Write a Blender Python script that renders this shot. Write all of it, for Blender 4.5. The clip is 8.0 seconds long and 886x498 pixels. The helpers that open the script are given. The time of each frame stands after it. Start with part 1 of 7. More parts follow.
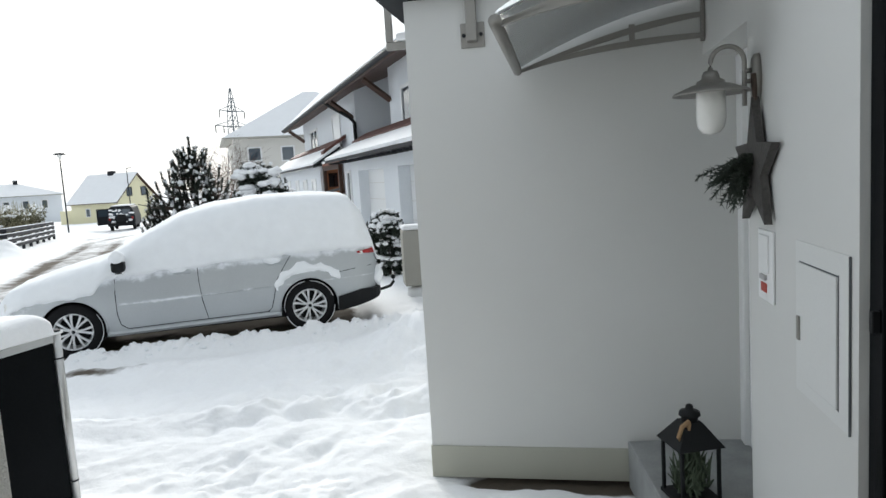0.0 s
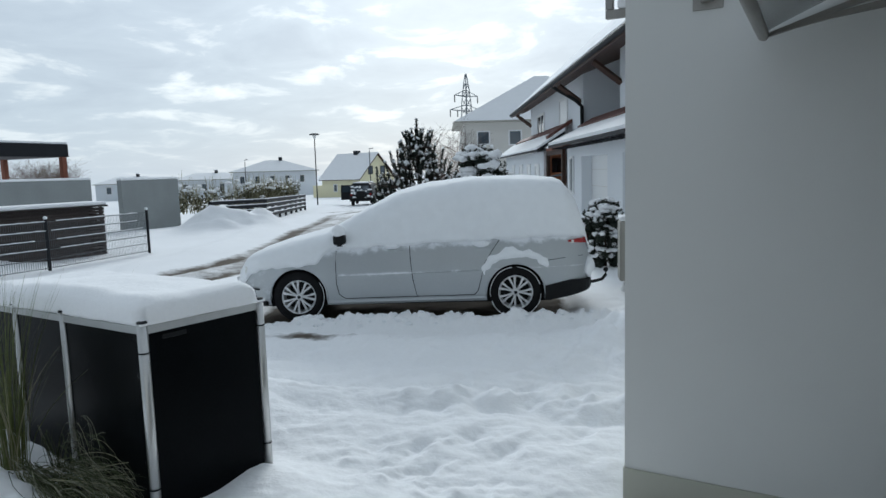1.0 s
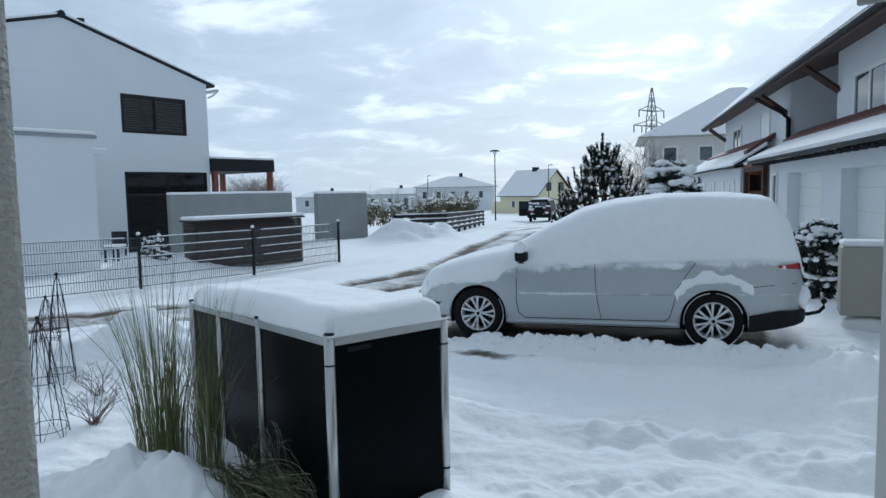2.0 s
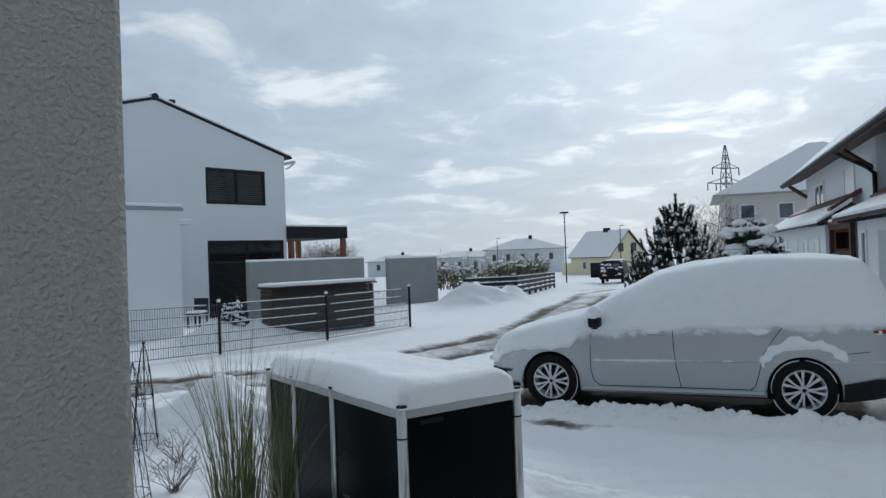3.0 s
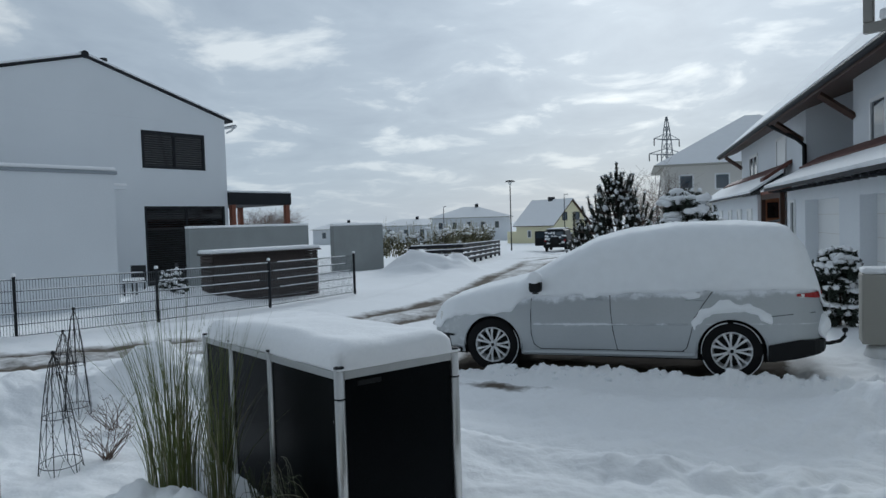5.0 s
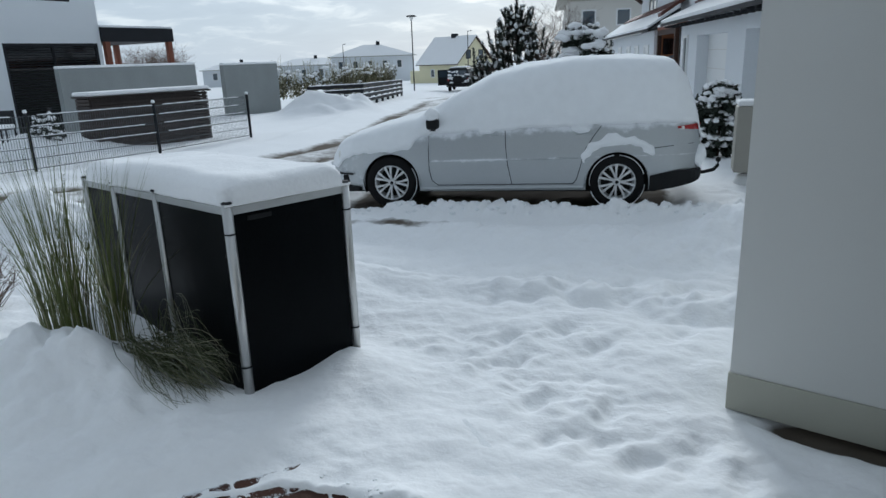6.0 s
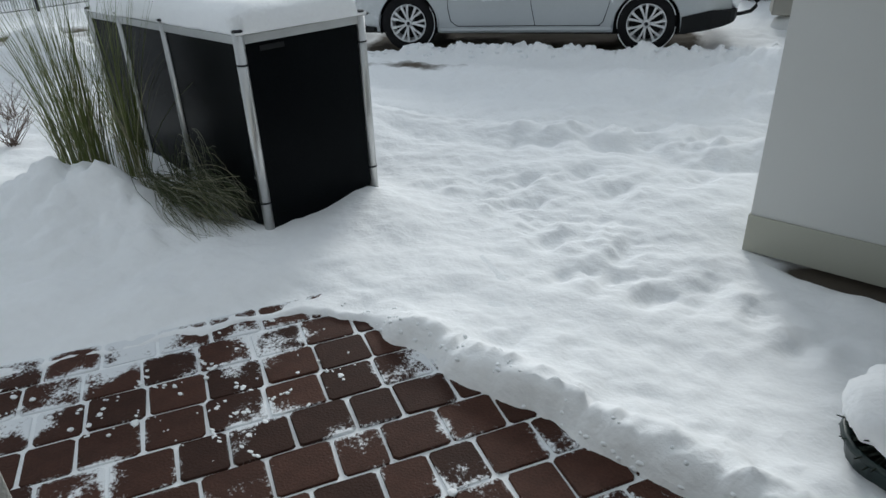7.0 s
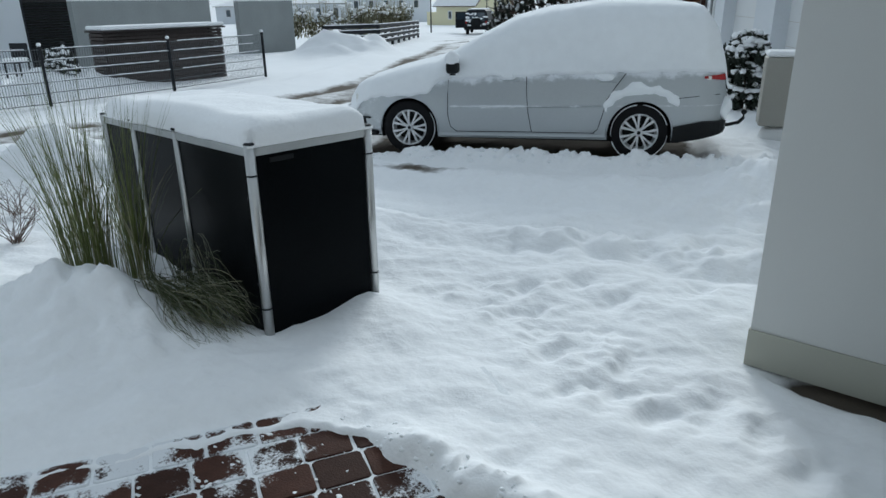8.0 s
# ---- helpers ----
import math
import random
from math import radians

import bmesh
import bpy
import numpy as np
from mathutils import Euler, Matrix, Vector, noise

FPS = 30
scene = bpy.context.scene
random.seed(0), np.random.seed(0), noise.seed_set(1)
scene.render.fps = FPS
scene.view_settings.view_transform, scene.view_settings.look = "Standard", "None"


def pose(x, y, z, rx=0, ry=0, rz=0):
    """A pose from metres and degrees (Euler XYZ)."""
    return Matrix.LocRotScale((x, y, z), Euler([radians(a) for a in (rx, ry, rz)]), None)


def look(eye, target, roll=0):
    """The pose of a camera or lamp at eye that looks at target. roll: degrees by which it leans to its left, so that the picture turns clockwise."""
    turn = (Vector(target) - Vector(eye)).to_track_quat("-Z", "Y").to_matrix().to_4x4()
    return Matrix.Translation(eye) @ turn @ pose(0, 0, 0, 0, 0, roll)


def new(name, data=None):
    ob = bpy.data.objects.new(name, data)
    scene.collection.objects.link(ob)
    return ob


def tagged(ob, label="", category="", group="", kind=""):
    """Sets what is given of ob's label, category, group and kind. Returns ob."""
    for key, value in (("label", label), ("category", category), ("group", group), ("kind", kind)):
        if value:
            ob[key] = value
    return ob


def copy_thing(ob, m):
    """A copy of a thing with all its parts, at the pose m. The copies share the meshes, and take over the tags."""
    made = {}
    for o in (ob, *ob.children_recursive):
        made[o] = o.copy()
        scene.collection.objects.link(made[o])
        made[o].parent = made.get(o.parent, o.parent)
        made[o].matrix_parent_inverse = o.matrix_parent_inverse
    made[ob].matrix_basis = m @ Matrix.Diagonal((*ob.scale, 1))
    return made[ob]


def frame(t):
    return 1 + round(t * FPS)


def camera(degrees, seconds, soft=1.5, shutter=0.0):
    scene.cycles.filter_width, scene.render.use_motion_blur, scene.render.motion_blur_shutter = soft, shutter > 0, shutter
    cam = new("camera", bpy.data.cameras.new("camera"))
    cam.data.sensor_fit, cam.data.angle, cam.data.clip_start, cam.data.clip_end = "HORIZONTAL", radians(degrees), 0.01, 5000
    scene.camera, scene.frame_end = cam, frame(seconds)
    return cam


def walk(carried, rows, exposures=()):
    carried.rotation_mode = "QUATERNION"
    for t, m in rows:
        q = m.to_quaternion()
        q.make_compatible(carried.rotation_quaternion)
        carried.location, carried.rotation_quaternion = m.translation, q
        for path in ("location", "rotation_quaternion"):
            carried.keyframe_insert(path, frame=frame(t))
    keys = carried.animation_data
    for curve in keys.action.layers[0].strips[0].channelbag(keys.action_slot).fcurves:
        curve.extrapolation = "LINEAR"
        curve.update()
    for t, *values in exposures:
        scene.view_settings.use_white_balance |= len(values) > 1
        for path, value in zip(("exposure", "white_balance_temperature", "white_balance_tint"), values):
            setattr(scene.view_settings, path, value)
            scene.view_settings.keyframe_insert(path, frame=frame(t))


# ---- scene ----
cam = camera(66.5, 8.0)
PATH = [
    (0, (0.258, -0.324, 1.745), (0.144, 1.66, 1.526), -3.6),
    (0.5, (0.327, -0.104, 1.742), (-0.181, 1.824, 1.586), -1.7),
    (1, (0.322, 0.065, 1.724), (-0.423, 1.907, 1.493), -1.7),
    (1.5, (0.201, 0.198, 1.72), (-0.691, 1.973, 1.485), -2.3),
    (2, (0.098, 0.284, 1.705), (-1.096, 1.879, 1.535), -1.1),
    (2.2, (0.085, 0.258, 1.72), (-1.212, 1.772, 1.57), -0.4),
    (3.3, (0.112, 0.276, 1.75), (-1.228, 1.759, 1.796), -2.4),
    (3.5, (0.118, 0.274, 1.743), (-1.195, 1.782, 1.768), -2.3),
    (4, (0.112, 0.278, 1.75), (-1.185, 1.801, 1.766), -2.1),
    (4.2, (0.112, 0.279, 1.75), (-1.179, 1.807, 1.7705), -2.1),
    (5.3, (0.16, 0.308, 1.703), (-1.024, 1.909, 1.508), -2.0),
    (5.5, (0.204, 0.296, 1.702), (-0.927, 1.919, 1.403), -2.4),
    (6, (0.235, 0.305, 1.659), (-0.744, 1.962, 1.116), -2.1),
    (6.5, (0.226, 0.295, 1.601), (-0.744, 1.86, 0.819), -2.1),
    (7, (0.216, 0.301, 1.56), (-0.733, 1.792, 0.624), -2.1),
    (7.5, (0.198, 0.301, 1.546), (-0.736, 1.750, 0.531), -1.4),
    (8, (0.17, 0.302, 1.656), (-0.815, 1.898, 0.964), -0.8),
]
walk(cam, [(t, look(eye, target, roll)) for t, eye, target, roll in PATH],
     exposures=[(0.0, 0.78, 6400, 8), (0.5, 0.30, 6150, 7), (1.0, 0.06, 5850, 5), (1.5, 0.0, 5420, 4), (2.0, 0.04, 5400, 4), (3.5, -0.36, 5780, 5), (4.0, -0.40, 5780, 5),
                (5.5, -0.24, 5680, 5), (6.0, -0.03, 5730, 5), (6.5, 0.12, 5850, 6), (7.0, 0.10, 6130, 6), (7.5, 0.10, 6130, 6), (8.0, 0.09, 5780, 3)])

# ---- world and sun ----
SUN_AZ, SUN_EL = 20.0, 23.0   # degrees left of +y, and above the horizon
world = bpy.data.worlds.new("sky")
scene.world = world
world.use_nodes = True
wt = world.node_tree
wt.nodes.clear()


def wn(kind, **props):
    n = wt.nodes.new(kind)
    for k, v in props.items():
        n.inputs[k].default_value = v
    return n


def wmath(op, a, b):
    n = wt.nodes.new("ShaderNodeMath")
    n.operation = op
    for k, v in enumerate((a, b)):
        if isinstance(v, (int, float)):
            n.inputs[k].default_value = v
        else:
            wt.links.new(v, n.inputs[k])
    return n.outputs[0]


sky = wt.nodes.new("ShaderNodeTexSky")
sky.sky_type = "NISHITA"
sky.sun_disc = False
sky.sun_elevation, sky.sun_rotation = radians(SUN_EL), radians(-SUN_AZ)
sky.altitude, sky.dust_density = 300, 2.0
tc = wt.nodes.new("ShaderNodeTexCoord")
sep = wt.nodes.new("ShaderNodeSeparateXYZ")
wt.links.new(tc.outputs["Generated"], sep.inputs[0])
up = wmath("MAXIMUM", wmath("ADD", sep.outputs[2], 0.16), 0.04)
comb = wt.nodes.new("ShaderNodeCombineXYZ")
wt.links.new(wmath("DIVIDE", sep.outputs[0], up), comb.inputs[0])
wt.links.new(wmath("DIVIDE", sep.outputs[1], up), comb.inputs[1])
big = wn("ShaderNodeTexNoise", Scale=2.3, Detail=6.0, Roughness=0.55, Distortion=0.35)
wt.links.new(comb.outputs[0], big.inputs["Vector"])
ramp = wt.nodes.new("ShaderNodeValToRGB")
ramp.color_ramp.elements[0].position, ramp.color_ramp.elements[0].color = 0.34, (0.64, 0.69, 0.75, 1)
ramp.color_ramp.elements[1].position, ramp.color_ramp.elements[1].color = 0.66, (1.25, 1.23, 1.18, 1)
mid = ramp.color_ramp.elements.new(0.53)
mid.color = (0.74, 0.79, 0.84, 1)
wt.links.new(big.outputs["Fac"], ramp.inputs[0])
# the sun behind the cloud: a broad bright region round its direction
sd = Vector((-math.sin(radians(SUN_AZ)) * math.cos(radians(SUN_EL)), math.cos(radians(SUN_AZ)) * math.cos(radians(SUN_EL)), math.sin(radians(SUN_EL))))
dot = wt.nodes.new("ShaderNodeVectorMath")
dot.operation = "DOT_PRODUCT"
wt.links.new(tc.outputs["Generated"], dot.inputs[0])
dot.inputs[1].default_value = sd
facing = wmath("MAXIMUM", dot.outputs["Value"], 0.0)
glow = wmath("ADD", wmath("MULTIPLY", wmath("POWER", facing, 3.0), 0.18), wmath("MULTIPLY", wmath("POWER", facing, 26.0), 0.24))
gain = wmath("ADD", wmath("ADD", glow, 0.70), wmath("MULTIPLY", dot.outputs["Value"], 0.30))
cl = wt.nodes.new("ShaderNodeVectorMath")
cl.operation = "SCALE"
wt.links.new(ramp.outputs[0], cl.inputs[0])
wt.links.new(gain, cl.inputs["Scale"])
# pale haze towards the horizon
hz = wt.nodes.new("ShaderNodeMapRange")
hz.inputs["From Min"].default_value, hz.inputs["From Max"].default_value = 0.0, 0.16
hz.inputs["To Min"].default_value, hz.inputs["To Max"].default_value = 0.75, 0.0
wt.links.new(sep.outputs[2], hz.inputs["Value"])
mixh = wt.nodes.new("ShaderNodeMix")
mixh.data_type = "RGBA"
wt.links.new(hz.outputs[0], mixh.inputs["Factor"])
wt.links.new(cl.outputs[0], mixh.inputs["A"])
mixh.inputs["B"].default_value = (0.78, 0.86, 0.94, 1)
bgs = wn("ShaderNodeBackground", Strength=0.06)
wt.links.new(sky.outputs[0], bgs.inputs[0])
bgc = wn("ShaderNodeBackground", Strength=0.80)
wt.links.new(mixh.outputs["Result"], bgc.inputs[0])
mixs = wn("ShaderNodeMixShader", Fac=0.88)
wt.links.new(bgs.outputs[0], mixs.inputs[1])
wt.links.new(bgc.outputs[0], mixs.inputs[2])
wo = wt.nodes.new("ShaderNodeOutputWorld")
wt.links.new(mixs.outputs[0], wo.inputs[0])

sun = new("sun", bpy.data.lights.new("sun", "SUN"))
sun.data.energy, sun.data.angle, sun.data.color = 1.6, radians(18), (1.0, 0.96, 0.90)
sun.matrix_world = look(sd * 50, (0, 0, 0))


# ---- materials ----
def mat(name, col, rough=0.6, metal=0.0, var=0.12, scale=3.0, fine=60.0, bump=0.15, dist=0.01, spread=0.0, spec=0.5):
    """A surface with variation at two scales, fine relief, and a spread of tone from object to object."""
    m = bpy.data.materials.new(name)
    m.use_nodes = True
    nt = m.node_tree
    b = nt.nodes["Principled BSDF"]
    tco = nt.nodes.new("ShaderNodeTexCoord")
    n1 = nt.nodes.new("ShaderNodeTexNoise")
    n1.inputs["Scale"].default_value, n1.inputs["Detail"].default_value = scale, 5
    n2 = nt.nodes.new("ShaderNodeTexNoise")
    n2.inputs["Scale"].default_value, n2.inputs["Detail"].default_value = fine, 4
    for n in (n1, n2):
        nt.links.new(tco.outputs["Object"], n.inputs["Vector"])
    add = nt.nodes.new("ShaderNodeMath")
    add.operation = "ADD"
    nt.links.new(n1.outputs["Fac"], add.inputs[0])
    nt.links.new(n2.outputs["Fac"], add.inputs[1])
    mr = nt.nodes.new("ShaderNodeMapRange")
    mr.inputs["From Min"].default_value, mr.inputs["From Max"].default_value = 0.6, 1.4
    mr.inputs["To Min"].default_value, mr.inputs["To Max"].default_value = 1 - var, 1 + var
    nt.links.new(add.outputs[0], mr.inputs["Value"])
    val = mr.outputs[0]
    if spread:
        oi = nt.nodes.new("ShaderNodeObjectInfo")
        mo = nt.nodes.new("ShaderNodeMapRange")
        mo.inputs["To Min"].default_value, mo.inputs["To Max"].default_value = 1 - spread, 1 + spread
        nt.links.new(oi.outputs["Random"], mo.inputs["Value"])
        mm = nt.nodes.new("ShaderNodeMath")
        mm.operation = "MULTIPLY"
        nt.links.new(val, mm.inputs[0])
        nt.links.new(mo.outputs[0], mm.inputs[1])
        val = mm.outputs[0]
    sc = nt.nodes.new("ShaderNodeVectorMath")
    sc.operation = "SCALE"
    sc.inputs[0].default_value = col
    nt.links.new(val, sc.inputs["Scale"])
    nt.links.new(sc.outputs[0], b.inputs["Base Color"])
    b.inputs["Roughness"].default_value, b.inputs["Metallic"].default_value = rough, metal
    b.inputs["Specular IOR Level"].default_value = spec
    if bump:
        bp = nt.nodes.new("ShaderNodeBump")
        bp.inputs["Strength"].default_value, bp.inputs["Distance"].default_value = bump, dist
        nt.links.new(n2.outputs["Fac"], bp.inputs["Height"])
        nt.links.new(bp.outputs[0], b.inputs["Normal"])
    return m


def glass(name, tint=(0.02, 0.025, 0.03), rough=0.05):
    m = bpy.data.materials.new(name)
    m.use_nodes = True
    b = m.node_tree.nodes["Principled BSDF"]
    b.inputs["Base Color"].default_value = (*tint, 1)
    b.inputs["Roughness"].default_value = rough
    b.inputs["Specular IOR Level"].default_value = 0.8
    return m


SNOW = mat("snow", (0.92, 0.93, 0.945), 0.85, var=0.03, scale=2.0, fine=45, bump=0.35, dist=0.012, spec=0.12)
SNOW_FINE = mat("powder_snow", (0.90, 0.92, 0.94), 0.9, var=0.04, scale=9, fine=140, bump=0.4, dist=0.006, spec=0.10)
PLASTER = mat("plaster", (0.64, 0.645, 0.63), 0.9, var=0.03, scale=1.2, fine=330, bump=0.45, dist=0.004, spec=0.2)
PLASTER_R = mat("rough_plaster", (0.62, 0.61, 0.57), 0.92, var=0.10, scale=2.0, fine=260, bump=0.8, dist=0.006, spec=0.2)
PLINTH = mat("plinth_paint", (0.42, 0.42, 0.36), 0.85, var=0.05, scale=3, fine=250, bump=0.3, dist=0.003)
HOUSE_W = mat("white_render", (0.74, 0.77, 0.80), 0.9, var=0.04, scale=0.6, fine=30, bump=0.1)
HOUSE_B = mat("cream_render", (0.66, 0.64, 0.60), 0.9, var=0.04, scale=0.6, fine=30, bump=0.1)
HOUSE_Y = mat("yellow_render", (0.76, 0.72, 0.50), 0.9, var=0.05, scale=0.5, fine=20, bump=0.1)
DARK = mat("anthracite", (0.020, 0.022, 0.026), 0.65, var=0.15, scale=2, fine=80, bump=0.1, dist=0.003, spec=0.2)
PANEL = mat("black_laminate", (0.005, 0.006, 0.007), 0.24, var=0.35, scale=2.5, fine=70, bump=0.04, dist=0.002, spec=0.03)
STEEL = mat("brushed_steel", (0.55, 0.55, 0.54), 0.36, 1.0, var=0.12, scale=6, fine=160, bump=0.1, dist=0.002)
ALU = mat("silver_bracket", (0.30, 0.29, 0.27), 0.45, 0.6, var=0.08, scale=5, fine=120, bump=0.05)
ZINC = mat("galvanised_wire", (0.11, 0.12, 0.13), 0.6, 0.4, var=0.1, scale=5, fine=80, bump=0.0)
BLACKWIRE = mat("black_iron", (0.015, 0.015, 0.017), 0.6, 0.4, var=0.2, bump=0.1)
CONC = mat("fair_faced_concrete", (0.27, 0.29, 0.29), 0.85, var=0.14, scale=1.1, fine=25, bump=0.2)
GRANITE = mat("granite", (0.28, 0.29, 0.29), 0.6, var=0.25, scale=8, fine=220, bump=0.15, dist=0.003)
WOODDK = mat("dark_stained_wood", (0.045, 0.034, 0.03), 0.7, var=0.35, scale=2, fine=40, bump=0.3, spread=0.3)
WOODRED = mat("red_brown_timber", (0.20, 0.065, 0.035), 0.65, var=0.2, scale=3, fine=50, bump=0.2)
WOODBR = mat("brown_timber", (0.055, 0.026, 0.016), 0.65, var=0.25, scale=3, fine=50, bump=0.2)
TILE = mat("red_roof_tile", (0.11, 0.040, 0.030), 0.75, var=0.25, scale=4, fine=30, bump=0.3)
PAVER = mat("brown_clinker_paver", (0.050, 0.022, 0.015), 0.75, var=0.35, scale=14, fine=120, bump=0.5, dist=0.006, spread=0.35, spec=0.2)
CARPAINT = mat("silver_car_paint", (0.45, 0.475, 0.49), 0.36, 0.45, var=0.05, scale=2, fine=60, bump=0.02)
BLACKPL = mat("black_plastic", (0.010, 0.011, 0.012), 0.6, var=0.2, scale=8, fine=120, bump=0.1, dist=0.002, spec=0.2)
RUBBER = mat("tyre_rubber", (0.010, 0.010, 0.011), 0.75, var=0.3, scale=12, fine=90, bump=0.2, dist=0.003, spec=0.15)
ALLOY = mat("alloy_wheel", (0.68, 0.69, 0.70), 0.35, 0.4, var=0.08, scale=10, fine=90, bump=0.03)
WHITEPL = mat("white_upvc", (0.78, 0.79, 0.79), 0.35, var=0.02, bump=0.02)
GREYBOX = mat("beige_grey_plastic", (0.36, 0.35, 0.31), 0.6, var=0.06, bump=0.05)
RED = mat("red_lens", (0.35, 0.02, 0.02), 0.15, var=0.1, bump=0.0)
OPAL = mat("opal_glass", (0.80, 0.80, 0.77), 0.2, var=0.02, bump=0.0)
NEEDLE = mat("pine_needles", (0.018, 0.027, 0.018), 0.7, var=0.4, scale=3, fine=30, bump=0.0)
BARK = mat("bark", (0.07, 0.05, 0.04), 0.9, var=0.3, scale=8, fine=60, bump=0.4)
BLADE = mat("grass_blade", (0.13, 0.155, 0.045), 0.6, var=0.35, scale=6, fine=30, bump=0.0)
BLADE_DRY = mat("dry_grass_blade", (0.32, 0.30, 0.19), 0.7, var=0.35, scale=6, fine=30, bump=0.0)
TWIG = mat("bare_twig", (0.13, 0.09, 0.07), 0.85, var=0.3, bump=0.0)
GLASS = glass("window_glass", (0.05, 0.07, 0.09))
GLASS_DK = glass("dark_glass", (0.008, 0.009, 0.011))


def dusted_paint(base):
    """The car's paint with powder snow clinging under the window line and along the door trim, in ragged streaks."""
    m = base.copy()
    m.name = "snow_dusted_car_paint"
    nt = m.node_tree
    b = nt.nodes["Principled BSDF"]
    colour = b.inputs["Base Color"].links[0].from_socket

    def calc(op, *v):
        n = nt.nodes.new("ShaderNodeMath")
        n.operation = op
        for k, a in enumerate(v):
            if isinstance(a, (int, float)):
                n.inputs[k].default_value = a
            else:
                nt.links.new(a, n.inputs[k])
        return n.outputs[0]

    def span(v, a, c, lo, hi):
        n = nt.nodes.new("ShaderNodeMapRange")
        for k, q in (("From Min", a), ("From Max", c), ("To Min", lo), ("To Max", hi)):
            n.inputs[k].default_value = q
        nt.links.new(v, n.inputs["Value"])
        return n.outputs[0]
    tco = nt.nodes.new("ShaderNodeTexCoord")
    xyz = nt.nodes.new("ShaderNodeSeparateXYZ")
    nt.links.new(tco.outputs["Object"], xyz.inputs[0])
    mp = nt.nodes.new("ShaderNodeMapping")
    mp.inputs["Scale"].default_value = (0.8, 1.0, 1.0)
    nt.links.new(tco.outputs["Object"], mp.inputs[0])
    nz = nt.nodes.new("ShaderNodeTexNoise")
    nz.inputs["Scale"].default_value, nz.inputs["Detail"].default_value, nz.inputs["Roughness"].default_value = 6.0, 8, 0.68
    nt.links.new(mp.outputs[0], nz.inputs["Vector"])
    x, z = xyz.outputs[0], xyz.outputs[2]
    line = calc("ADD", calc("MULTIPLY", x, 0.035), 0.97)
    under = span(calc("SUBTRACT", z, line), -0.17, 0.0, -0.28, 0.34)
    front = calc("ADD", span(x, -1.7, -0.95, 0.30, 0.0), span(x, -1.05, -0.90, 0.0, -0.10))
    under = calc("ADD", under, front)
    off = calc("ABSOLUTE", calc("SUBTRACT", z, calc("ADD", calc("MULTIPLY", x, 0.018), 0.625)))
    band = calc("ADD", span(off, 0.0, 0.075, 0.30, -0.55), span(x, -0.2, 0.8, 0.0, -0.22))
    band = calc("ADD", band, span(x, -0.98, -0.88, -1.0, 0.0))
    low = span(z, 0.24, 0.36, 0.02, -0.3)
    fac = calc("ADD", calc("MAXIMUM", calc("MAXIMUM", under, band), low), nz.outputs["Fac"])
    rp = nt.nodes.new("ShaderNodeMapRange")
    rp.interpolation_type = "SMOOTHSTEP"
    rp.inputs["From Min"].default_value, rp.inputs["From Max"].default_value = 0.50, 0.78
    nt.links.new(fac, rp.inputs["Value"])
    mx = nt.nodes.new("ShaderNodeMix")
    mx.data_type = "RGBA"
    nt.links.new(rp.outputs[0], mx.inputs["Factor"])
    nt.links.new(colour, mx.inputs["A"])
    mx.inputs["B"].default_value = (0.84, 0.86, 0.89, 1)
    nt.links.new(mx.outputs["Result"], b.inputs["Base Color"])
    nt.links.new(span(rp.outputs[0], 0.0, 1.0, 0.36, 0.9), b.inputs["Roughness"])
    nt.links.new(span(rp.outputs[0], 0.0, 1.0, 0.45, 0.0), b.inputs["Metallic"])
    return m


CARBODY = dusted_paint(CARPAINT)


# ---- mesh helpers ----
def bm_box(bm, x0, y0, z0, x1, y1, z1, bevel=0.0, m=None):
    r = bmesh.ops.create_cube(bm, size=1.0)
    vs = r["verts"]
    for v in vs:
        v.co = Vector(((x0 + x1) / 2 + v.co.x * (x1 - x0), (y0 + y1) / 2 + v.co.y * (y1 - y0), (z0 + z1) / 2 + v.co.z * (z1 - z0)))
    if bevel:
        es = list({e for v in vs for e in v.link_edges})
        r = bmesh.ops.bevel(bm, geom=es, offset=bevel, segments=2, affect="EDGES", profile=0.5)
        vs = list({v for f in r["faces"] for v in f.verts} | {v for v in vs if v.is_valid})
    if m is not None:
        bmesh.ops.transform(bm, matrix=m, verts=vs)
    return vs


def bm_tube(bm, pts, r, sides=8, r2=None, cap=True):
    """A round bar along a line of points, with an even or tapering radius."""
    pts = [Vector(p) for p in pts]
    rings = []
    for i, p in enumerate(pts):
        d = (pts[min(i + 1, len(pts) - 1)] - pts[max(i - 1, 0)]).normalized()
        a = d.cross(Vector((0, 0, 1)))
        if a.length < 0.05:
            a = d.cross(Vector((1, 0, 0)))
        a.normalize()
        b = d.cross(a)
        k = i / max(1, len(pts) - 1)
        rr = r if r2 is None else r + (r2 - r) * k
        rings.append([bm.verts.new(p + (a * math.cos(2 * math.pi * j / sides) + b * math.sin(2 * math.pi * j / sides)) * rr) for j in range(sides)])
    for a, b in zip(rings, rings[1:]):
        for j in range(sides):
            bm.faces.new((a[j], a[(j + 1) % sides], b[(j + 1) % sides], b[j]))
    if cap and sides > 2:
        bm.faces.new(list(reversed(rings[0])))
        bm.faces.new(rings[-1])
    return rings


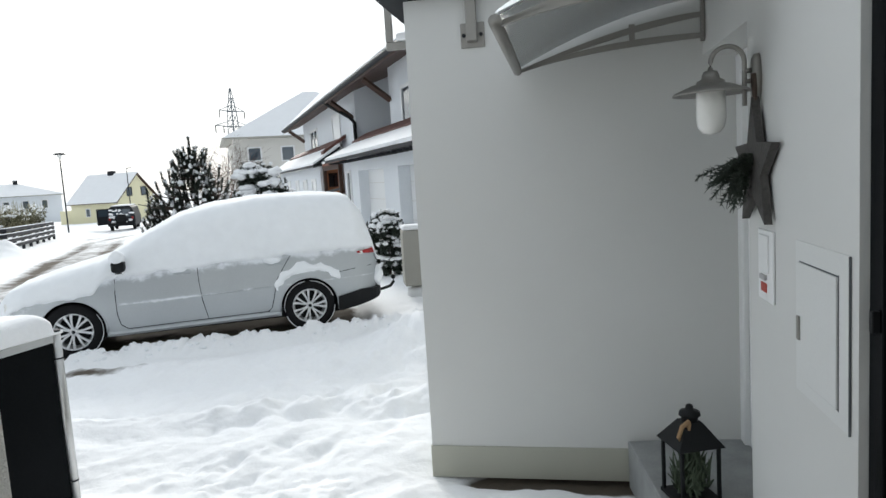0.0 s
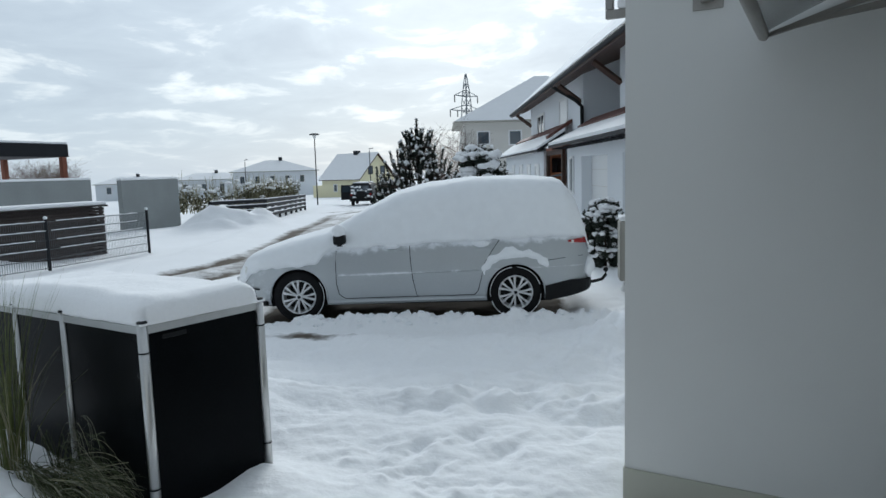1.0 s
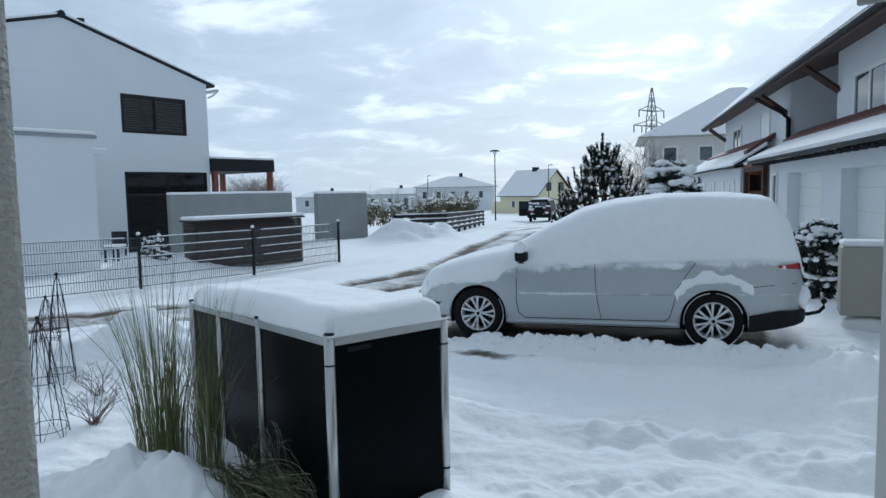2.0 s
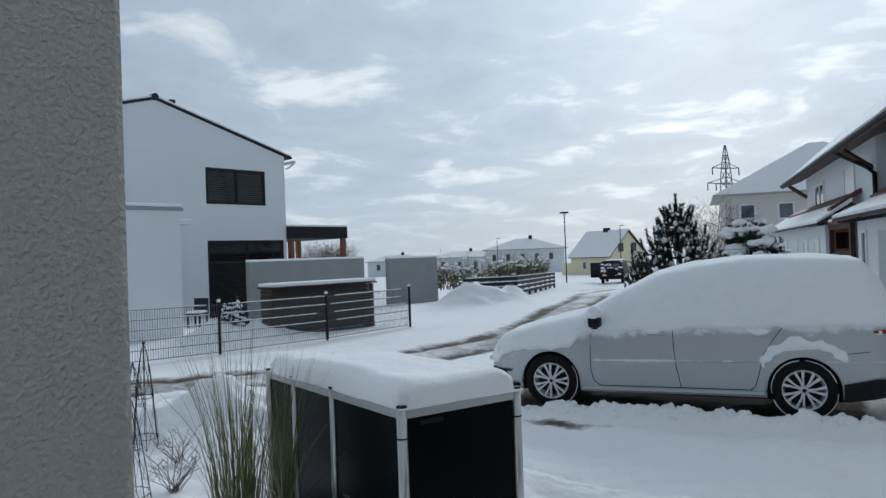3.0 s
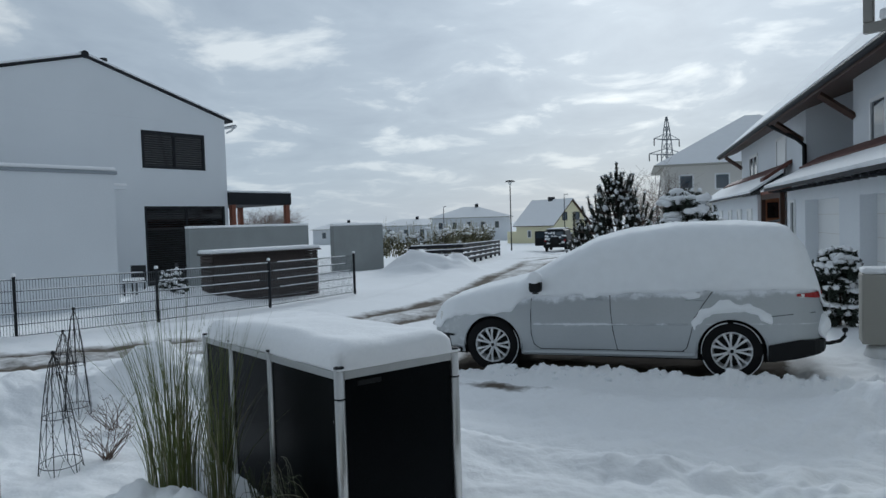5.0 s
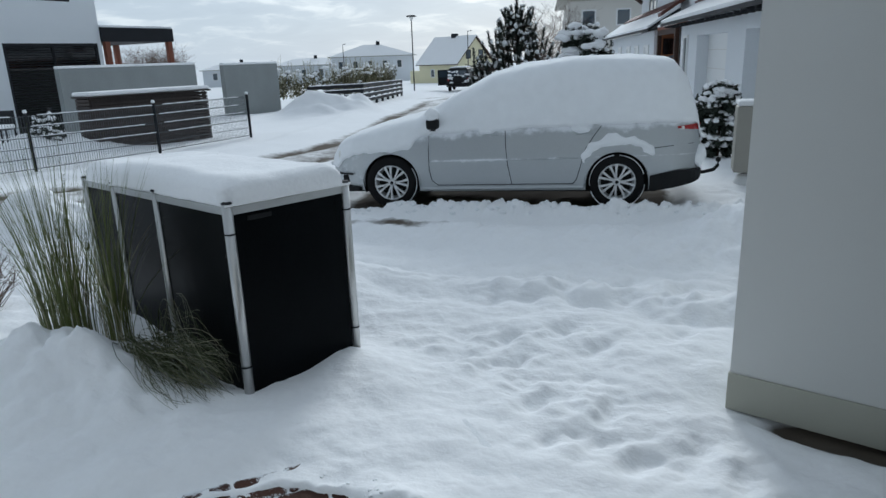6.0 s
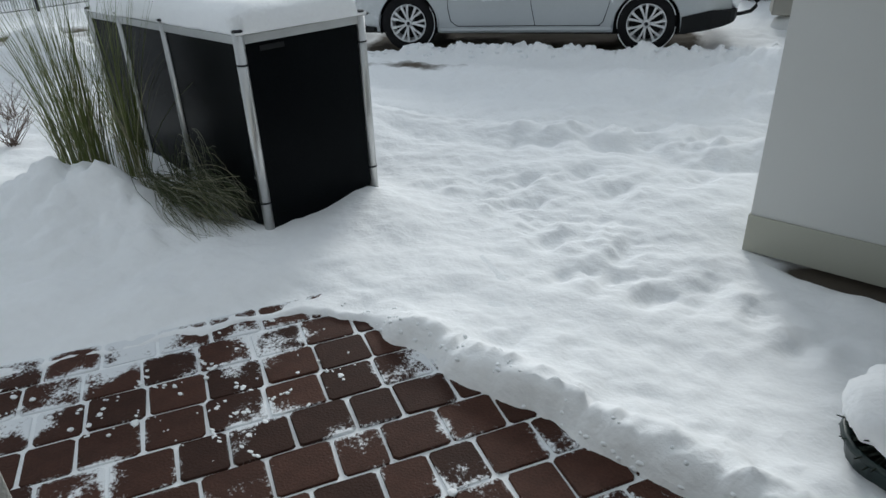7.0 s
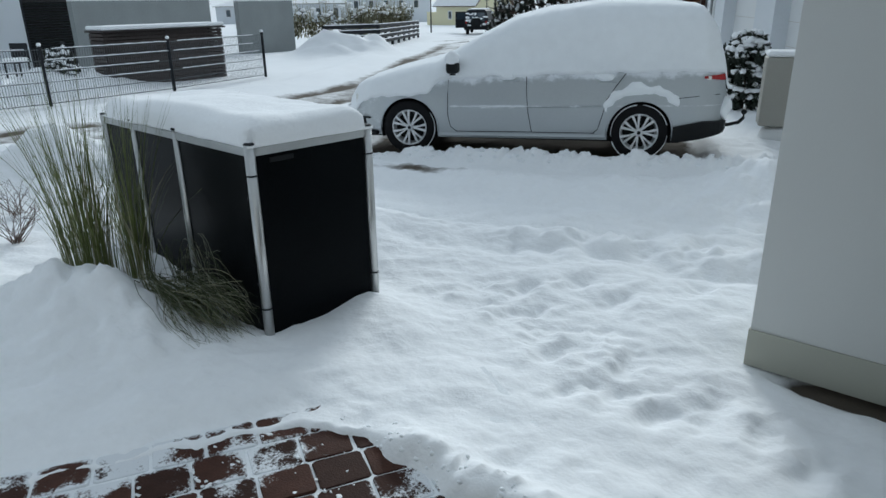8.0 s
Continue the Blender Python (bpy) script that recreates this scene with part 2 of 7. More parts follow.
def bm_lathe(bm, prof, n=24, m=None):
    """A turned body from (radius, height) pairs, about z."""
    rings = []
    for r, z in prof:
        rings.append([bm.verts.new((max(r, 1e-4) * math.cos(2 * math.pi * j / n), max(r, 1e-4) * math.sin(2 * math.pi * j / n), z)) for j in range(n)])
    for a, b in zip(rings, rings[1:]):
        for j in range(n):
            bm.faces.new((a[j], a[(j + 1) % n], b[(j + 1) % n], b[j]))
    if m is not None:
        bmesh.ops.transform(bm, matrix=m, verts=[v for ring in rings for v in ring])
    return rings


def bm_prism(bm, outline, z0, z1, m=None):
    """An upright body over an outline in plan."""
    lo = [bm.verts.new((x, y, z0)) for x, y in outline]
    hi = [bm.verts.new((x, y, z1)) for x, y in outline]
    n = len(lo)
    for i in range(n):
        bm.faces.new((lo[i], lo[(i + 1) % n], hi[(i + 1) % n], hi[i]))
    bm.faces.new(list(reversed(lo)))
    bm.faces.new(hi)
    if m is not None:
        bmesh.ops.transform(bm, matrix=m, verts=lo + hi)


def part(name, bm, material, parent=None, label="", smooth=False):
    bmesh.ops.recalc_face_normals(bm, faces=bm.faces)
    me = bpy.data.meshes.new(name)
    bm.to_mesh(me)
    bm.free()
    me.materials.append(material)
    if smooth:
        for p in me.polygons:
            p.use_smooth = True
    ob = new(name, me)
    if parent is not None:
        ob.parent = parent
    if label:
        ob["label"] = label
    return ob


def box_part(name, dims, material, parent=None, label="", bevel=0.0, m=None):
    bm = bmesh.new()
    bm_box(bm, *dims, bevel=bevel, m=m)
    return part(name, bm, material, parent, label)


def thing(name, m, label, category, group="", kind=""):
    ob = new(name)
    ob.empty_display_size = 0.1
    ob.matrix_world = m
    return tagged(ob, label, category, group, kind)


_t = bmesh.new()
bmesh.ops.create_icosphere(_t, subdivisions=2, radius=1.0)
ICO_V, ICO_F = [v.co.copy() for v in _t.verts], [[v.index for v in f.verts] for f in _t.faces]
_t.free()


def snow_blob(bm, rnd, c, r):
    """An uneven pad of snow."""
    ph = Vector((rnd.uniform(0, 50), rnd.uniform(0, 50), 0))
    vs = []
    for co in ICO_V:
        n = 1 + 0.35 * noise.noise(co * 1.7 + ph)
        vs.append(bm.verts.new((c[0] + co.x * r[0] * n, c[1] + co.y * r[1] * n, c[2] + co.z * r[2] * n)))
    for f in ICO_F:
        bm.faces.new([vs[k] for k in f])


_lat = {}


def vnoise(x, y, f, seed=0):
    """Smooth value noise on a lattice, -1 to 1, for arrays."""
    if seed not in _lat:
        _lat[seed] = np.random.RandomState(seed + 11).rand(257, 257) * 2 - 1
    L = _lat[seed]
    x, y = np.asarray(x, float) * f, np.asarray(y, float) * f
    ix, iy = np.floor(x).astype(int), np.floor(y).astype(int)
    fx, fy = x - ix, y - iy
    fx, fy = fx * fx * (3 - 2 * fx), fy * fy * (3 - 2 * fy)
    a, b = L[ix % 256, iy % 256], L[(ix + 1) % 256, iy % 256]
    c, d = L[ix % 256, (iy + 1) % 256], L[(ix + 1) % 256, (iy + 1) % 256]
    return (a * (1 - fx) + b * fx) * (1 - fy) + (c * (1 - fx) + d * fx) * fy


def fbm(x, y, f, seed=0, octaves=4):
    return sum(vnoise(x, y, f * 2 ** k, seed + k) * 0.5 ** k for k in range(octaves))


def smooth01(t):
    t = np.clip(t, 0, 1)
    return t * t * (3 - 2 * t)


# ---- ground: one sheet of snow to the horizon ----
CLEAR = [(-2.55, 0.87), (-1.62, 2.04), (-1.34, 2.10), (-0.56, 1.93), (0.20, 1.78), (1.15, 1.56), (1.15, -1.6), (-2.55, -1.6)]


def road_offset(x, y):
    """Distance across the bending street from its far wheel track, positive towards the drive."""
    yy = np.asarray(y, float)
    line = np.interp(yy, [-60, 0, 3.0, 5.0, 6.9, 9.0, 10.5, 12.2, 14.6, 18.8, 29.8, 47.5, 140], [-33, -14.2, -12.5, -11.15, -10.45, -10.05, -9.95, -10.05, -10.7, -12.6, -17.8, -27.2, -76])
    lean = np.interp(yy, [0, 5, 8, 12, 15, 20, 30], [0.80, 0.83, 0.97, 1.0, 0.93, 0.90, 0.88])
    return (np.asarray(x, float) - line) * lean


def inside(x, y):
    """Signed distance to the swept paving, positive inside (the outline is convex)."""
    d = np.full(np.shape(x), 1e9)
    n = len(CLEAR)
    for i in range(n):
        (ax, ay), (bx, by) = CLEAR[i], CLEAR[(i + 1) % n]
        ex, ey = bx - ax, by - ay
        l = math.hypot(ex, ey)
        d = np.minimum(d, ((np.asarray(y) - ay) * ex - (np.asarray(x) - ax) * ey) / -l)
    return d


def base_height(x, y):
    x, y = np.asarray(x, float), np.asarray(y, float)
    d = np.hypot(x, y)
    z = 0.02 - 0.15 * smooth01((y - 1.8) / 2.2) - 0.06 * smooth01((y - 4) / 3)
    garden = smooth01((-2.6 - x) / 0.8) * smooth01((5.2 - y) / 1.0) * smooth01((x + 9.5) / 1.2)
    z = z + garden * (0.02 + 0.15 * smooth01((y - 1.8) / 2.2))
    return z - 0.018 * np.clip(d - 20, 0, 280)


CAR_AT, CAR_TURN = (-3.70, 8.79), 19.8      # middle of the car on the ground; its tail points along this angle


def bumpat(x, y, cx, cy, sx, sy, a, h):
    ca, sa = math.cos(radians(a)), math.sin(radians(a))
    u, v = (x - cx) * ca + (y - cy) * sa, -(x - cx) * sa + (y - cy) * ca
    return h * np.exp(-(u / sx) ** 2 - (v / sy) ** 2)


SLAB_A, SLAB_B = (-0.72, 4.35), (-2.55, 6.15)     # two smooth sheets of untrodden snow


def ground_height(x, y):
    x, y = np.asarray(x, float), np.asarray(y, float)
    z = base_height(x, y)
    near = np.exp(-np.clip(np.hypot(x + 2, y - 4) - 8, 0, None) / 6)
    z = z + near * (0.022 * fbm(x, y, 1.1, 3) + 0.016 * fbm(x, y, 4.0, 9, 3) + 0.005 * vnoise(x, y, 19, 13)) + (1 - near) * 0.05 * fbm(x, y, 0.25, 21)
    # trodden and driven snow between the wall and the car, in bands that run beside the car
    ca, sa = math.cos(radians(CAR_TURN)), math.sin(radians(CAR_TURN))
    u, v = (x - CAR_AT[0]) * ca + (y - CAR_AT[1]) * sa, -(x - CAR_AT[0]) * sa + (y - CAR_AT[1]) * ca
    drive = smooth01((x + 5.5) / 1.5) * smooth01((3.0 - x) / 1.0)
    crumb = np.abs(vnoise(x, y, 7.5, 43)) + 0.6 * np.abs(vnoise(x, y, 15, 45))
    warp = v + 0.07 * fbm(u, v, 0.9, 31, 3)
    z = z + drive * np.exp(-((warp + 1.17) / 0.14) ** 2) * (0.05 + 0.10 * crumb)
    z = z + drive * np.exp(-((warp + 1.55) / 0.16) ** 2) * -0.05
    yy = y - 0.12 * (x + 2) + 0.14 * fbm(x, y, 0.8, 33, 3)
    for yc, w, h in ((6.85, 0.20, 0.09), (6.45, 0.20, 0.07), (5.95, 0.14, -0.03), (4.92, 0.20, 0.05), (4.62, 0.14, -0.03), (5.2, 0.10, -0.03)):
        z = z + drive * np.exp(-((yy - yc) / w) ** 2) * h * (0.65 + 0.35 * crumb) * (1 + 0.5 * vnoise(x, y, 1.7, 41))
    rough = smooth01((y - 4.0) / 0.8) * smooth01((8.3 - y) / 1.0) * smooth01((x + 2.6) / 1.2) * smooth01((2 - x) / 0.8)
    calm = np.clip(bumpat(x, y, SLAB_A[0], SLAB_A[1], 0.85, 0.42, -12, 1.3) + bumpat(x, y, SLAB_B[0], SLAB_B[1], 1.25, 0.48, 14, 1.3), 0, 1)
    rough = rough * (1 - 0.9 * calm)
    z = z + rough * (0.070 * np.abs(fbm(x, y, 2.4, 51, 3)) + 0.018 * crumb) + calm * 0.035
    under = smooth01((1.12 - np.abs(v)) / 0.15) * smooth01((2.5 - np.abs(u)) / 0.3)
    z = z - under * 0.10
    # footprints
    rs = np.random.RandomState(5)
    spots = [(-1.96, 3.72), (-1.78, 3.95), (-1.62, 3.70), (-1.43, 3.58), (-1.30, 3.80), (-1.52, 4.05), (-0.86, 3.57), (-0.98, 3.32), (-1.12, 3.48), (-0.76, 2.97), (-0.53, 3.10),
             (-0.62, 3.36), (-0.15, 3.22), (-0.35, 3.02), (0.06, 3.05), (0.25, 2.88), (-1.2, 4.3), (-0.9, 4.15), (-1.7, 5.3), (-1.1, 5.5), (-0.5, 4.5)]
    for fx, fy in spots:
        a = rs.uniform(40, 110)
        z = z + bumpat(x, y, fx, fy, 0.15, 0.065, a, -0.034) + bumpat(x, y, fx + 0.09, fy - 0.08, 0.11, 0.05, a + 30, 0.024) * (0.5 + vnoise(x, y, 16, 47) ** 2)
    tread = np.clip(sum(bumpat(x, y, fx, fy, 0.20, 0.16, 60, 1.0) for fx, fy in spots), 0, 1)
    z = z + tread * (0.014 * fbm(x, y, 10, 67, 3) - 0.012 * np.abs(vnoise(x, y, 16, 69)))
    # heaped snow: by the grass, along the box, at the paving's edge, beside the street, before the low fence
    z = z + (bumpat(x, y, -3.20, 2.20, 0.36, 0.24, 15, 0.29) + bumpat(x, y, -3.75, 2.0, 0.5, 0.3, 15, 0.12) + bumpat(x, y, -2.75, 2.10, 0.5, 0.20, 10, 0.06)) * (1 + 0.28 * fbm(x, y, 4.5, 63, 4) + 0.14 * fbm(x, y, 11, 64, 3))
    z = z + np.clip(bumpat(x, y, -3.3, 2.0, 0.9, 0.5, 10, 1.2), 0, 1) * (0.045 * np.abs(fbm(x, y, 5.0, 88, 3)) + 0.018 * np.abs(vnoise(x, y, 14, 90)))
    z = z + bumpat(x, y, -2.05, 3.15, 0.3, 0.34, 60, 0.10) + bumpat(x, y, -6.7, 3.6, 1.4, 0.6, 60, 0.42) * (1 + 0.35 * fbm(x, y, 2.6, 66, 4)) + bumpat(x, y, -15.2, 9.1, 1.3, 1.0, 90, 0.55) * (1 + 0.25 * fbm(x, y, 2.0, 68, 3))
    heap = bumpat(x, y, -17.5, 20.5, 0.9, 0.9, 110, 0.58) + bumpat(x, y, -16.6, 22.0, 1.3, 0.9, 110, 0.55) + bumpat(x, y, -17.2, 21.2, 2.2, 1.2, 110, 0.36)
    z = z + heap * (1 + 0.22 * fbm(x, y, 1.6, 61) + 0.10 * fbm(x, y, 4.5, 62, 3))
    z = z + bumpat(x, y, -0.45, 7.3, 0.5, 0.7, 20, 0.26) * (1 + 0.4 * fbm(x, y, 4, 65, 3))
    e = inside(x, y)
    # loose, kicked-up snow round the paving and the heap
    loose = np.exp(-((e + 0.22) / 0.24) ** 2) * smooth01((2 - x) / 0.5) + bumpat(x, y, -2.9, 2.15, 0.9, 0.45, 10, 0.7) + 0.22 * bumpat(x, y, -0.4, 3.1, 1.5, 0.9, -20, 1.0)
    loose = loose * (0.35 + 0.65 * smooth01(0.5 + 1.4 * vnoise(x, y, 1.6, 75)))
    z = z + np.clip(loose, 0, 1) * (0.017 * fbm(x, y, 10, 77, 3) + 0.012 * np.abs(vnoise(x, y, 21, 79)))
    ridge = np.exp(-((e + 0.10) / 0.09) ** 2) * smooth01((x + 1.75) / 0.3) * smooth01((2 - x) / 0.5)
    z = z + ridge * 0.045 * (0.6 + 0.8 * np.abs(vnoise(x, y, 11, 71)) + 0.7 * np.abs(vnoise(x, y, 27, 73)))
    # the swept paving lies lower; a dusting beyond its far edge thins out
    e = e + 0.03 * fbm(x, y, 6, 81, 3)
    thin = smooth01((e + 0.07) / 0.09)
    left = smooth01((-1.55 - x) / 0.2)
    z = z * (1 - thin) + thin * -0.085
    # towards the bed the broom left only a thin, torn layer
    veil = smooth01((-1.05 - x) / 0.35) * smooth01((e + 0.46) / 0.34) * (1 - thin)
    z = z * (1 - veil) + veil * (-0.020 + 0.010 * np.abs(fbm(x, y, 7, 85, 3)) + 0.006 * vnoise(x, y, 25, 87))
    z = z - left * np.exp(-((e + 0.12) / 0.12) ** 2) * 0.02
    # wheel tracks in the street
    o = road_offset(x, y)
    for c, w, dp in ((0.0, 0.26, 0.05), (1.25, 0.28, 0.05)):
        z = z - dp * np.exp(-((o - c + 0.12 * vnoise(x, y, 0.3, 91)) / w) ** 2) * (np.hypot(x, y) < 90)
    verge = np.exp(-((np.abs(o - 0.6) - 2.2) / 0.4) ** 2) * smooth01((np.hypot(x - CAR_AT[0], y - CAR_AT[1]) - 3.5) / 2)
    z = z + verge * 0.10 * (1 + 0.6 * vnoise(x, y, 0.8, 95)) * (np.hypot(x, y) < 90)
    # bare strip at the foot of the garage wall
    w = (y - (3.75 - 0.14 * (x + 0.12)))
    z = z - 0.07 * np.exp(-((w + 0.05) / (0.07 + 0.13 * np.clip(x, 0, 1.2))) ** 2) * smooth01((x + 0.05) / 0.25) * smooth01((2 - x) / 0.2)
    return z


def spaced(*runs):
    out = []
    for a, b, n in runs:
        out.append(np.linspace(a, b, n, endpoint=False))
    return np.concatenate(out)


gx = np.concatenate([-np.geomspace(1800, 34, 26), spaced((-32, -16, 70), (-16, -6.5, 90), (-6.5, -4.0, 60), (-4.0, 1.3, 230), (1.3, 4, 24)), np.geomspace(4, 1800, 30)])
gy = np.concatenate([-np.geomspace(1800, 3, 18), spaced((-2.0, 0.6, 18), (0.6, 1.4, 20), (1.4, 5.2, 170), (5.2, 10.5, 105), (10.5, 32, 110)), np.geomspace(32, 2500, 50)])
X, Y = np.meshgrid(gx, gy)
Z = ground_height(X, Y)
nx, ny = len(gx), len(gy)
idx = np.arange(nx * ny).reshape(ny, nx)
faces = np.stack([idx[:-1, :-1], idx[:-1, 1:], idx[1:, 1:], idx[1:, :-1]], -1).reshape(-1, 4)
gme = bpy.data.meshes.new("ground")
gme.from_pydata(np.stack([X, Y, Z], -1).reshape(-1, 3).tolist(), [], faces.tolist())
gme.polygons.foreach_set("use_smooth", np.ones(len(gme.polygons), bool))
# slush and bare asphalt where wheels have run; same brown under the car
off = road_offset(X, Y)
wob = 0.15 * vnoise(X, Y, 0.3, 91)
sl = np.maximum(np.exp(-((off + 0.5 * wob) / 0.36) ** 2), 0.96 * np.exp(-((off - 1.25 + 0.5 * wob) / 0.34) ** 2))
sl = np.maximum(sl, 0.60 * np.exp(-((off - 0.6 + wob) / 0.85) ** 4))
sl = sl * (0.95 + 0.22 * fbm(X, Y, 0.8, 101)) * np.exp(-np.clip(np.hypot(X, Y) - 30, 0, None) / 45)
ca, sa = math.cos(radians(CAR_TURN)), math.sin(radians(CAR_TURN))
cu, cv = (X - CAR_AT[0]) * ca + (Y - CAR_AT[1]) * sa, -(X - CAR_AT[0]) * sa + (Y - CAR_AT[1]) * ca
sl = np.maximum(sl, smooth01((1.0 - np.abs(cv)) / 0.2) * smooth01((2.35 - np.abs(cu)) / 0.3) * 1.1)
sl = np.maximum(sl, bumpat(X, Y, -1.25, 8.75, 0.7, 0.25, CAR_TURN, 0.7))
sl = np.maximum(sl, bumpat(X, Y, -4.25, 6.35, 0.9, 0.16, CAR_TURN, 0.65) * (1 + 0.6 * fbm(X, Y, 2, 111)))
wf = (Y - (3.75 - 0.14 * (X + 0.12)))
sl = np.maximum(sl, 1.5 * np.exp(-((wf + 0.03) / (0.06 + 0.13 * np.clip(X, 0, 1.2))) ** 2) * smooth01((X + 0.05) / 0.25) * smooth01((2 - X) / 0.2))
sl = np.maximum(sl, 0.85 * smooth01((inside(X, Y) - 0.02) / 0.04))
at = gme.attributes.new("slush", "FLOAT", "POINT")
at.data.foreach_set("value", np.clip(sl, 0, 1.5).astype(np.float32).ravel())
GROUND = mat("ground_snow", (0.92, 0.93, 0.945), 0.9, var=0.03, scale=1.5, fine=26, bump=0.32, dist=0.02, spec=0.08)
nt = GROUND.node_tree
bs = nt.nodes["Principled BSDF"]
src = bs.inputs["Base Color"].links[0].from_socket
an = nt.nodes.new("ShaderNodeAttribute")
an.attribute_name = "slush"
nz = nt.nodes.new("ShaderNodeTexNoise")
nz.inputs["Scale"].default_value, nz.inputs["Detail"].default_value, nz.inputs["Roughness"].default_value = 3.0, 8, 0.7
tco = nt.nodes.new("ShaderNodeTexCoord")
nt.links.new(tco.outputs["Object"], nz.inputs["Vector"])
ml = nt.nodes.new("ShaderNodeMath")
ml.operation = "MULTIPLY_ADD"
nt.links.new(nz.outputs["Fac"], ml.inputs[0])
ml.inputs[1].default_value = 1.3
ml.inputs[2].default_value = -0.95
ad = nt.nodes.new("ShaderNodeMath")
ad.operation = "ADD"
nt.links.new(an.outputs["Fac"], ad.inputs[0])
nt.links.new(ml.outputs[0], ad.inputs[1])
rp = nt.nodes.new("ShaderNodeValToRGB")
rp.color_ramp.elements[0].position, rp.color_ramp.elements[0].color = 0.0, (0, 0, 0, 1)
rp.color_ramp.elements[1].position, rp.color_ramp.elements[1].color = 0.62, (1, 1, 1, 1)
nt.links.new(ad.outputs[0], rp.inputs[0])
mx = nt.nodes.new("ShaderNodeMix")
mx.data_type = "RGBA"
nt.links.new(rp.outputs[0], mx.inputs["Factor"])
nt.links.new(src, mx.inputs["A"])
mx.inputs["B"].default_value = (0.115, 0.098, 0.080, 1)
nt.links.new(mx.outputs["Result"], bs.inputs["Base Color"])
gme.materials.append(GROUND)
ground = tagged(new("ground", gme), "trodden snow over a driveway and street, brown slush in the wheel tracks", "ground", kind="structure")


def gz(x, y):
    """Height of the snow, between the sheet's own points."""
    i, j = int(np.searchsorted(gx, x)) - 1, int(np.searchsorted(gy, y)) - 1
    a, b = (x - gx[i]) / (gx[i + 1] - gx[i]), (y - gy[j]) / (gy[j + 1] - gy[j])
    return float((Z[j, i] * (1 - a) + Z[j, i + 1] * a) * (1 - b) + (Z[j + 1, i] * (1 - a) + Z[j + 1, i + 1] * a) * b)


def bz(x, y):
    return float(base_height(np.array([x]), np.array([y]))[0])

# ==== PART 2 ====
# ---- walls of the entrance ----
A0, AD = Vector((-0.12, 3.75, 0)), -8.0           # garage wall: its free corner and its turn
M_A = pose(A0.x, A0.y, 0, 0, 0, AD)
wall_garage = box_part("wall_garage", (0, 0, 0.06, 2.2, 6.0, 2.76), PLASTER, m=M_A)
tagged(wall_garage, "pale grey plastered garage wall", "wall", kind="structure")
pl = box_part("plinth", (-0.006, -0.012, -0.14, 1.25, 6.0, 0.06), PLINTH, wall_garage, "olive grey painted plinth", m=M_A)
box_part("gable_board", (-0.14, -0.10, 2.762, 2.3, 6.1, 2.86), DARK, wall_garage, "dark roof edge board", m=M_A)
box_part("roof_snow", (-0.12, -0.08, 2.864, 2.3, 6.1, 2.96), SNOW, wall_garage, m=M_A)

# house wall with the door, at a slight turn; the door stands back in its opening
RD = -7.0
M_R = pose(1.405, 2.62, 0, 0, 0, RD)              # origin at the near door jamb; local +y runs towards the garage wall
wall_house = thing("wall_house", M_R, "white plastered house wall beside the front door", "wall", kind="structure")
box_part("wall_face", (0, -1.09, -0.16, 0.45, 0.0, 3.0), PLASTER, wall_house)
box_part("lintel", (0.003, 0.0, 2.30, 0.45, 1.1, 3.0), PLASTER, wall_house)
box_part("wall_back", (0.0, -4.6, -0.16, 0.45, -2.45, 3.0), PLASTER, wall_house)
box_part("wall_over_door", (0.003, -2.45, 2.2, 0.45, -1.09, 3.0), PLASTER, wall_house)
door_1 = thing("door_1", M_R @ pose(0.20, 0.02, 0.12), "white front door set back in its opening", "door", kind="structure")
box_part("door_frame", (-0.03, 0, 0, 0.06, 0.10, 2.17), WHITEPL, door_1, bevel=0.008)
box_part("door_frame", (-0.03, 0.80, 0, 0.06, 0.90, 2.17), WHITEPL, door_1, bevel=0.008)
box_part("door_frame", (-0.03, 0.10, 2.07, 0.06, 0.80, 2.17), WHITEPL, door_1)
leaf = box_part("door_leaf", (0.0, 0.103, 0.01, 0.05, 0.797, 2.067), WHITEPL, door_1)
box_part("pane", (-0.004, 0.30, 0.9, 0.0, 0.60, 1.9), GLASS, leaf)
door_2 = thing("door_2", M_R @ pose(0.022, -2.45, -0.02), "dark framed glazed door in the house wall", "door", kind="structure")
for y0 in (0.003, 1.27):
    box_part("door_frame", (0, y0, 0, 0.07, y0 + 0.085, 2.2), PANEL, door_2, bevel=0.006)
box_part("door_frame", (0, 0.09, 2.1, 0.07, 1.27, 2.2), PANEL, door_2)
leaf = box_part("door_leaf", (0.02, 0.09, 0.01, 0.05, 1.27, 2.1), PANEL, door_2)
box_part("hinge", (-0.02, 1.285, 1.28, 0.0, 1.307, 1.34), BLACKPL, door_2, bevel=0.003)
# wall on the other side of the porch
wall_porch = box_part("wall_porch", (-1.6, -2.6, -0.16, -0.347, 0.459, 3.0), PLASTER_R, bevel=0.006)
tagged(wall_porch, "coarse grey plastered porch wall corner", "wall", kind="structure")
wall_rear = box_part("wall_rear", (-1.6, -2.9, -0.16, 1.6, -2.6, 3.0), PLASTER)
tagged(wall_rear, "plain plastered wall behind the porch", "wall", kind="structure")

# ---- entrance step, lantern, lamp, star, letter box, meter flap ----
step = box_part("door_step", (1.05, 2.60, -0.16, 1.70, 3.54, 0.125), GRANITE, bevel=0.008)
tagged(step, "grey granite door step", "step", kind="structure")


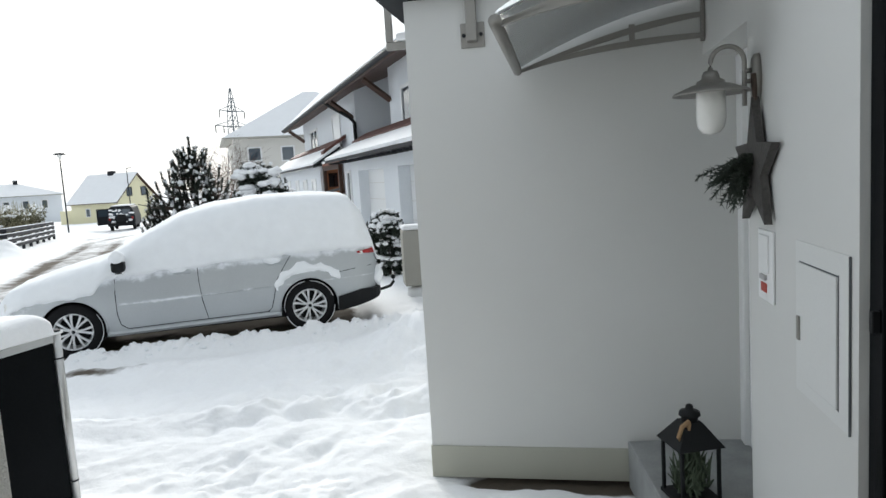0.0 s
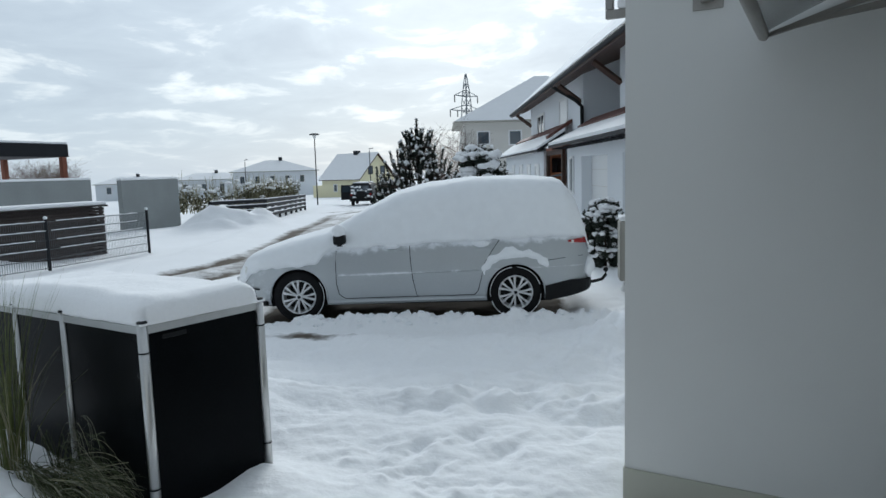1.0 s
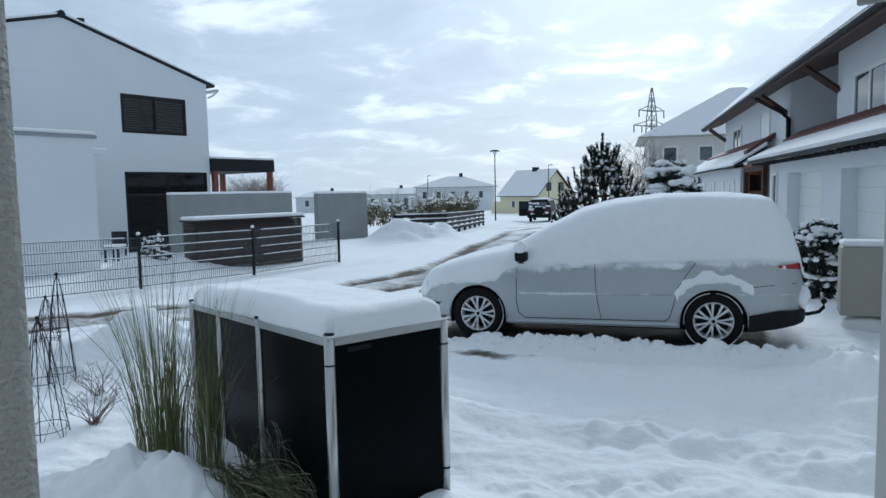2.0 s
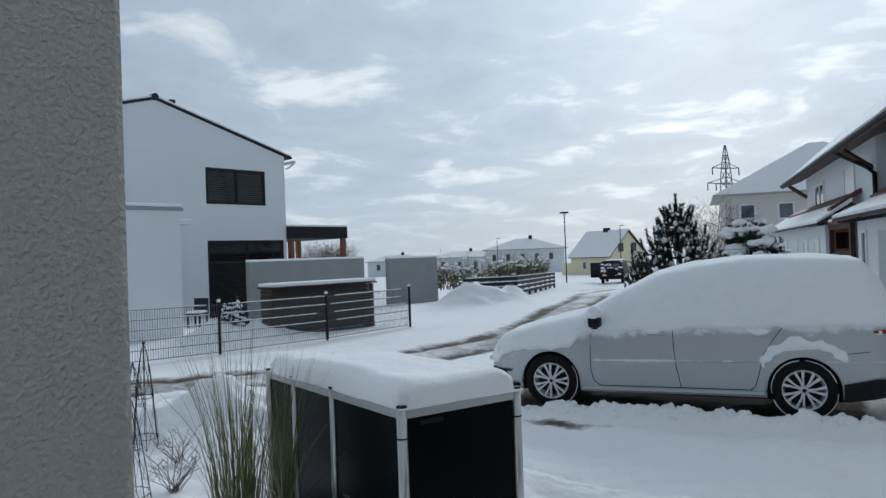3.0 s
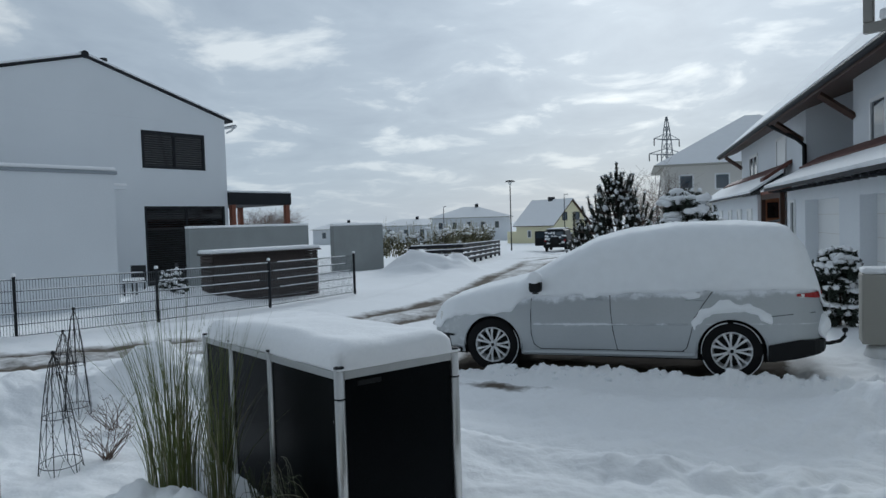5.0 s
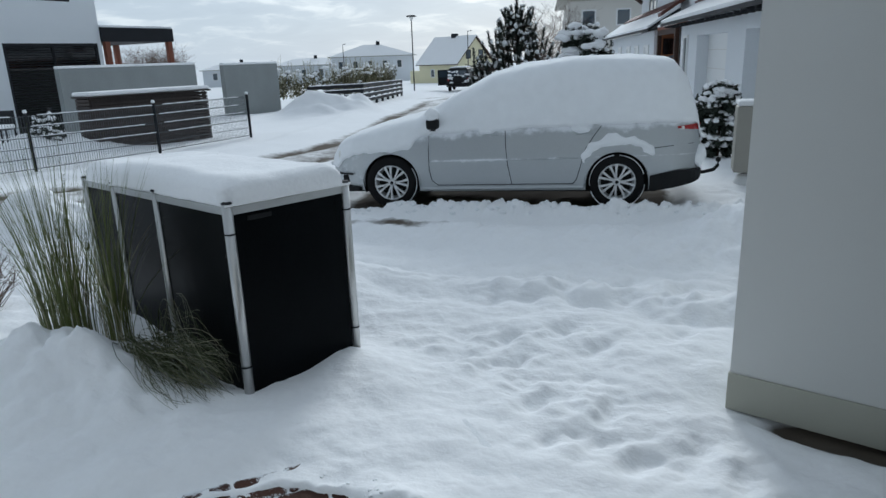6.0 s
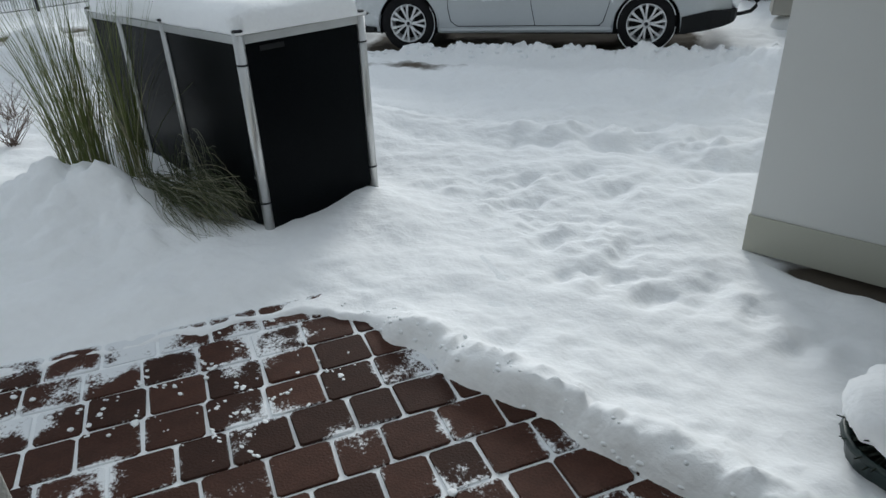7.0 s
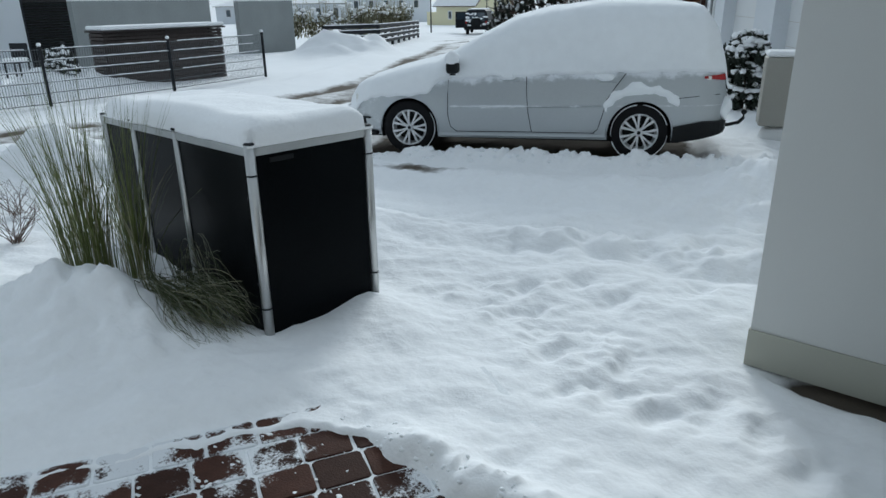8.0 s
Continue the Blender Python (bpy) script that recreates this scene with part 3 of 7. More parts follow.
def lantern():
    l = thing("lantern", pose(1.20, 2.84, 0.127, 0, 0, 12) @ Matrix.Scale(0.92, 4), "black metal lantern with fir twigs on the door step", "lantern")
    for sx in (-1, 1):
        for sy in (-1, 1):
            box_part("post", (sx * 0.10 - 0.008, sy * 0.10 - 0.008, 0.02, sx * 0.10 + 0.008, sy * 0.10 + 0.008, 0.30), BLACKPL, l)
    box_part("base", (-0.115, -0.115, 0, 0.115, 0.115, 0.02), BLACKPL, l, bevel=0.004)
    bm = bmesh.new()
    lo = [bm.verts.new((sx * 0.125, sy * 0.125, 0.30)) for sx, sy in ((-1, -1), (1, -1), (1, 1), (-1, 1))]
    hi = [bm.verts.new((sx * 0.045, sy * 0.045, 0.415)) for sx, sy in ((-1, -1), (1, -1), (1, 1), (-1, 1))]
    for k in range(4):
        bm.faces.new((lo[k], lo[(k + 1) % 4], hi[(k + 1) % 4], hi[k]))
    bm.faces.new(hi)
    bm.faces.new(lo[::-1])
    roof = part("roof", bm, BLACKPL, l)
    bm = bmesh.new()
    bm_lathe(bm, [(0, 0.415), (0.042, 0.415), (0.042, 0.44), (0.055, 0.445), (0.05, 0.465), (0.02, 0.475), (0.02, 0.49), (0.014, 0.50), (0, 0.505)], 16)
    part("cap", bm, BLACKPL, roof, smooth=True)
    bm = bmesh.new()
    bm_tube(bm, [(-0.03, -0.05, 0.43), (-0.075, -0.06, 0.41), (-0.10, -0.07, 0.36), (-0.09, -0.07, 0.32), (-0.05, -0.06, 0.34), (-0.03, -0.05, 0.42)], 0.012, 6)
    part("handle", bm, mat("jute", (0.30, 0.19, 0.10), 0.9), l, "jute handle")
    bm = bmesh.new()
    rnd = random.Random(4)
    for k in range(220):
        a, r = rnd.uniform(0, 6.28), rnd.uniform(0.0, 0.09)
        p = Vector((r * math.cos(a), r * math.sin(a), rnd.uniform(0.02, 0.19)))
        q = p + Vector((rnd.uniform(-0.05, 0.05), rnd.uniform(-0.05, 0.05), rnd.uniform(0.04, 0.12)))
        bm_tube(bm, [p, q], 0.009, 4, 0.002)
    part("fir_bunch", bm, mat("fir", (0.06, 0.085, 0.05), 0.7, var=0.4), l)["kind"] = "stuff"


lantern()


def wall_lamp():
    # local: +x out of the wall is -x here
    l = thing("wall_lamp", M_R @ pose(0, -0.17, 1.99), "galvanised barn wall lamp with opal glass", "wall lamp")
    bm = bmesh.new()
    bm_lathe(bm, [(0, -0.028), (0.05, -0.028), (0.06, -0.02), (0.062, 0), (0, 0)], 20, pose(0, 0, 0.055, 0, 90, 0) @ Matrix.Diagonal((1.55, 0.6, 1, 1)))
    part("mount", bm, ALU, l, smooth=True)
    bm = bmesh.new()
    pts = [(-0.055, 0, -0.05), (-0.055, 0, 0.02), (-0.055, 0, 0.10)] + [(-0.1185 + 0.0635 * math.cos(a), 0, 0.122 + 0.064 * math.sin(a)) for a in np.linspace(0.1, 3.04, 14)] + [(-0.182, 0, 0.105), (-0.182, 0, 0.085)]
    bm_tube(bm, pts, 0.0095, 10)
    bm_tube(bm, [(-0.03, 0, 0.085), (-0.055, 0, 0.085)], 0.009, 8)
    bm_tube(bm, [(-0.03, 0, 0.045), (-0.055, 0, 0.045)], 0.009, 8)
    part("gooseneck", bm, ALU, l, smooth=True)
    bm = bmesh.new()
    bm_lathe(bm, [(0.010, 0.098), (0.026, 0.094), (0.033, 0.078), (0.034, 0.066), (0.052, 0.058), (0.056, 0.046), (0.075, 0.042), (0.140, 0.016), (0.147, 0.008), (0.146, 0.004), (0.135, 0.010), (0.070, 0.030), (0.052, 0.028)], 40, pose(-0.182, 0, 0.0))
    part("shade", bm, ALU, l, "dull steel shade", smooth=True)
    bm = bmesh.new()
    bm_lathe(bm, [(0.050, 0.030), (0.056, 0.005), (0.057, -0.09), (0.050, -0.125), (0.032, -0.147), (0, -0.154)], 24, pose(-0.182, 0, 0.0))
    part("glass", bm, OPAL, l, "white opal glass", smooth=True)


wall_lamp()


def star():
    s = thing("star_ornament", M_R @ pose(-0.012, -0.21, 1.70, 0, 0, 0), "weathered wooden star with fir twigs on the wall", "wreath")
    bm = bmesh.new()
    o = []
    for k in range(10):
        r = 0.27 if k % 2 == 0 else 0.115
        a = -math.pi / 2 + k * math.pi / 5
        o.append((r * math.cos(a), r * math.sin(a)))
    bm_prism(bm, o, 0, 0.03, pose(0, 0, 0, 0, -90, 0) @ pose(0, 0, 0, 0, 0, 90))
    part("star", bm, mat("weathered_wood", (0.07, 0.066, 0.062), 0.85, var=0.35, scale=6, fine=80, bump=0.5), s)
    bm = bmesh.new()
    bm_tube(bm, [(-0.012, 0, 0.20), (-0.016, 0.004, 0.30), (-0.02, 0.0, 0.36)], 0.011, 6)
    part("cord", bm, BARK, s)
    bm = bmesh.new()
    rnd = random.Random(7)
    for k in range(30):
        d = Vector((-0.10 - rnd.random() * 0.35, rnd.uniform(-0.25, 0.45), rnd.uniform(-1.3, -0.1) if k % 5 else -0.2)).normalized()
        p0, L = Vector((-0.035, rnd.uniform(-0.03, 0.03), 0.05)), rnd.uniform(0.12, 0.25)
        bm_tube(bm, [p0, p0 + d * L], 0.003, 4)
        for j in range(80):
            p = p0 + d * L * rnd.uniform(0.05, 1.0)
            q = p + Vector((rnd.uniform(-1, 1), rnd.uniform(-1, 1), rnd.uniform(-1, 1))).normalized() * 0.022 + d * 0.010
            bm_tube(bm, [p, q], 0.0022, 3, 0.0008, cap=False)
    part("fir_bunch", bm, NEEDLE, s)["kind"] = "stuff"


star()
box = thing("letter_box", M_R @ pose(0, -0.29, 1.172), "white flush letter box with bell push", "letter box")
box_part("plate", (-0.012, -0.07, 0, -0.001, 0.12, 0.28), WHITEPL, box, bevel=0.004)
box_part("slot", (-0.02, -0.03, 0.115, -0.012, 0.085, 0.262), WHITEPL, box, bevel=0.004)
box_part("bell_push", (-0.022, 0.0, 0.085, -0.012, 0.07, 0.104), mat("grey_button", (0.4, 0.4, 0.4), 0.4), box)
box_part("sticker", (-0.015, 0.0, 0.035, -0.0125, 0.075, 0.072), mat("red_sticker", (0.42, 0.06, 0.04), 0.5), box, "red sticker")
flap = thing("meter_flap", M_R @ pose(0, -1.0, 0.93), "white painted meter box flap with grey catch", "meter box")
FLAP = mat("painted_sheet_steel", (0.66, 0.67, 0.66), 0.55, var=0.03, scale=3, fine=120, bump=0.05, dist=0.002)
box_part("frame", (-0.006, -0.04, 0.0, -0.001, 0.40, 0.52), FLAP, flap, bevel=0.002)
box_part("door", (-0.013, 0.036, 0.052, -0.0065, 0.358, 0.448), FLAP, flap, bevel=0.002)
# thin dark strips laid on as the shadow lines round flap and frame
box_part("gap", (-0.0075, -0.0440, 0.0, -0.001, -0.0405, 0.518), ZINC, flap)
for g in ((0.030, 0.046, 0.0345, 0.454), (0.0345, 0.448, 0.36, 0.4525), (0.0345, 0.0475, 0.36, 0.052)):
    box_part("gap", (-0.0075, g[0], g[1], -0.0062, g[2], g[3]), ZINC, flap)
box_part("catch", (-0.020, 0.335, 0.185, -0.013, 0.358, 0.268), ALU, flap, bevel=0.003)


def canopy():
    c = thing("door_canopy", M_R @ pose(0, -0.47, 0.035), "clear door canopy on grey cast brackets with snow", "canopy")
    W, D = 1.32, 1.0

    def arc(x):                       # height of the roof line at distance x from the wall
        return 2.56 - 0.29 * (x / D) ** 1.7
    for y in (0.02, W - 0.02):
        for lift, k in ((0.0, 1.0), (-0.055, 0.45)):
            bm = bmesh.new()
            vs = []
            for i in range(17):
                x = D * i / 16
                zt = (2.47 - 0.22 * (x / D) ** 1.5) if k == 1.0 else (2.36 - 0.11 * (x / D) ** 2.4)
                h = 0.034 * (0.5 + 0.5 * math.sin(math.pi * min(1, i / 16 + 0.15)))
                vs.append([bm.verts.new((-x, y + s, zt + dz)) for s, dz in ((-0.011, -h / 2), (0.011, -h / 2), (0.011, h / 2), (-0.011, h / 2))])
            for a, b in zip(vs, vs[1:]):
                for j in range(4):
                    bm.faces.new((a[j], a[(j + 1) % 4], b[(j + 1) % 4], b[j]))
            bm.faces.new(vs[0][::-1])
            bm.faces.new(vs[-1])
            part("bracket_arm", bm, ALU, c)
        box_part("bracket_post", (-0.39, y - 0.01, 2.34, -0.36, y + 0.01, 2.45), ALU, c)
        box_part("wall_plate", (-0.02, y - 0.014, 2.33, -0.002, y + 0.014, 2.60), ALU, c)
    bm = bmesh.new()
    vs = []
    for i in range(17):
        x = D * i / 16
        vs.append([bm.verts.new((-x, y, arc(x) + dz)) for y, dz in ((0, 0), (W, 0), (W, 0.006), (0, 0.006))])
    for a, b in zip(vs, vs[1:]):
        for j in range(4):
            bm.faces.new((a[j], a[(j + 1) % 4], b[(j + 1) % 4], b[j]))
    bm.faces.new(vs[0][::-1])
    bm.faces.new(vs[-1])
    clear = bpy.data.materials.new("clear_acrylic")
    clear.use_nodes = True
    p = clear.node_tree.nodes["Principled BSDF"]
    p.inputs["Transmission Weight"].default_value, p.inputs["Roughness"].default_value = 0.85, 0.25
    p.inputs["Base Color"].default_value = (0.80, 0.82, 0.82, 1)
    sheet = part("sheet", bm, clear, c, "clear acrylic sheet")
    sheet.visible_shadow = False
    bm = bmesh.new()
    bm_tube(bm, [(-D, -0.01, 2.262), (-D, W + 0.01, 2.262)], 0.026, 12)
    part("front_rail", bm, ALU, c, smooth=True)
    bm = bmesh.new()
    grid = []
    for i in range(13):
        x = D * (0.02 + 0.98 * i / 12) 
        row = []
        for j in range(13):
            y = W * j / 12
            e = min(1, 4 * min(j, 12 - j) / 12, 5 * (12.4 - i) / 12)
            row.append(bm.verts.new((-x, y, arc(x) + 0.012 + 0.09 * max(0, e) ** 0.5 + 0.01 * float(vnoise(x, y, 6, 3)))))
        grid.append(row)
    for a, b in zip(grid, grid[1:]):
        for j in range(12):
            bm.faces.new((a[j], a[j + 1], b[j + 1], b[j]))
    part("snow_cover", bm, SNOW, c, smooth=True)


canopy()
br = thing("wall_bracket", M_A @ pose(0.40, 0, 2.46), "grey post bracket bolted to the garage wall", "bracket")
box_part("plate", (-0.07, -0.012, 0.0, 0.07, -0.001, 0.14), ALU, br, bevel=0.003)
box_part("post", (-0.03, -0.06, 0.03, 0.03, -0.013, 0.42), ALU, br, bevel=0.005)
for sx in (-0.05, 0.05):
    bm = bmesh.new()
    bm_lathe(bm, [(0, -0.012), (0.011, -0.012), (0.011, 0), (0, 0)], 8, pose(sx, -0.012, 0.07, -90))
    part("bolt", bm, DARK, br)

rb = thing("roof_bracket", M_A @ pose(0, 0.58, 0), "pale grey square tube bracket under the garage roof edge", "bracket")
box_part("horizontal_bar", (-0.27, -0.02, 2.60, -0.008, 0.02, 2.65), ALU, rb, bevel=0.004)
box_part("vertical_bar", (-0.27, -0.02, 2.652, -0.225, 0.02, 3.15), ALU, rb, bevel=0.004)
box_part("snow_pad", (-0.20, -0.02, 2.652, -0.06, 0.02, 2.71), SNOW, rb, bevel=0.015)

# snow-covered pot plant beside the path
pot = thing("potted_shrub", pose(0.57, 2.24, gz(0.57, 2.24) - 0.13), "dark green pot shrub under a cap of snow", "plant")
bm = bmesh.new()
bm_lathe(bm, [(0, 0), (0.13, 0), (0.17, 0.20), (0.185, 0.21), (0.175, 0.23), (0.15, 0.20), (0, 0.19)], 20)
part("pot", bm, mat("green_pot", (0.012, 0.026, 0.025), 0.4), pot, smooth=True)
bm = bmesh.new()
rnd = random.Random(3)
for k in range(260):
    a, e = rnd.uniform(0, 6.28), rnd.uniform(-0.2, 0.9)
    d = Vector((math.cos(a) * math.cos(e), math.sin(a) * math.cos(e), math.sin(e)))
    p = Vector((0, 0, 0.22)) + d * 0.10
    bm_tube(bm, [p, p + d * rnd.uniform(0.06, 0.11)], 0.010, 4, 0.002)
part("leaves", bm, NEEDLE, pot)
bm = bmesh.new()
bmesh.ops.create_icosphere(bm, subdivisions=4, radius=0.19)
for v in bm.verts:
    n = noise.noise(v.co * 9) * 0.03 + noise.noise(v.co * 25) * 0.014
    v.co = v.co * (1 + n / 0.19)
    v.co.z = v.co.z * 0.62 + 0.31 if v.co.z > -0.03 else 0.29 + v.co.z * 0.4 + abs(noise.noise(v.co * 30)) * 0.05
part("snow_cap", bm, SNOW, pot, smooth=True)


# ---- refuse bin box ----
def bin_box():
    a = math.degrees(math.atan2(3.299 - 2.597, -2.172 + 2.355)) - 90      # turn of the narrow side
    b = thing("bin_enclosure", pose(-2.355, 2.597, 0, 0, 0, a), "black panelled refuse bin box with steel posts under snow", "bin box")
    W, L, T, B = 0.726, 2.03, 0.985, -0.20     # local: +y along the narrow front, -x along the long side
    # local axes: +y narrow side, -x long side
    stops = [0.0, 0.85, 1.50, L]
    for y in (0.0, W):
        for k, x in enumerate(stops):
            if y == W and k in (1, 2):
                continue
            bm = bmesh.new()
            bm_tube(bm, [(-x, y, B), (-x, y, T + 0.022)], 0.027 if k in (0, 3) else 0.023, 16)
            p = part("post", bm, STEEL, b, smooth=True)
            bm = bmesh.new()
            bm_lathe(bm, [(0, T + 0.026), (0.022, T + 0.026), (0.0275, T + 0.023), (0.0275, T + 0.016), (0.025, T + 0.016)], 14, pose(-x, y, 0))
            part("post_cap", bm, DARK, p)
            if y == W or k == 0:
                for z in (0.12, T - 0.14):
                    bm = bmesh.new()
                    bm_lathe(bm, [(0.0275, z), (0.029, z), (0.029, z + 0.008), (0.0275, z + 0.008)], 14, pose(-x, y, 0))
                    part("collar", bm, DARK, p)
    box_part("front_panel", (-0.012, 0.028, B, 0.004, W - 0.028, T - 0.04), PANEL, b, bevel=0.002)
    box_part("back_panel", (-L, 0.028, B, -L + 0.016, W - 0.028, T - 0.04), PANEL, b)
    for x0, x1 in zip(stops, stops[1:]):
        sp = box_part("side_panel", (-x1 + 0.026, -0.004, B, -x0 - 0.026, 0.012, T - 0.043), PANEL, b, bevel=0.002)
        for z in (0.25, 0.72):
            bm = bmesh.new()
            bm_lathe(bm, [(0, -0.004), (0.007, -0.003), (0.009, 0.0)], 8, pose(-x0 - 0.06, -0.0045, z, 90))
            part("screw", bm, STEEL, sp)
    box_part("side_panel", (-L + 0.03, W - 0.012, B, -0.03, W + 0.004, T - 0.04), PANEL, b)
    box_part("lid_frame", (-L - 0.012, -0.012, T - 0.042, 0.012, W + 0.012, T), mat("pale_aluminium", (0.46, 0.47, 0.47), 0.45, 0.5, var=0.08, scale=6, fine=120, bump=0.05), b, "pale aluminium lid frame", bevel=0.004)
    box_part("handle", (0.005, 0.10, T - 0.085, 0.012, 0.24, T - 0.06), BLACKPL, b, bevel=0.003)
    box_part("inner", (-L + 0.02, 0.015, B, -0.02, W - 0.015, T - 0.04), DARK, b)
    # snow slab on the lid, rounded and overhanging
    bm = bmesh.new()
    n, m2 = 72, 36
    top = []
    for i in range(n + 1):
        row = []
        for j in range(m2 + 1):
            u, v = i / n, j / m2
            x, y = -(L + 0.05) * u + 0.028, -0.022 + (W + 0.048) * v
            ex = min(u, 1 - u) * (L + 0.05)
            ey = min(v, 1 - v) * (W + 0.048)
            e = min(math.hypot(min(ex, 0.13) - 0.13, min(ey, 0.13) - 0.13), 0.13) / 0.13
            h = 0.115 * math.sqrt(max(0, 1 - e * e))
            wob = 0.014 * float(fbm(x, y, 3, 7, 4))
            bulge = 0.016 * math.sin(math.pi * min(1, h / 0.115 * 1.2)) if h < 0.1 else 0.0
            row.append(bm.verts.new((x + wob * 0.6 + (bulge if u < 0.1 else 0), y + wob * 0.5 - (bulge if v < 0.2 else 0), T + 0.012 + h * (1 + wob * 7) + 0.02 * math.exp(-((u - 0.45) / 0.25) ** 2) * (1 - e))))
        top.append(row)
    for r0, r1 in zip(top, top[1:]):
        for j in range(m2):
            bm.faces.new((r0[j], r0[j + 1], r1[j + 1], r1[j]))
    rim = [v for v in top[0]] + [r[-1] for r in top[1:]] + list(reversed(top[-1]))[1:] + [r[0] for r in reversed(top[1:-1])]
    low = [bm.verts.new((v.co.x * 0.998, v.co.y, T + 0.002 - 0.006 * abs(noise.noise(v.co * 5)))) for v in rim]
    k = len(rim)
    for i in range(k):
        bm.faces.new((rim[i], rim[(i + 1) % k], low[(i + 1) % k], low[i]))
    bm.faces.new(low)
    s = part("snow_slab", bm, SNOW, None, smooth=True)
    s.matrix_world = pose(-2.355, 2.597, 0.004, 0, 0, a)
    tagged(s, "thick rounded slab of snow on the bin box", "snow")
    # the lid falls slightly towards its far end
    for o in (s, *b.children_recursive):
        for v in o.data.vertices:
            if v.co.z > 0.5:
                v.co.z += 0.03 * min(v.co.x, 0.0)


bin_box()


# ---- the car ----
def car():
    CX, CY = -3.70, 8.79
    c = thing("car", pose(CX, CY, -0.205, 0, 0, 19.8), "silver people carrier under thick snow, parked on the drive", "car")
    WX, R = 1.42, 0.375

    def roof(x):
        return float(np.interp(x, [-2.33, -2.28, -2.1, -1.6, -1.05, -0.6, -0.15, 0.3, 0.9, 1.6, 2.05, 2.22, 2.34, 2.40], [0.52, 0.66, 0.78, 0.93, 1.06, 1.31, 1.53, 1.64, 1.70, 1.70, 1.65, 1.45, 1.05, 0.80]))

    def half(x):
        return float(np.interp(x, [-2.33, -2.28, -2.15, -1.95, -1.6, -1.0, 1.7, 2.1, 2.3, 2.40], [0.45, 0.58, 0.74, 0.85, 0.905, 0.93, 0.93, 0.905, 0.83, 0.70]))

    def belt(x):
        return min(float(np.interp(x, [-2.33, -2.1, -1.5, -0.9, 0.5, 2.3], [0.56, 0.68, 0.84, 0.94, 1.0, 1.04])), roof(x) - 0.03)

    def bottom(x):
        z = float(np.interp(x, [-2.33, -2.2, -2.0, 2.0, 2.3, 2.40], [0.34, 0.24, 0.22, 0.24, 0.30, 0.40]))
        for w in (-WX, WX):
            if abs(x - w) < R:
                z = max(z, 0.33 + math.sqrt(R * R - (x - w) ** 2))
        return z
    xs = sorted(set([round(v, 3) for v in np.linspace(-2.33, 2.40, 64)] + [round(w + R * math.cos(a), 3) for w in (-WX, WX) for a in np.linspace(0, math.pi, 15)] + [round(w + s * (R + 0.002), 3) for w in (-WX, WX) for s in (-1, 1)]))

    def section(x):
        w, r, b, lo = half(x), roof(x), belt(x), bottom(x)
        wr = w * 0.74 if r > b + 0.25 else w * (0.96 - 0.22 * max(0, (r - b)) / 0.25)
        pts = []
        for k in range(7):
            z = lo + (b - lo) * k / 6
            bulge = w * (1 - 0.05 * ((z - 0.62) / 0.45) ** 2)
            pts.append((bulge, z))
        wb = pts[-1][0]
        for k in range(1, 6):
            t = k / 5
            z = b + (r - 0.05 - b) * t
            pts.append((wb + (wr - wb) * t ** 1.6, z))
        pts.append((wr * 0.86, r - 0.012))
        pts.append((wr * 0.5, r))
        pts.append((0, r + 0.004))
        return pts
    bm = bmesh.new()
    rows = []
    for x in xs:
        p = section(x)
        row = [bm.verts.new((x, -y, z)) for y, z in p] + [bm.verts.new((x, y, z)) for y, z in reversed(p[:-1])]
        rows.append(row)
    for a, b in zip(rows, rows[1:]):
        for j in range(len(a) - 1):
            bm.faces.new((a[j], a[j + 1], b[j + 1], b[j]))
    bm.faces.new(rows[0])
    bm.faces.new(rows[-1][::-1])
    body = part("body", bm, CARBODY, c, smooth=True)
    # dark floor and wheel housings
    box_part("underbody", (-2.1, -0.80, 0.20, 1.9, 0.80, 0.42), BLACKPL, c)
    for w in (-WX, WX):
        for s in (-1, 1):
            bm = bmesh.new()
            n = 20
            ring = [(w + (R + 0.004) * math.cos(a), 0.33 + (R + 0.004) * math.sin(a)) for a in np.linspace(-0.35, math.pi + 0.35, n)]
            o = [bm.verts.new((x, s * 0.885, z)) for x, z in ring]
            i_ = [bm.verts.new((x, s * 0.55, z)) for x, z in ring]
            for k in range(n - 1):
                bm.faces.new((o[k], o[k + 1], i_[k + 1], i_[k]))
            bm.faces.new(i_)
            part("wheel_housing", bm, BLACKPL, c)
            bm = bmesh.new()
            bm_tube(bm, [(w + (R + 0.008) * math.cos(a), s * (half(w + R * math.cos(a)) * 0.985), 0.33 + (R + 0.008) * math.sin(a)) for a in np.linspace(-0.1, math.pi + 0.1, 22)], 0.014, 6)
            part("arch_lip", bm, CARPAINT, c, smooth=True)

    def wheel(x, s):
        w = thing("wheel", pose(0, 0, 0), "", "")
        w.matrix_world = Matrix.Identity(4)
        w.parent = c
        w.location = (x, s * 0.79, 0.33)
        w.rotation_euler = (radians(90 if s < 0 else -90), 0, 0)
        bm = bmesh.new()
        bm_lathe(bm, [(0.212, -0.10), (0.25, -0.108), (0.31, -0.105), (0.336, -0.085), (0.345, -0.05), (0.345, 0.05), (0.336, 0.085), (0.31, 0.105), (0.25, 0.110), (0.222, 0.10), (0.212, 0.09)], 40)
        part("tyre", bm, RUBBER, w, smooth=True)
        bm = bmesh.new()
        bm_lathe(bm, [(0.222, 0.098), (0.226, 0.106), (0.218, 0.108), (0.208, 0.085), (0.19, 0.02), (0.19, -0.08)], 40)
        rim = part("rim", bm, ALLOY, w, smooth=True)
        # snow caught on the tyre's shoulder
        bm = bmesh.new()
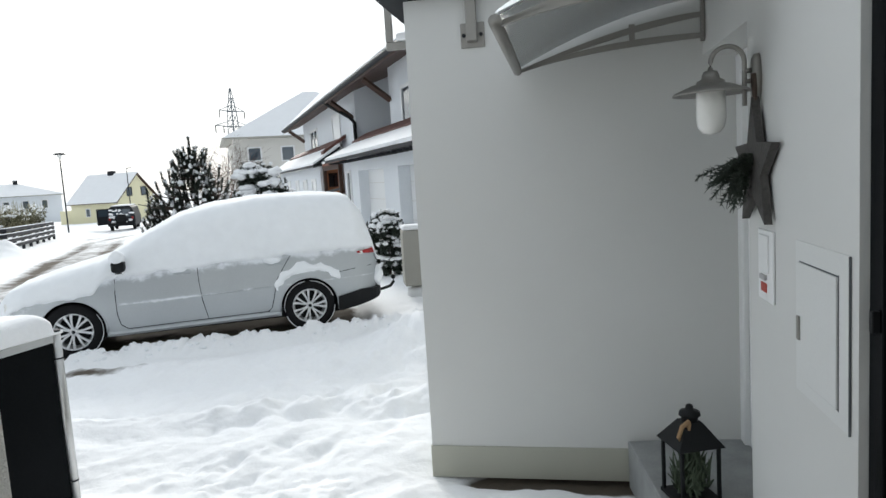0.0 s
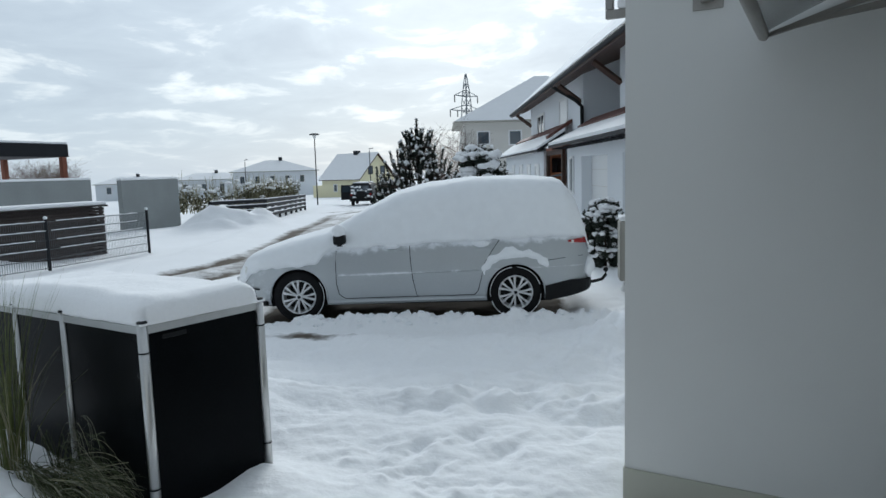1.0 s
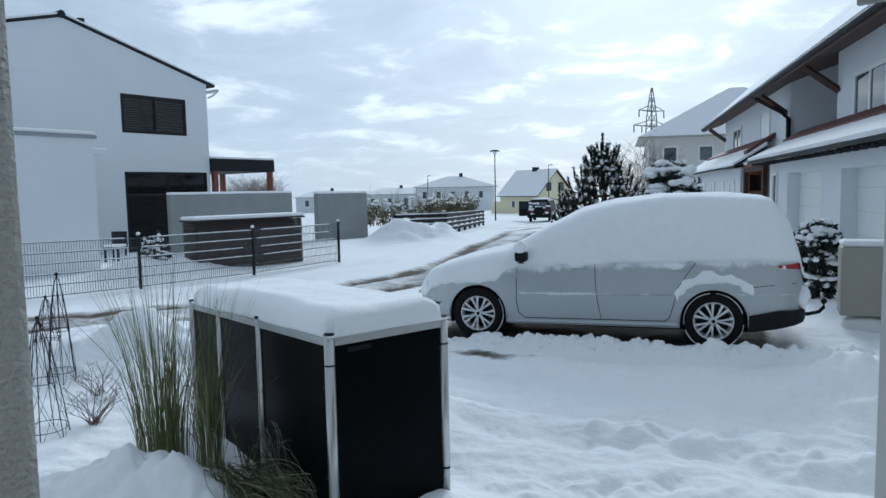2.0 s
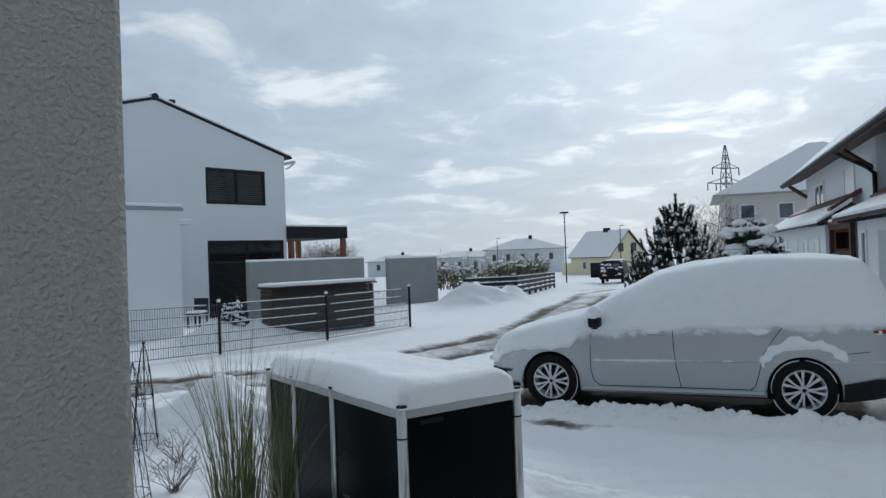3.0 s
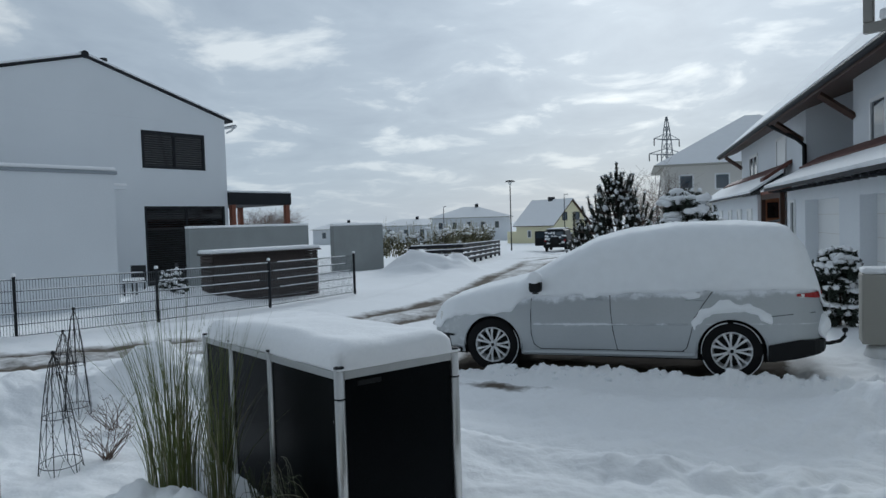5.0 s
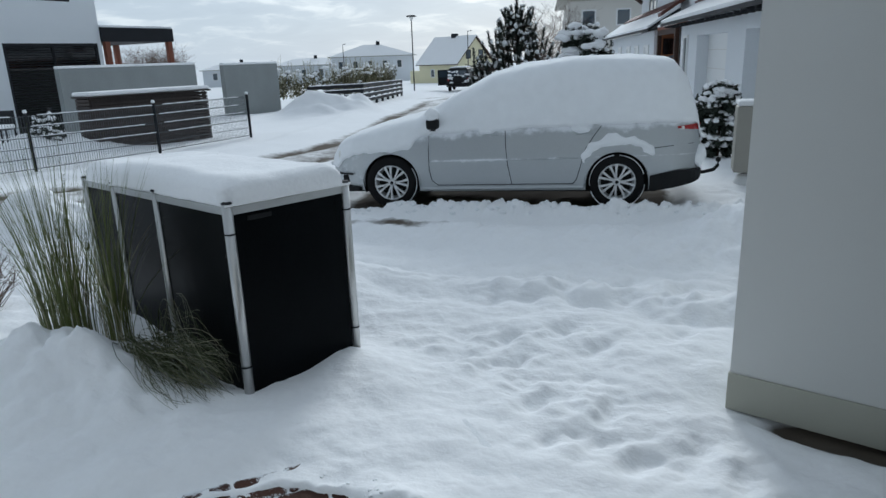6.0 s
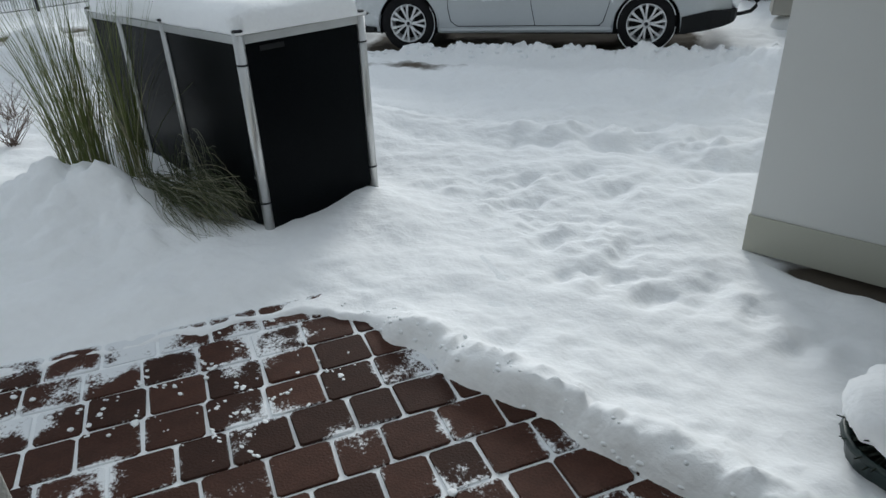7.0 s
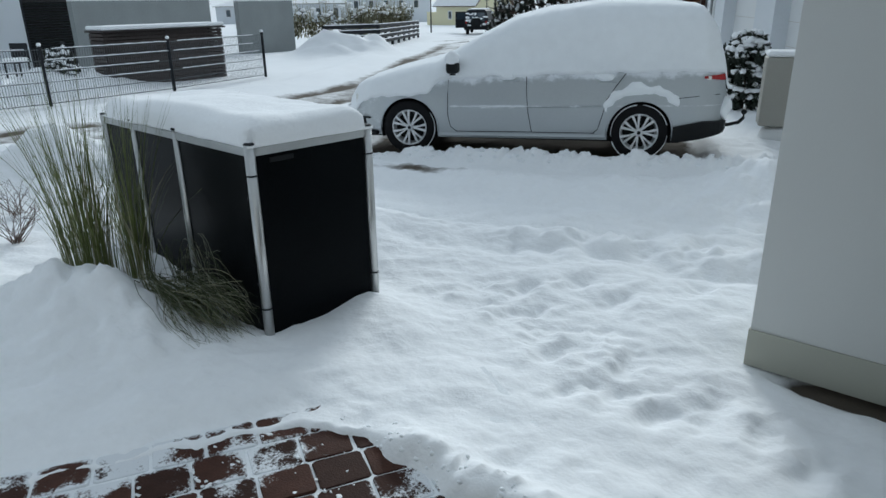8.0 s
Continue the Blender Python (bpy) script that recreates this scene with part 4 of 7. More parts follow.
        for a0, a1 in ((0.3, 1.5), (1.7, 3.3), (3.5, 4.6), (4.9, 6.2)) if x > 0 else ((-1.4, 0.6),):
            bm_tube(bm, [((0.330 + 0.004 * noise.noise(Vector((a * 4, x, 0)))) * math.cos(a), (0.330 + 0.004 * noise.noise(Vector((a * 4, x, 0)))) * math.sin(a), 0.090) for a in np.linspace(a0, a1, 20)], 0.0075, 5, 0.004)
        part("tyre_snow", bm, SNOW_FINE, w, smooth=True)
        bm = bmesh.new()
        bm_lathe(bm, [(0, 0.0), (0.19, 0.0)], 24)
        part("brake_disc", bm, BLACKPL, w)
        for k in range(7):
            for d in (-0.185, 0.185):
                a = 2 * math.pi * k / 7
                bm = bmesh.new()
                vs = []
                for r, wd, z in ((0.045, 0.010, 0.088), (0.12, 0.011, 0.103), (0.214, 0.017, 0.096)):
                    ang = a + d * (0.35 + 0.65 * r / 0.205)
                    vs.append([bm.verts.new((r * math.cos(ang) - sy * wd * math.sin(ang), r * math.sin(ang) + sy * wd * math.cos(ang), z + dz)) for sy, dz in ((-1, 0), (1, 0), (0.7, -0.03), (-0.7, -0.03))])
                for p, q in zip(vs, vs[1:]):
                    for j in range(4):
                        bm.faces.new((p[j], p[(j + 1) % 4], q[(j + 1) % 4], q[j]))
                part("spoke", bm, ALLOY, w)
        bm = bmesh.new()
        bm_lathe(bm, [(0, 0.105), (0.03, 0.105), (0.042, 0.098), (0.05, 0.085), (0.05, 0.04)], 20)
        part("hub", bm, ALLOY, w, smooth=True)
        bm = bmesh.new()
        bm_lathe(bm, [(0, 0.108), (0.022, 0.108), (0.022, 0.104)], 16)
        part("hub_cap", bm, DARK, w)
    for x in (-WX, WX):
        for s in (-1, 1):
            wheel(x, s)

    def side(x, z):                 # near side of the body at that length and height
        w = half(x)
        return -(w * (1 - 0.05 * ((z - 0.62) / 0.45) ** 2))

    def seam(name, pts, r, m, label=""):
        bm = bmesh.new()
        bm_tube(bm, [(x, side(x, z) - 0.0005, z) for x, z in pts], r, 5)
        return part(name, bm, m, c, label)
    seam("door_gap", [(-0.90, 0.93), (-0.91, 0.75), (-0.91, 0.5), (-0.88, 0.36), (-0.80, 0.30)], 0.005, DARK)
    seam("door_gap", [(0.06, 1.0), (0.065, 0.8), (0.09, 0.55), (0.14, 0.31)], 0.005, DARK)
    seam("door_gap", [(-0.80, 0.30), (0.14, 0.31), (0.9, 0.315)], 0.005, DARK)
    seam("door_gap", [(1.22, 1.02), (1.12, 0.88), (1.02, 0.72), (0.97, 0.5), (0.93, 0.36), (0.88, 0.315)], 0.005, DARK)
    seam("bumper_gap", [(1.80, 0.74), (2.05, 0.77), (2.3, 0.79)], 0.004, DARK)
    seam("side_trim", [(-0.88, 0.605), (0.0, 0.62), (0.95, 0.64)], 0.011, CARBODY)
    seam("sill", [(-1.02, 0.25), (0.0, 0.26), (1.02, 0.27)], 0.03, CARPAINT)
    for x in (-0.12, 1.02):
        h = seam("door_handle", [(x - 0.10, 0.925), (x, 0.93), (x + 0.10, 0.925)], 0.014, CARPAINT)
    # lamps and bumpers
    bm = bmesh.new()
    vs = []
    for i in range(9):
        x = 2.10 + 0.28 * i / 8
        t = 0.30 + 0.70 * i / 8
        vs.append([bm.verts.new((x, side(x, z) * (1 if x < 2.3 else 0.985) - 0.012, z)) for z in (0.985 - 0.045 * t, 0.985 + 0.035 * t)])
    for a, b in zip(vs, vs[1:]):
        bm.faces.new((a[0], b[0], b[1], a[1]))
    r = bmesh.ops.extrude_face_region(bm, geom=list(bm.faces))
    bmesh.ops.translate(bm, vec=(0, 0.03, 0), verts=[v for v in r["geom"] if isinstance(v, bmesh.types.BMVert)])
    tl = part("tail_lamp", bm, RED, c, "red tail lamp")
    bm = bmesh.new()
    bm_box(bm, 2.13, side(2.15, 1.0) - 0.016, 0.955, 2.18, side(2.15, 1.0) - 0.005, 0.995)
    part("lens", bm, OPAL, tl)
    bm = bmesh.new()
    vs = []
    for i in range(13):
        x = 1.80 + 0.64 * i / 12
        w = float(np.interp(x, [1.8, 2.1, 2.3, 2.38, 2.44], [0.925, 0.915, 0.87, 0.80, 0.60])) + 0.012
        vs.append([bm.verts.new((x, sgn * w, z)) for sgn, z in ((-1, 0.23 + 0.13 * (i / 12) ** 1.5), (-1, 0.41 + 0.07 * min(1, i / 6)), (1, 0.41 + 0.07 * min(1, i / 6)), (1, 0.23 + 0.13 * (i / 12) ** 1.5))])
    for a, b in zip(vs, vs[1:]):
        for j in range(4):
            bm.faces.new((a[j], a[(j + 1) % 4], b[(j + 1) % 4], b[j]))
    bm.faces.new(vs[0])
    bm.faces.new(vs[-1][::-1])
    part("rear_bumper", bm, BLACKPL, c, "black plastic rear bumper")
    bm = bmesh.new()
    bm_tube(bm, [(2.2, -0.35, 0.36), (2.52, -0.35, 0.36), (2.64, -0.35, 0.39), (2.69, -0.35, 0.45), (2.69, -0.35, 0.50)], 0.022, 8)
    bmesh.ops.create_icosphere(bm, subdivisions=2, radius=0.034, matrix=pose(2.69, -0.35, 0.52))
    part("tow_hook", bm, BLACKPL, c, smooth=True)
    bm = bmesh.new()
    bm_tube(bm, [(-2.28, -0.60, 0.26), (-2.12, -0.78, 0.25), (-1.85, -0.88, 0.25)], 0.035, 8)
    part("front_spoiler", bm, BLACKPL, c)
    bm = bmesh.new()
    bm_tube(bm, [(-2.27, -0.62, 0.44), (-2.13, -0.775, 0.44), (-1.95, -0.865, 0.44)], 0.012, 6)
    part("front_trim", bm, BLACKPL, c)
    bm = bmesh.new()
    bm_box(bm, -2.16, -0.78, 0.60, -1.92, -0.70, 0.74, bevel=0.03)
    part("headlamp", bm, OPAL, c)
    # near door mirror
    mir = box_part("mirror", (-0.90, -1.10, 1.02, -0.75, -0.93, 1.16), BLACKPL, c, bevel=0.035)
    bm = bmesh.new()
    bmesh.ops.create_icosphere(bm, subdivisions=3, radius=0.09, matrix=pose(-0.83, -1.03, 1.19))
    for v in bm.verts:
        v.co += Vector((0, 0, 1)) * noise.noise(v.co * 12) * 0.02
        v.co.z = max(v.co.z, 1.13)
    part("mirror_snow", bm, SNOW, mir, smooth=True)
    bm = bmesh.new()
    bm_box(bm, -0.88, -0.95, 0.99, -0.80, -0.88, 1.04)
    part("mirror_arm", bm, BLACKPL, mir)
    # snow lying on it: one shell over bonnet, glass and roof
    bm = bmesh.new()
    rows = []
    sx = list(np.linspace(-2.37, 2.46, 170))
    for x in sx:
        xc = min(max(x, -2.33), 2.39)
        w, r, b = half(xc), roof(xc), belt(xc)
        wr = w * 0.78 if r > b + 0.25 else w * (0.97 - 0.19 * max(0, r - b) / 0.25)
        low = b + 0.01 + 0.03 * float(fbm(x, 0.3, 1.9, 121, 3)) + 0.016 * float(vnoise(x, 0, 13, 125))
        if x < -0.95:
            low -= 0.10 * smooth01((-0.95 - x) / 0.25) + 0.06 * float(vnoise(x, 3, 5, 127))
        low = max(low, 0.5)
        th = 0.13 * float(smooth01((x + 2.40) / 0.25)) * (1 if x < 2.3 else max(0.35, 1 - (x - 2.3) * 4))
        thick = 0.055
        row = []
        prof = [(w * 0.97 - 0.02, low), (w * 0.97 + thick * 0.6, low + 0.004), (w * 0.965 + thick, low + 0.05)]
        n = 14
        for k in range(1, n + 1):
            t = k / n
            z = low + 0.05 + (r + th - 0.02 - low - 0.05) * math.sin(t * math.pi / 2) ** 1.1
            y = (w * 0.965 + thick) * (1 - t ** 3.2) + wr * 0.62 * t ** 3.2
            prof.append((y, z))
        for k in range(1, 6):
            t = k / 5
            prof.append((wr * 0.62 * (1 - t), r + th - 0.02 + 0.025 * t))
        for sgn in (-1, 1):
            side_row = []
            for k, (y, z) in enumerate(prof if sgn < 0 else prof[:-1][::-1]):
                kk = k if sgn < 0 else len(prof) - 2 - k
                nz_ = 0.011 * float(fbm(x * 1.0 + sgn * 7, z + y, 2.2, 131, 4)) + 0.004 * float(vnoise(x * 1.0 + 3, z - y, 14, 137))
                row.append(bm.verts.new((x, sgn * (y + (nz_ if kk > 1 else 0)), z + (nz_ if kk > 10 else 0))))
        rows.append(row)
    for a, b in zip(rows, rows[1:]):
        for j in range(len(a) - 1):
            bm.faces.new((a[j], a[j + 1], b[j + 1], b[j]))
    bm.faces.new(rows[0])
    bm.faces.new(rows[-1][::-1])
    part("snow_cover", bm, SNOW_FINE, c, "thick snow over roof, glass and bonnet", smooth=True)
    # clinging snow: over the rear arch, on trim, handles and tailgate
    bm = bmesh.new()
    n = 40
    vs = []
    for i in range(n + 1):
        a = radians(38) + radians(112) * i / n
        x, zc = WX + 0.02, 0.36
        t = math.sin(math.pi * i / n) ** 0.5
        r0, r1 = 0.44 + 0.02 * float(vnoise(i * 0.37, 0, 1, 141)), 0.44 + (0.13 + 0.05 * float(vnoise(i * 0.23, 4, 1, 143)) + 0.02 * float(vnoise(i * 0.9, 2, 1, 145))) * t
        row = []
        for k in range(6):
            rr = r0 + (r1 - r0) * k / 5
            px, pz = x + rr * 1.12 * math.cos(a), zc + rr * math.sin(a)
            row.append(bm.verts.new((px, side(min(px, 2.2), pz) - 0.022 * math.sin(math.pi * k / 5) * t - 0.001 + 0.008 * noise.noise(Vector((px, pz, 0)) * 12), pz)))
        vs.append(row)
    for a, b in zip(vs, vs[1:]):
        for j in range(5):
            bm.faces.new((a[j], a[j + 1], b[j + 1], b[j]))
    part("arch_snow", bm, SNOW_FINE, c, smooth=True)
    for x in (-0.17, 0.97):
        bm = bmesh.new()
        bmesh.ops.create_icosphere(bm, subdivisions=3, radius=0.1, matrix=pose(x, side(x, 0.97) - 0.004, 0.985) @ Matrix.Diagonal((1.15, 0.40, 0.52, 1)))
        for v in bm.verts:
            v.co += v.normal * noise.noise(v.co * 14) * 0.015
        part("handle_snow", bm, SNOW_FINE, c, smooth=True)
    bm = bmesh.new()
    bmesh.ops.create_icosphere(bm, subdivisions=4, radius=0.2, matrix=pose(2.38, -0.55, 0.60) @ Matrix.Diagonal((0.42, 1.3, 1.05, 1)))
    for v in bm.verts:
        v.co += v.co.normalized() * noise.noise(v.co * 7) * 0.07
        if v.co.z < 0.48:
            v.co.z = 0.48
    part("tailgate_snow", bm, SNOW_FINE, c, smooth=True)


car()


# ---- garden: grasses, trellis cones, bare shrub ----
def blade(bm, p, way, h, out, bend, w, steps=9):
    """One long leaf: rises, leans out along way and nods at its tip."""
    sidev = Vector((-way.y, way.x, 0.0)).lerp(Vector((0.6, 0.8, 0)), 0.4).normalized()
    last = None
    for i in range(steps):
        t = i / (steps - 1)
        q = p + way * (out * h * t ** 2.1) + Vector((0, 0, h * (t - bend * t ** 3.2)))
        ww = w * (0.75 + 0.5 * t * (1 - t) * 2) * (1 - 0.9 * t ** 2)
        v = (bm.verts.new(q - sidev * ww), bm.verts.new(q + sidev * ww))
        if last:
            bm.faces.new((last[0], last[1], v[1], v[0]))
        last = v


def grass_clump(name, at, tufts, seed, label):
    """A clump of stiff leaves; tufts: (part name, material, count, x, y, spread, height, lean of the tips, nod)."""
    rnd = random.Random(seed)
    t = thing(name, pose(*at), label, "grass")
    for nm, material, n, x, y, spread, height, out, nod in tufts:
        bm = bmesh.new()
        for k in range(n):
            a, r = rnd.uniform(0, 2 * math.pi), spread * math.sqrt(rnd.random())
            p = Vector((x + r * math.cos(a), y + r * math.sin(a), -0.05))
            b = a + rnd.gauss(0, 0.7)
            way = Vector((math.cos(b), math.sin(b), 0))
            h = height * (rnd.uniform(0.45, 1.0) if k % 3 else rnd.uniform(0.8, 1.05))
            blade(bm, p, way, h, out * rnd.uniform(0.2, 1.2) * (0.4 + r / spread), nod * rnd.random() ** 2, rnd.uniform(0.0016, 0.0040))
        part(nm, bm, material, t)["kind"] = "stuff"
    return t


grass_clump("ornamental_grass", (-3.66, 2.44, gz(-3.66, 2.44)),
            [("green_blades", BLADE, 170, 0.0, 0.0, 0.15, 1.36, 0.20, 0.15), ("straw_blades", BLADE_DRY, 70, -0.03, 0.02, 0.17, 1.05, 0.34, 0.3),
             ("arching_blades", BLADE, 34, 0.02, 0.0, 0.12, 1.30, 0.62, 0.55)], 11, "tall green ornamental grass rising from snow")
grass_clump("ornamental_grass", (-3.36, 2.55, gz(-3.36, 2.55)),
            [("green_blades", BLADE, 95, 0.0, 0.0, 0.075, 1.25, 0.16, 0.12), ("straw_blades", BLADE_DRY, 30, 0.02, 0.0, 0.09, 1.1, 0.40, 0.4),
             ("arching_blades", BLADE, 16, 0.02, 0.0, 0.07, 1.25, 0.70, 0.6)], 12, "dark green grass tuft close beside the bin box")


BLADE_WET = mat("wet_grass_blade", (0.060, 0.072, 0.034), 0.6, var=0.4, scale=8, fine=90, bump=0.1, dist=0.002, spec=0.15)
BLADE_GREY = mat("faded_grass_blade", (0.20, 0.20, 0.14), 0.7, var=0.35, scale=8, fine=60, bump=0.0)


def fallen_grass():
    """Leaves pressed over by snow: a combed mat that runs along the box and ends before its corner post."""
    rnd = random.Random(21)
    bx, by = -3.00, 2.60
    g0 = gz(bx, by)
    t = thing("fallen_grass", pose(bx, by, g0), "grey green grass pressed down by snow against the bin box", "grass")
    along, across = Vector((0.968, -0.252, 0)), Vector((0.252, 0.968, 0))
    for name, m, n in (("green_blades", BLADE_WET, 230), ("faded_blades", BLADE_GREY, 140), ("dry_blades", BLADE_DRY, 40)):
        bm = bmesh.new()
        for k in range(n):
            u0, v0 = rnd.uniform(-0.24, 0.22), rnd.uniform(-0.20, 0.08)
            p = along * u0 + across * v0 + Vector((0, 0, rnd.uniform(0.0, 0.16 - 0.35 * abs(v0 + 0.04))))
            d = (along + across * rnd.gauss(0.06 - 0.8 * v0, 0.22)).normalized()
            L = min(rnd.uniform(0.22, 0.70), 0.62 - u0)
            rise, fall = rnd.uniform(0.0, 0.13), rnd.uniform(-0.03, 0.16)
            if k % 14 == 0:
                p, rise, fall = along * rnd.uniform(-0.2, 0.05) + Vector((0, 0, 0.10)), rnd.uniform(0.28, 0.42), rnd.uniform(0.20, 0.42)
            lift, w = rnd.uniform(0.005, 0.08), rnd.uniform(0.0013, 0.0030)
            last = None
            curl = rnd.uniform(-0.10, 0.10)
            for i in range(10):
                q01 = i / 9
                q = p + d * L * q01 + across * curl * math.sin(q01 * 3) + Vector((0, 0, rise * math.sin(q01 * 2.6) - fall * q01 ** 2.4))
                q.z = max(q.z, gz(bx + q.x, by + q.y) - g0 + lift * (1 - q01))
                wv = Vector((-d.y, d.x, 0.6)) * w * (1 - 0.8 * q01)
                v = (bm.verts.new(q - wv), bm.verts.new(q + wv))
                if last:
                    bm.faces.new((last[0], last[1], v[1], v[0]))
                last = v
        part(name, bm, m, t)["kind"] = "stuff"


fallen_grass()


def trellis(x, y, h, r, seed):
    z = gz(x, y) - 0.05
    t = thing("trellis_cone", pose(x, y, z, 3, 2, seed * 20), "black wire trellis cone standing in the snowy bed", "trellis", "trellis cones")

    def reach(q):
        return r * (1 - q) ** 0.6
    for k in range(6):
        a = 2 * math.pi * k / 6
        bm = bmesh.new()
        bm_tube(bm, [(reach(q) * math.cos(a), reach(q) * math.sin(a), h * q) for q in np.linspace(0, 1, 14)], 0.0034, 5)
        part("rod", bm, BLACKWIRE, t)
    for q in (0.12, 0.50):
        bm = bmesh.new()
        bm_tube(bm, [(reach(q) * math.cos(a), reach(q) * math.sin(a), h * q) for a in np.linspace(0, 2 * math.pi, 25)], 0.003, 5, cap=False)
        part("ring", bm, BLACKWIRE, t)
    for k in range(6):
        for turn in (-1, 1):
            bm = bmesh.new()
            bm_tube(bm, [(reach(q) * math.cos(k * math.pi / 3 + turn * q * 2.4), reach(q) * math.sin(k * math.pi / 3 + turn * q * 2.4), h * q) for q in np.linspace(0, 0.86, 16)], 0.0016, 4, cap=False)
            part("lattice_wire", bm, BLACKWIRE, t)
    bm = bmesh.new()
    bmesh.ops.create_icosphere(bm, subdivisions=2, radius=0.016, matrix=pose(0, 0, h + 0.008))
    part("finial", bm, BLACKWIRE, t, smooth=True)


trellis(-5.0, 2.34, 0.90, 0.15, 1)
trellis(-6.18, 2.97, 0.98, 0.12, 2)
trellis(-6.93, 3.17, 0.48, 0.11, 3)


def twiggy(name, x, y, z, h, w, n, seed, label, r=0.004):
    rnd = random.Random(seed)
    t = thing(name, pose(x, y, z), label, "shrub")
    bm = bmesh.new()
    for k in range(n):
        a = rnd.uniform(0, 6.28)
        p = Vector((rnd.uniform(-0.15, 0.15) * w, rnd.uniform(-0.15, 0.15) * w, 0))
        q = Vector((math.cos(a) * w * rnd.uniform(0.2, 1), math.sin(a) * w * rnd.uniform(0.2, 1), h * rnd.uniform(0.5, 1)))
        m = (p + q) / 2 + Vector((rnd.uniform(-1, 1), rnd.uniform(-1, 1), rnd.uniform(-0.4, 1))) * 0.12 * h
        bm_tube(bm, [p, m, q], r, 4, r * 0.4, cap=False)
        for j in range(3):
            s = rnd.uniform(0.3, 1)
            b = m.lerp(q, s)
            e = b + Vector((rnd.uniform(-1, 1), rnd.uniform(-1, 1), rnd.uniform(0.2, 1))) * 0.2 * h
            bm_tube(bm, [b, e], r * 0.6, 3, r * 0.3, cap=False)
    part("brushwood", bm, TWIG, t)["kind"] = "stuff"
    return t


twiggy("bare_shrub", -4.95, 2.65, gz(-4.95, 2.65), 0.34, 0.30, 26, 5, "bare brown shrub poking out of the snow", 0.0032)
twiggy("bare_shrub", -5.6, 3.0, gz(-5.6, 3.0), 0.30, 0.3, 18, 6, "bare brown shrub poking out of the snow", 0.0032)

# ---- street side: wire fence, timber stack, concrete screens ----
FP = [(-13.30, 2.4), (-13.28, 5.0), (-13.20, 7.62), (-13.05, 10.35), (-13.35, 13.45)]


def wire_fence():
    f = thing("wire_fence", pose(0, 0, 0), "grey double bar mesh fence with snow on its rails", "fence")
    zb = [bz(x, y) for x, y in FP]
    for (x, y), z in zip(FP, zb):
        p = box_part("post", (x - 0.03, y - 0.02, z - 0.1, x + 0.03, y + 0.02, z + 1.14), DARK, f, bevel=0.004)
        bm = bmesh.new()
        bmesh.ops.create_icosphere(bm, subdivisions=2, radius=0.05, matrix=pose(x, y, z + 1.15) @ Matrix.Diagonal((1, 0.8, 0.8, 1)))
        part("snow_cap", bm, SNOW, p, smooth=True)
    for k in range(len(FP) - 1):
        (x0, y0), (x1, y1) = FP[k], FP[k + 1]
        a, b = Vector((x0, y0, zb[k])), Vector((x1, y1, zb[k + 1]))
        L = (b - a).length
        bm = bmesh.new()
        n = int(L / 0.05)
        for i in range(1, n):
            p = a.lerp(b, i / n)
            bm_tube(bm, [p + Vector((0, 0, 0.04)), p + Vector((0, 0, 1.08))], 0.0048, 3, cap=False)
        o = part("wire_mesh", bm, ZINC, f)
        o["kind"] = "stuff"
        for j in range(6):
            z = 0.06 + j * 0.2
            bm = bmesh.new()
            for s in (-0.008, 0.008):
                bm_tube(bm, [a + Vector((s, 0, z)), b + Vector((s, 0, z))], 0.006, 4)
            r = part("rail", bm, ZINC, f)
            if j > 1:
                bm = bmesh.new()
                m = 26
                s0, s1 = random.Random(k * 7 + j).uniform(0, 0.12), random.Random(k * 9 + j).uniform(0.88, 1)
                bm_tube(bm, [a.lerp(b, s0 + (s1 - s0) * i / m) + Vector((0, 0, z + 0.014 + 0.004 * math.sin(i * 1.7 + j))) for i in range(m + 1)], 0.012, 5)
                part("rail_snow", bm, SNOW, r)


wire_fence()


def timber_stack():
    z = bz(-15, 11.6) - 0.06
    t = thing("slatted_store", pose(-15.4, 10.05, z, 0, 0, -4), "dark slatted timber store with a snow covered lid", "garden store")
    for k in range(15):
        z0 = 0.05 + k * 0.083
        box_part("slat", (0.60, 0, z0, 0.63, 3.2, z0 + 0.062), WOODDK, t)
        box_part("slat", (0, -0.03, z0, 0.60, 0.0, z0 + 0.062), WOODDK, t)
        box_part("slat", (0, 3.2, z0, 0.60, 3.23, z0 + 0.062), WOODDK, t)
    for y in (0.02, 1.58, 3.12):
        box_part("post", (0.53, y, 0, 0.596, y + 0.07, 1.29), WOODDK, t)
    box_part("back", (0, 0, 0, 0.03, 3.2, 1.29), WOODDK, t)
    box_part("lid", (-0.06, -0.08, 1.30, 0.70, 3.28, 1.34), WOODDK, t)
    box_part("snow_cover", (-0.05, -0.07, 1.342, 0.69, 3.27, 1.44), SNOW, t, bevel=0.04)


timber_stack()


def screen(x, y0, y1, top, name="concrete_screen"):
    z = bz(x, (y0 + y1) / 2) - 0.1
    s = thing(name, pose(x, y0, z), "grey fair faced concrete garden wall capped with snow", "garden wall", "concrete screens")
    L = y1 - y0
    box_part("slab", (-0.24, 0, 0, 0, L, top - z), CONC, s, bevel=0.012)
    box_part("snow_cap", (-0.25, -0.01, top - z + 0.002, 0.01, L + 0.01, top - z + 0.09), SNOW, s, bevel=0.035)


screen(-21.6, 13.5, 18.95, 1.76)
screen(-21.7, 20.45, 23.55, 1.70)


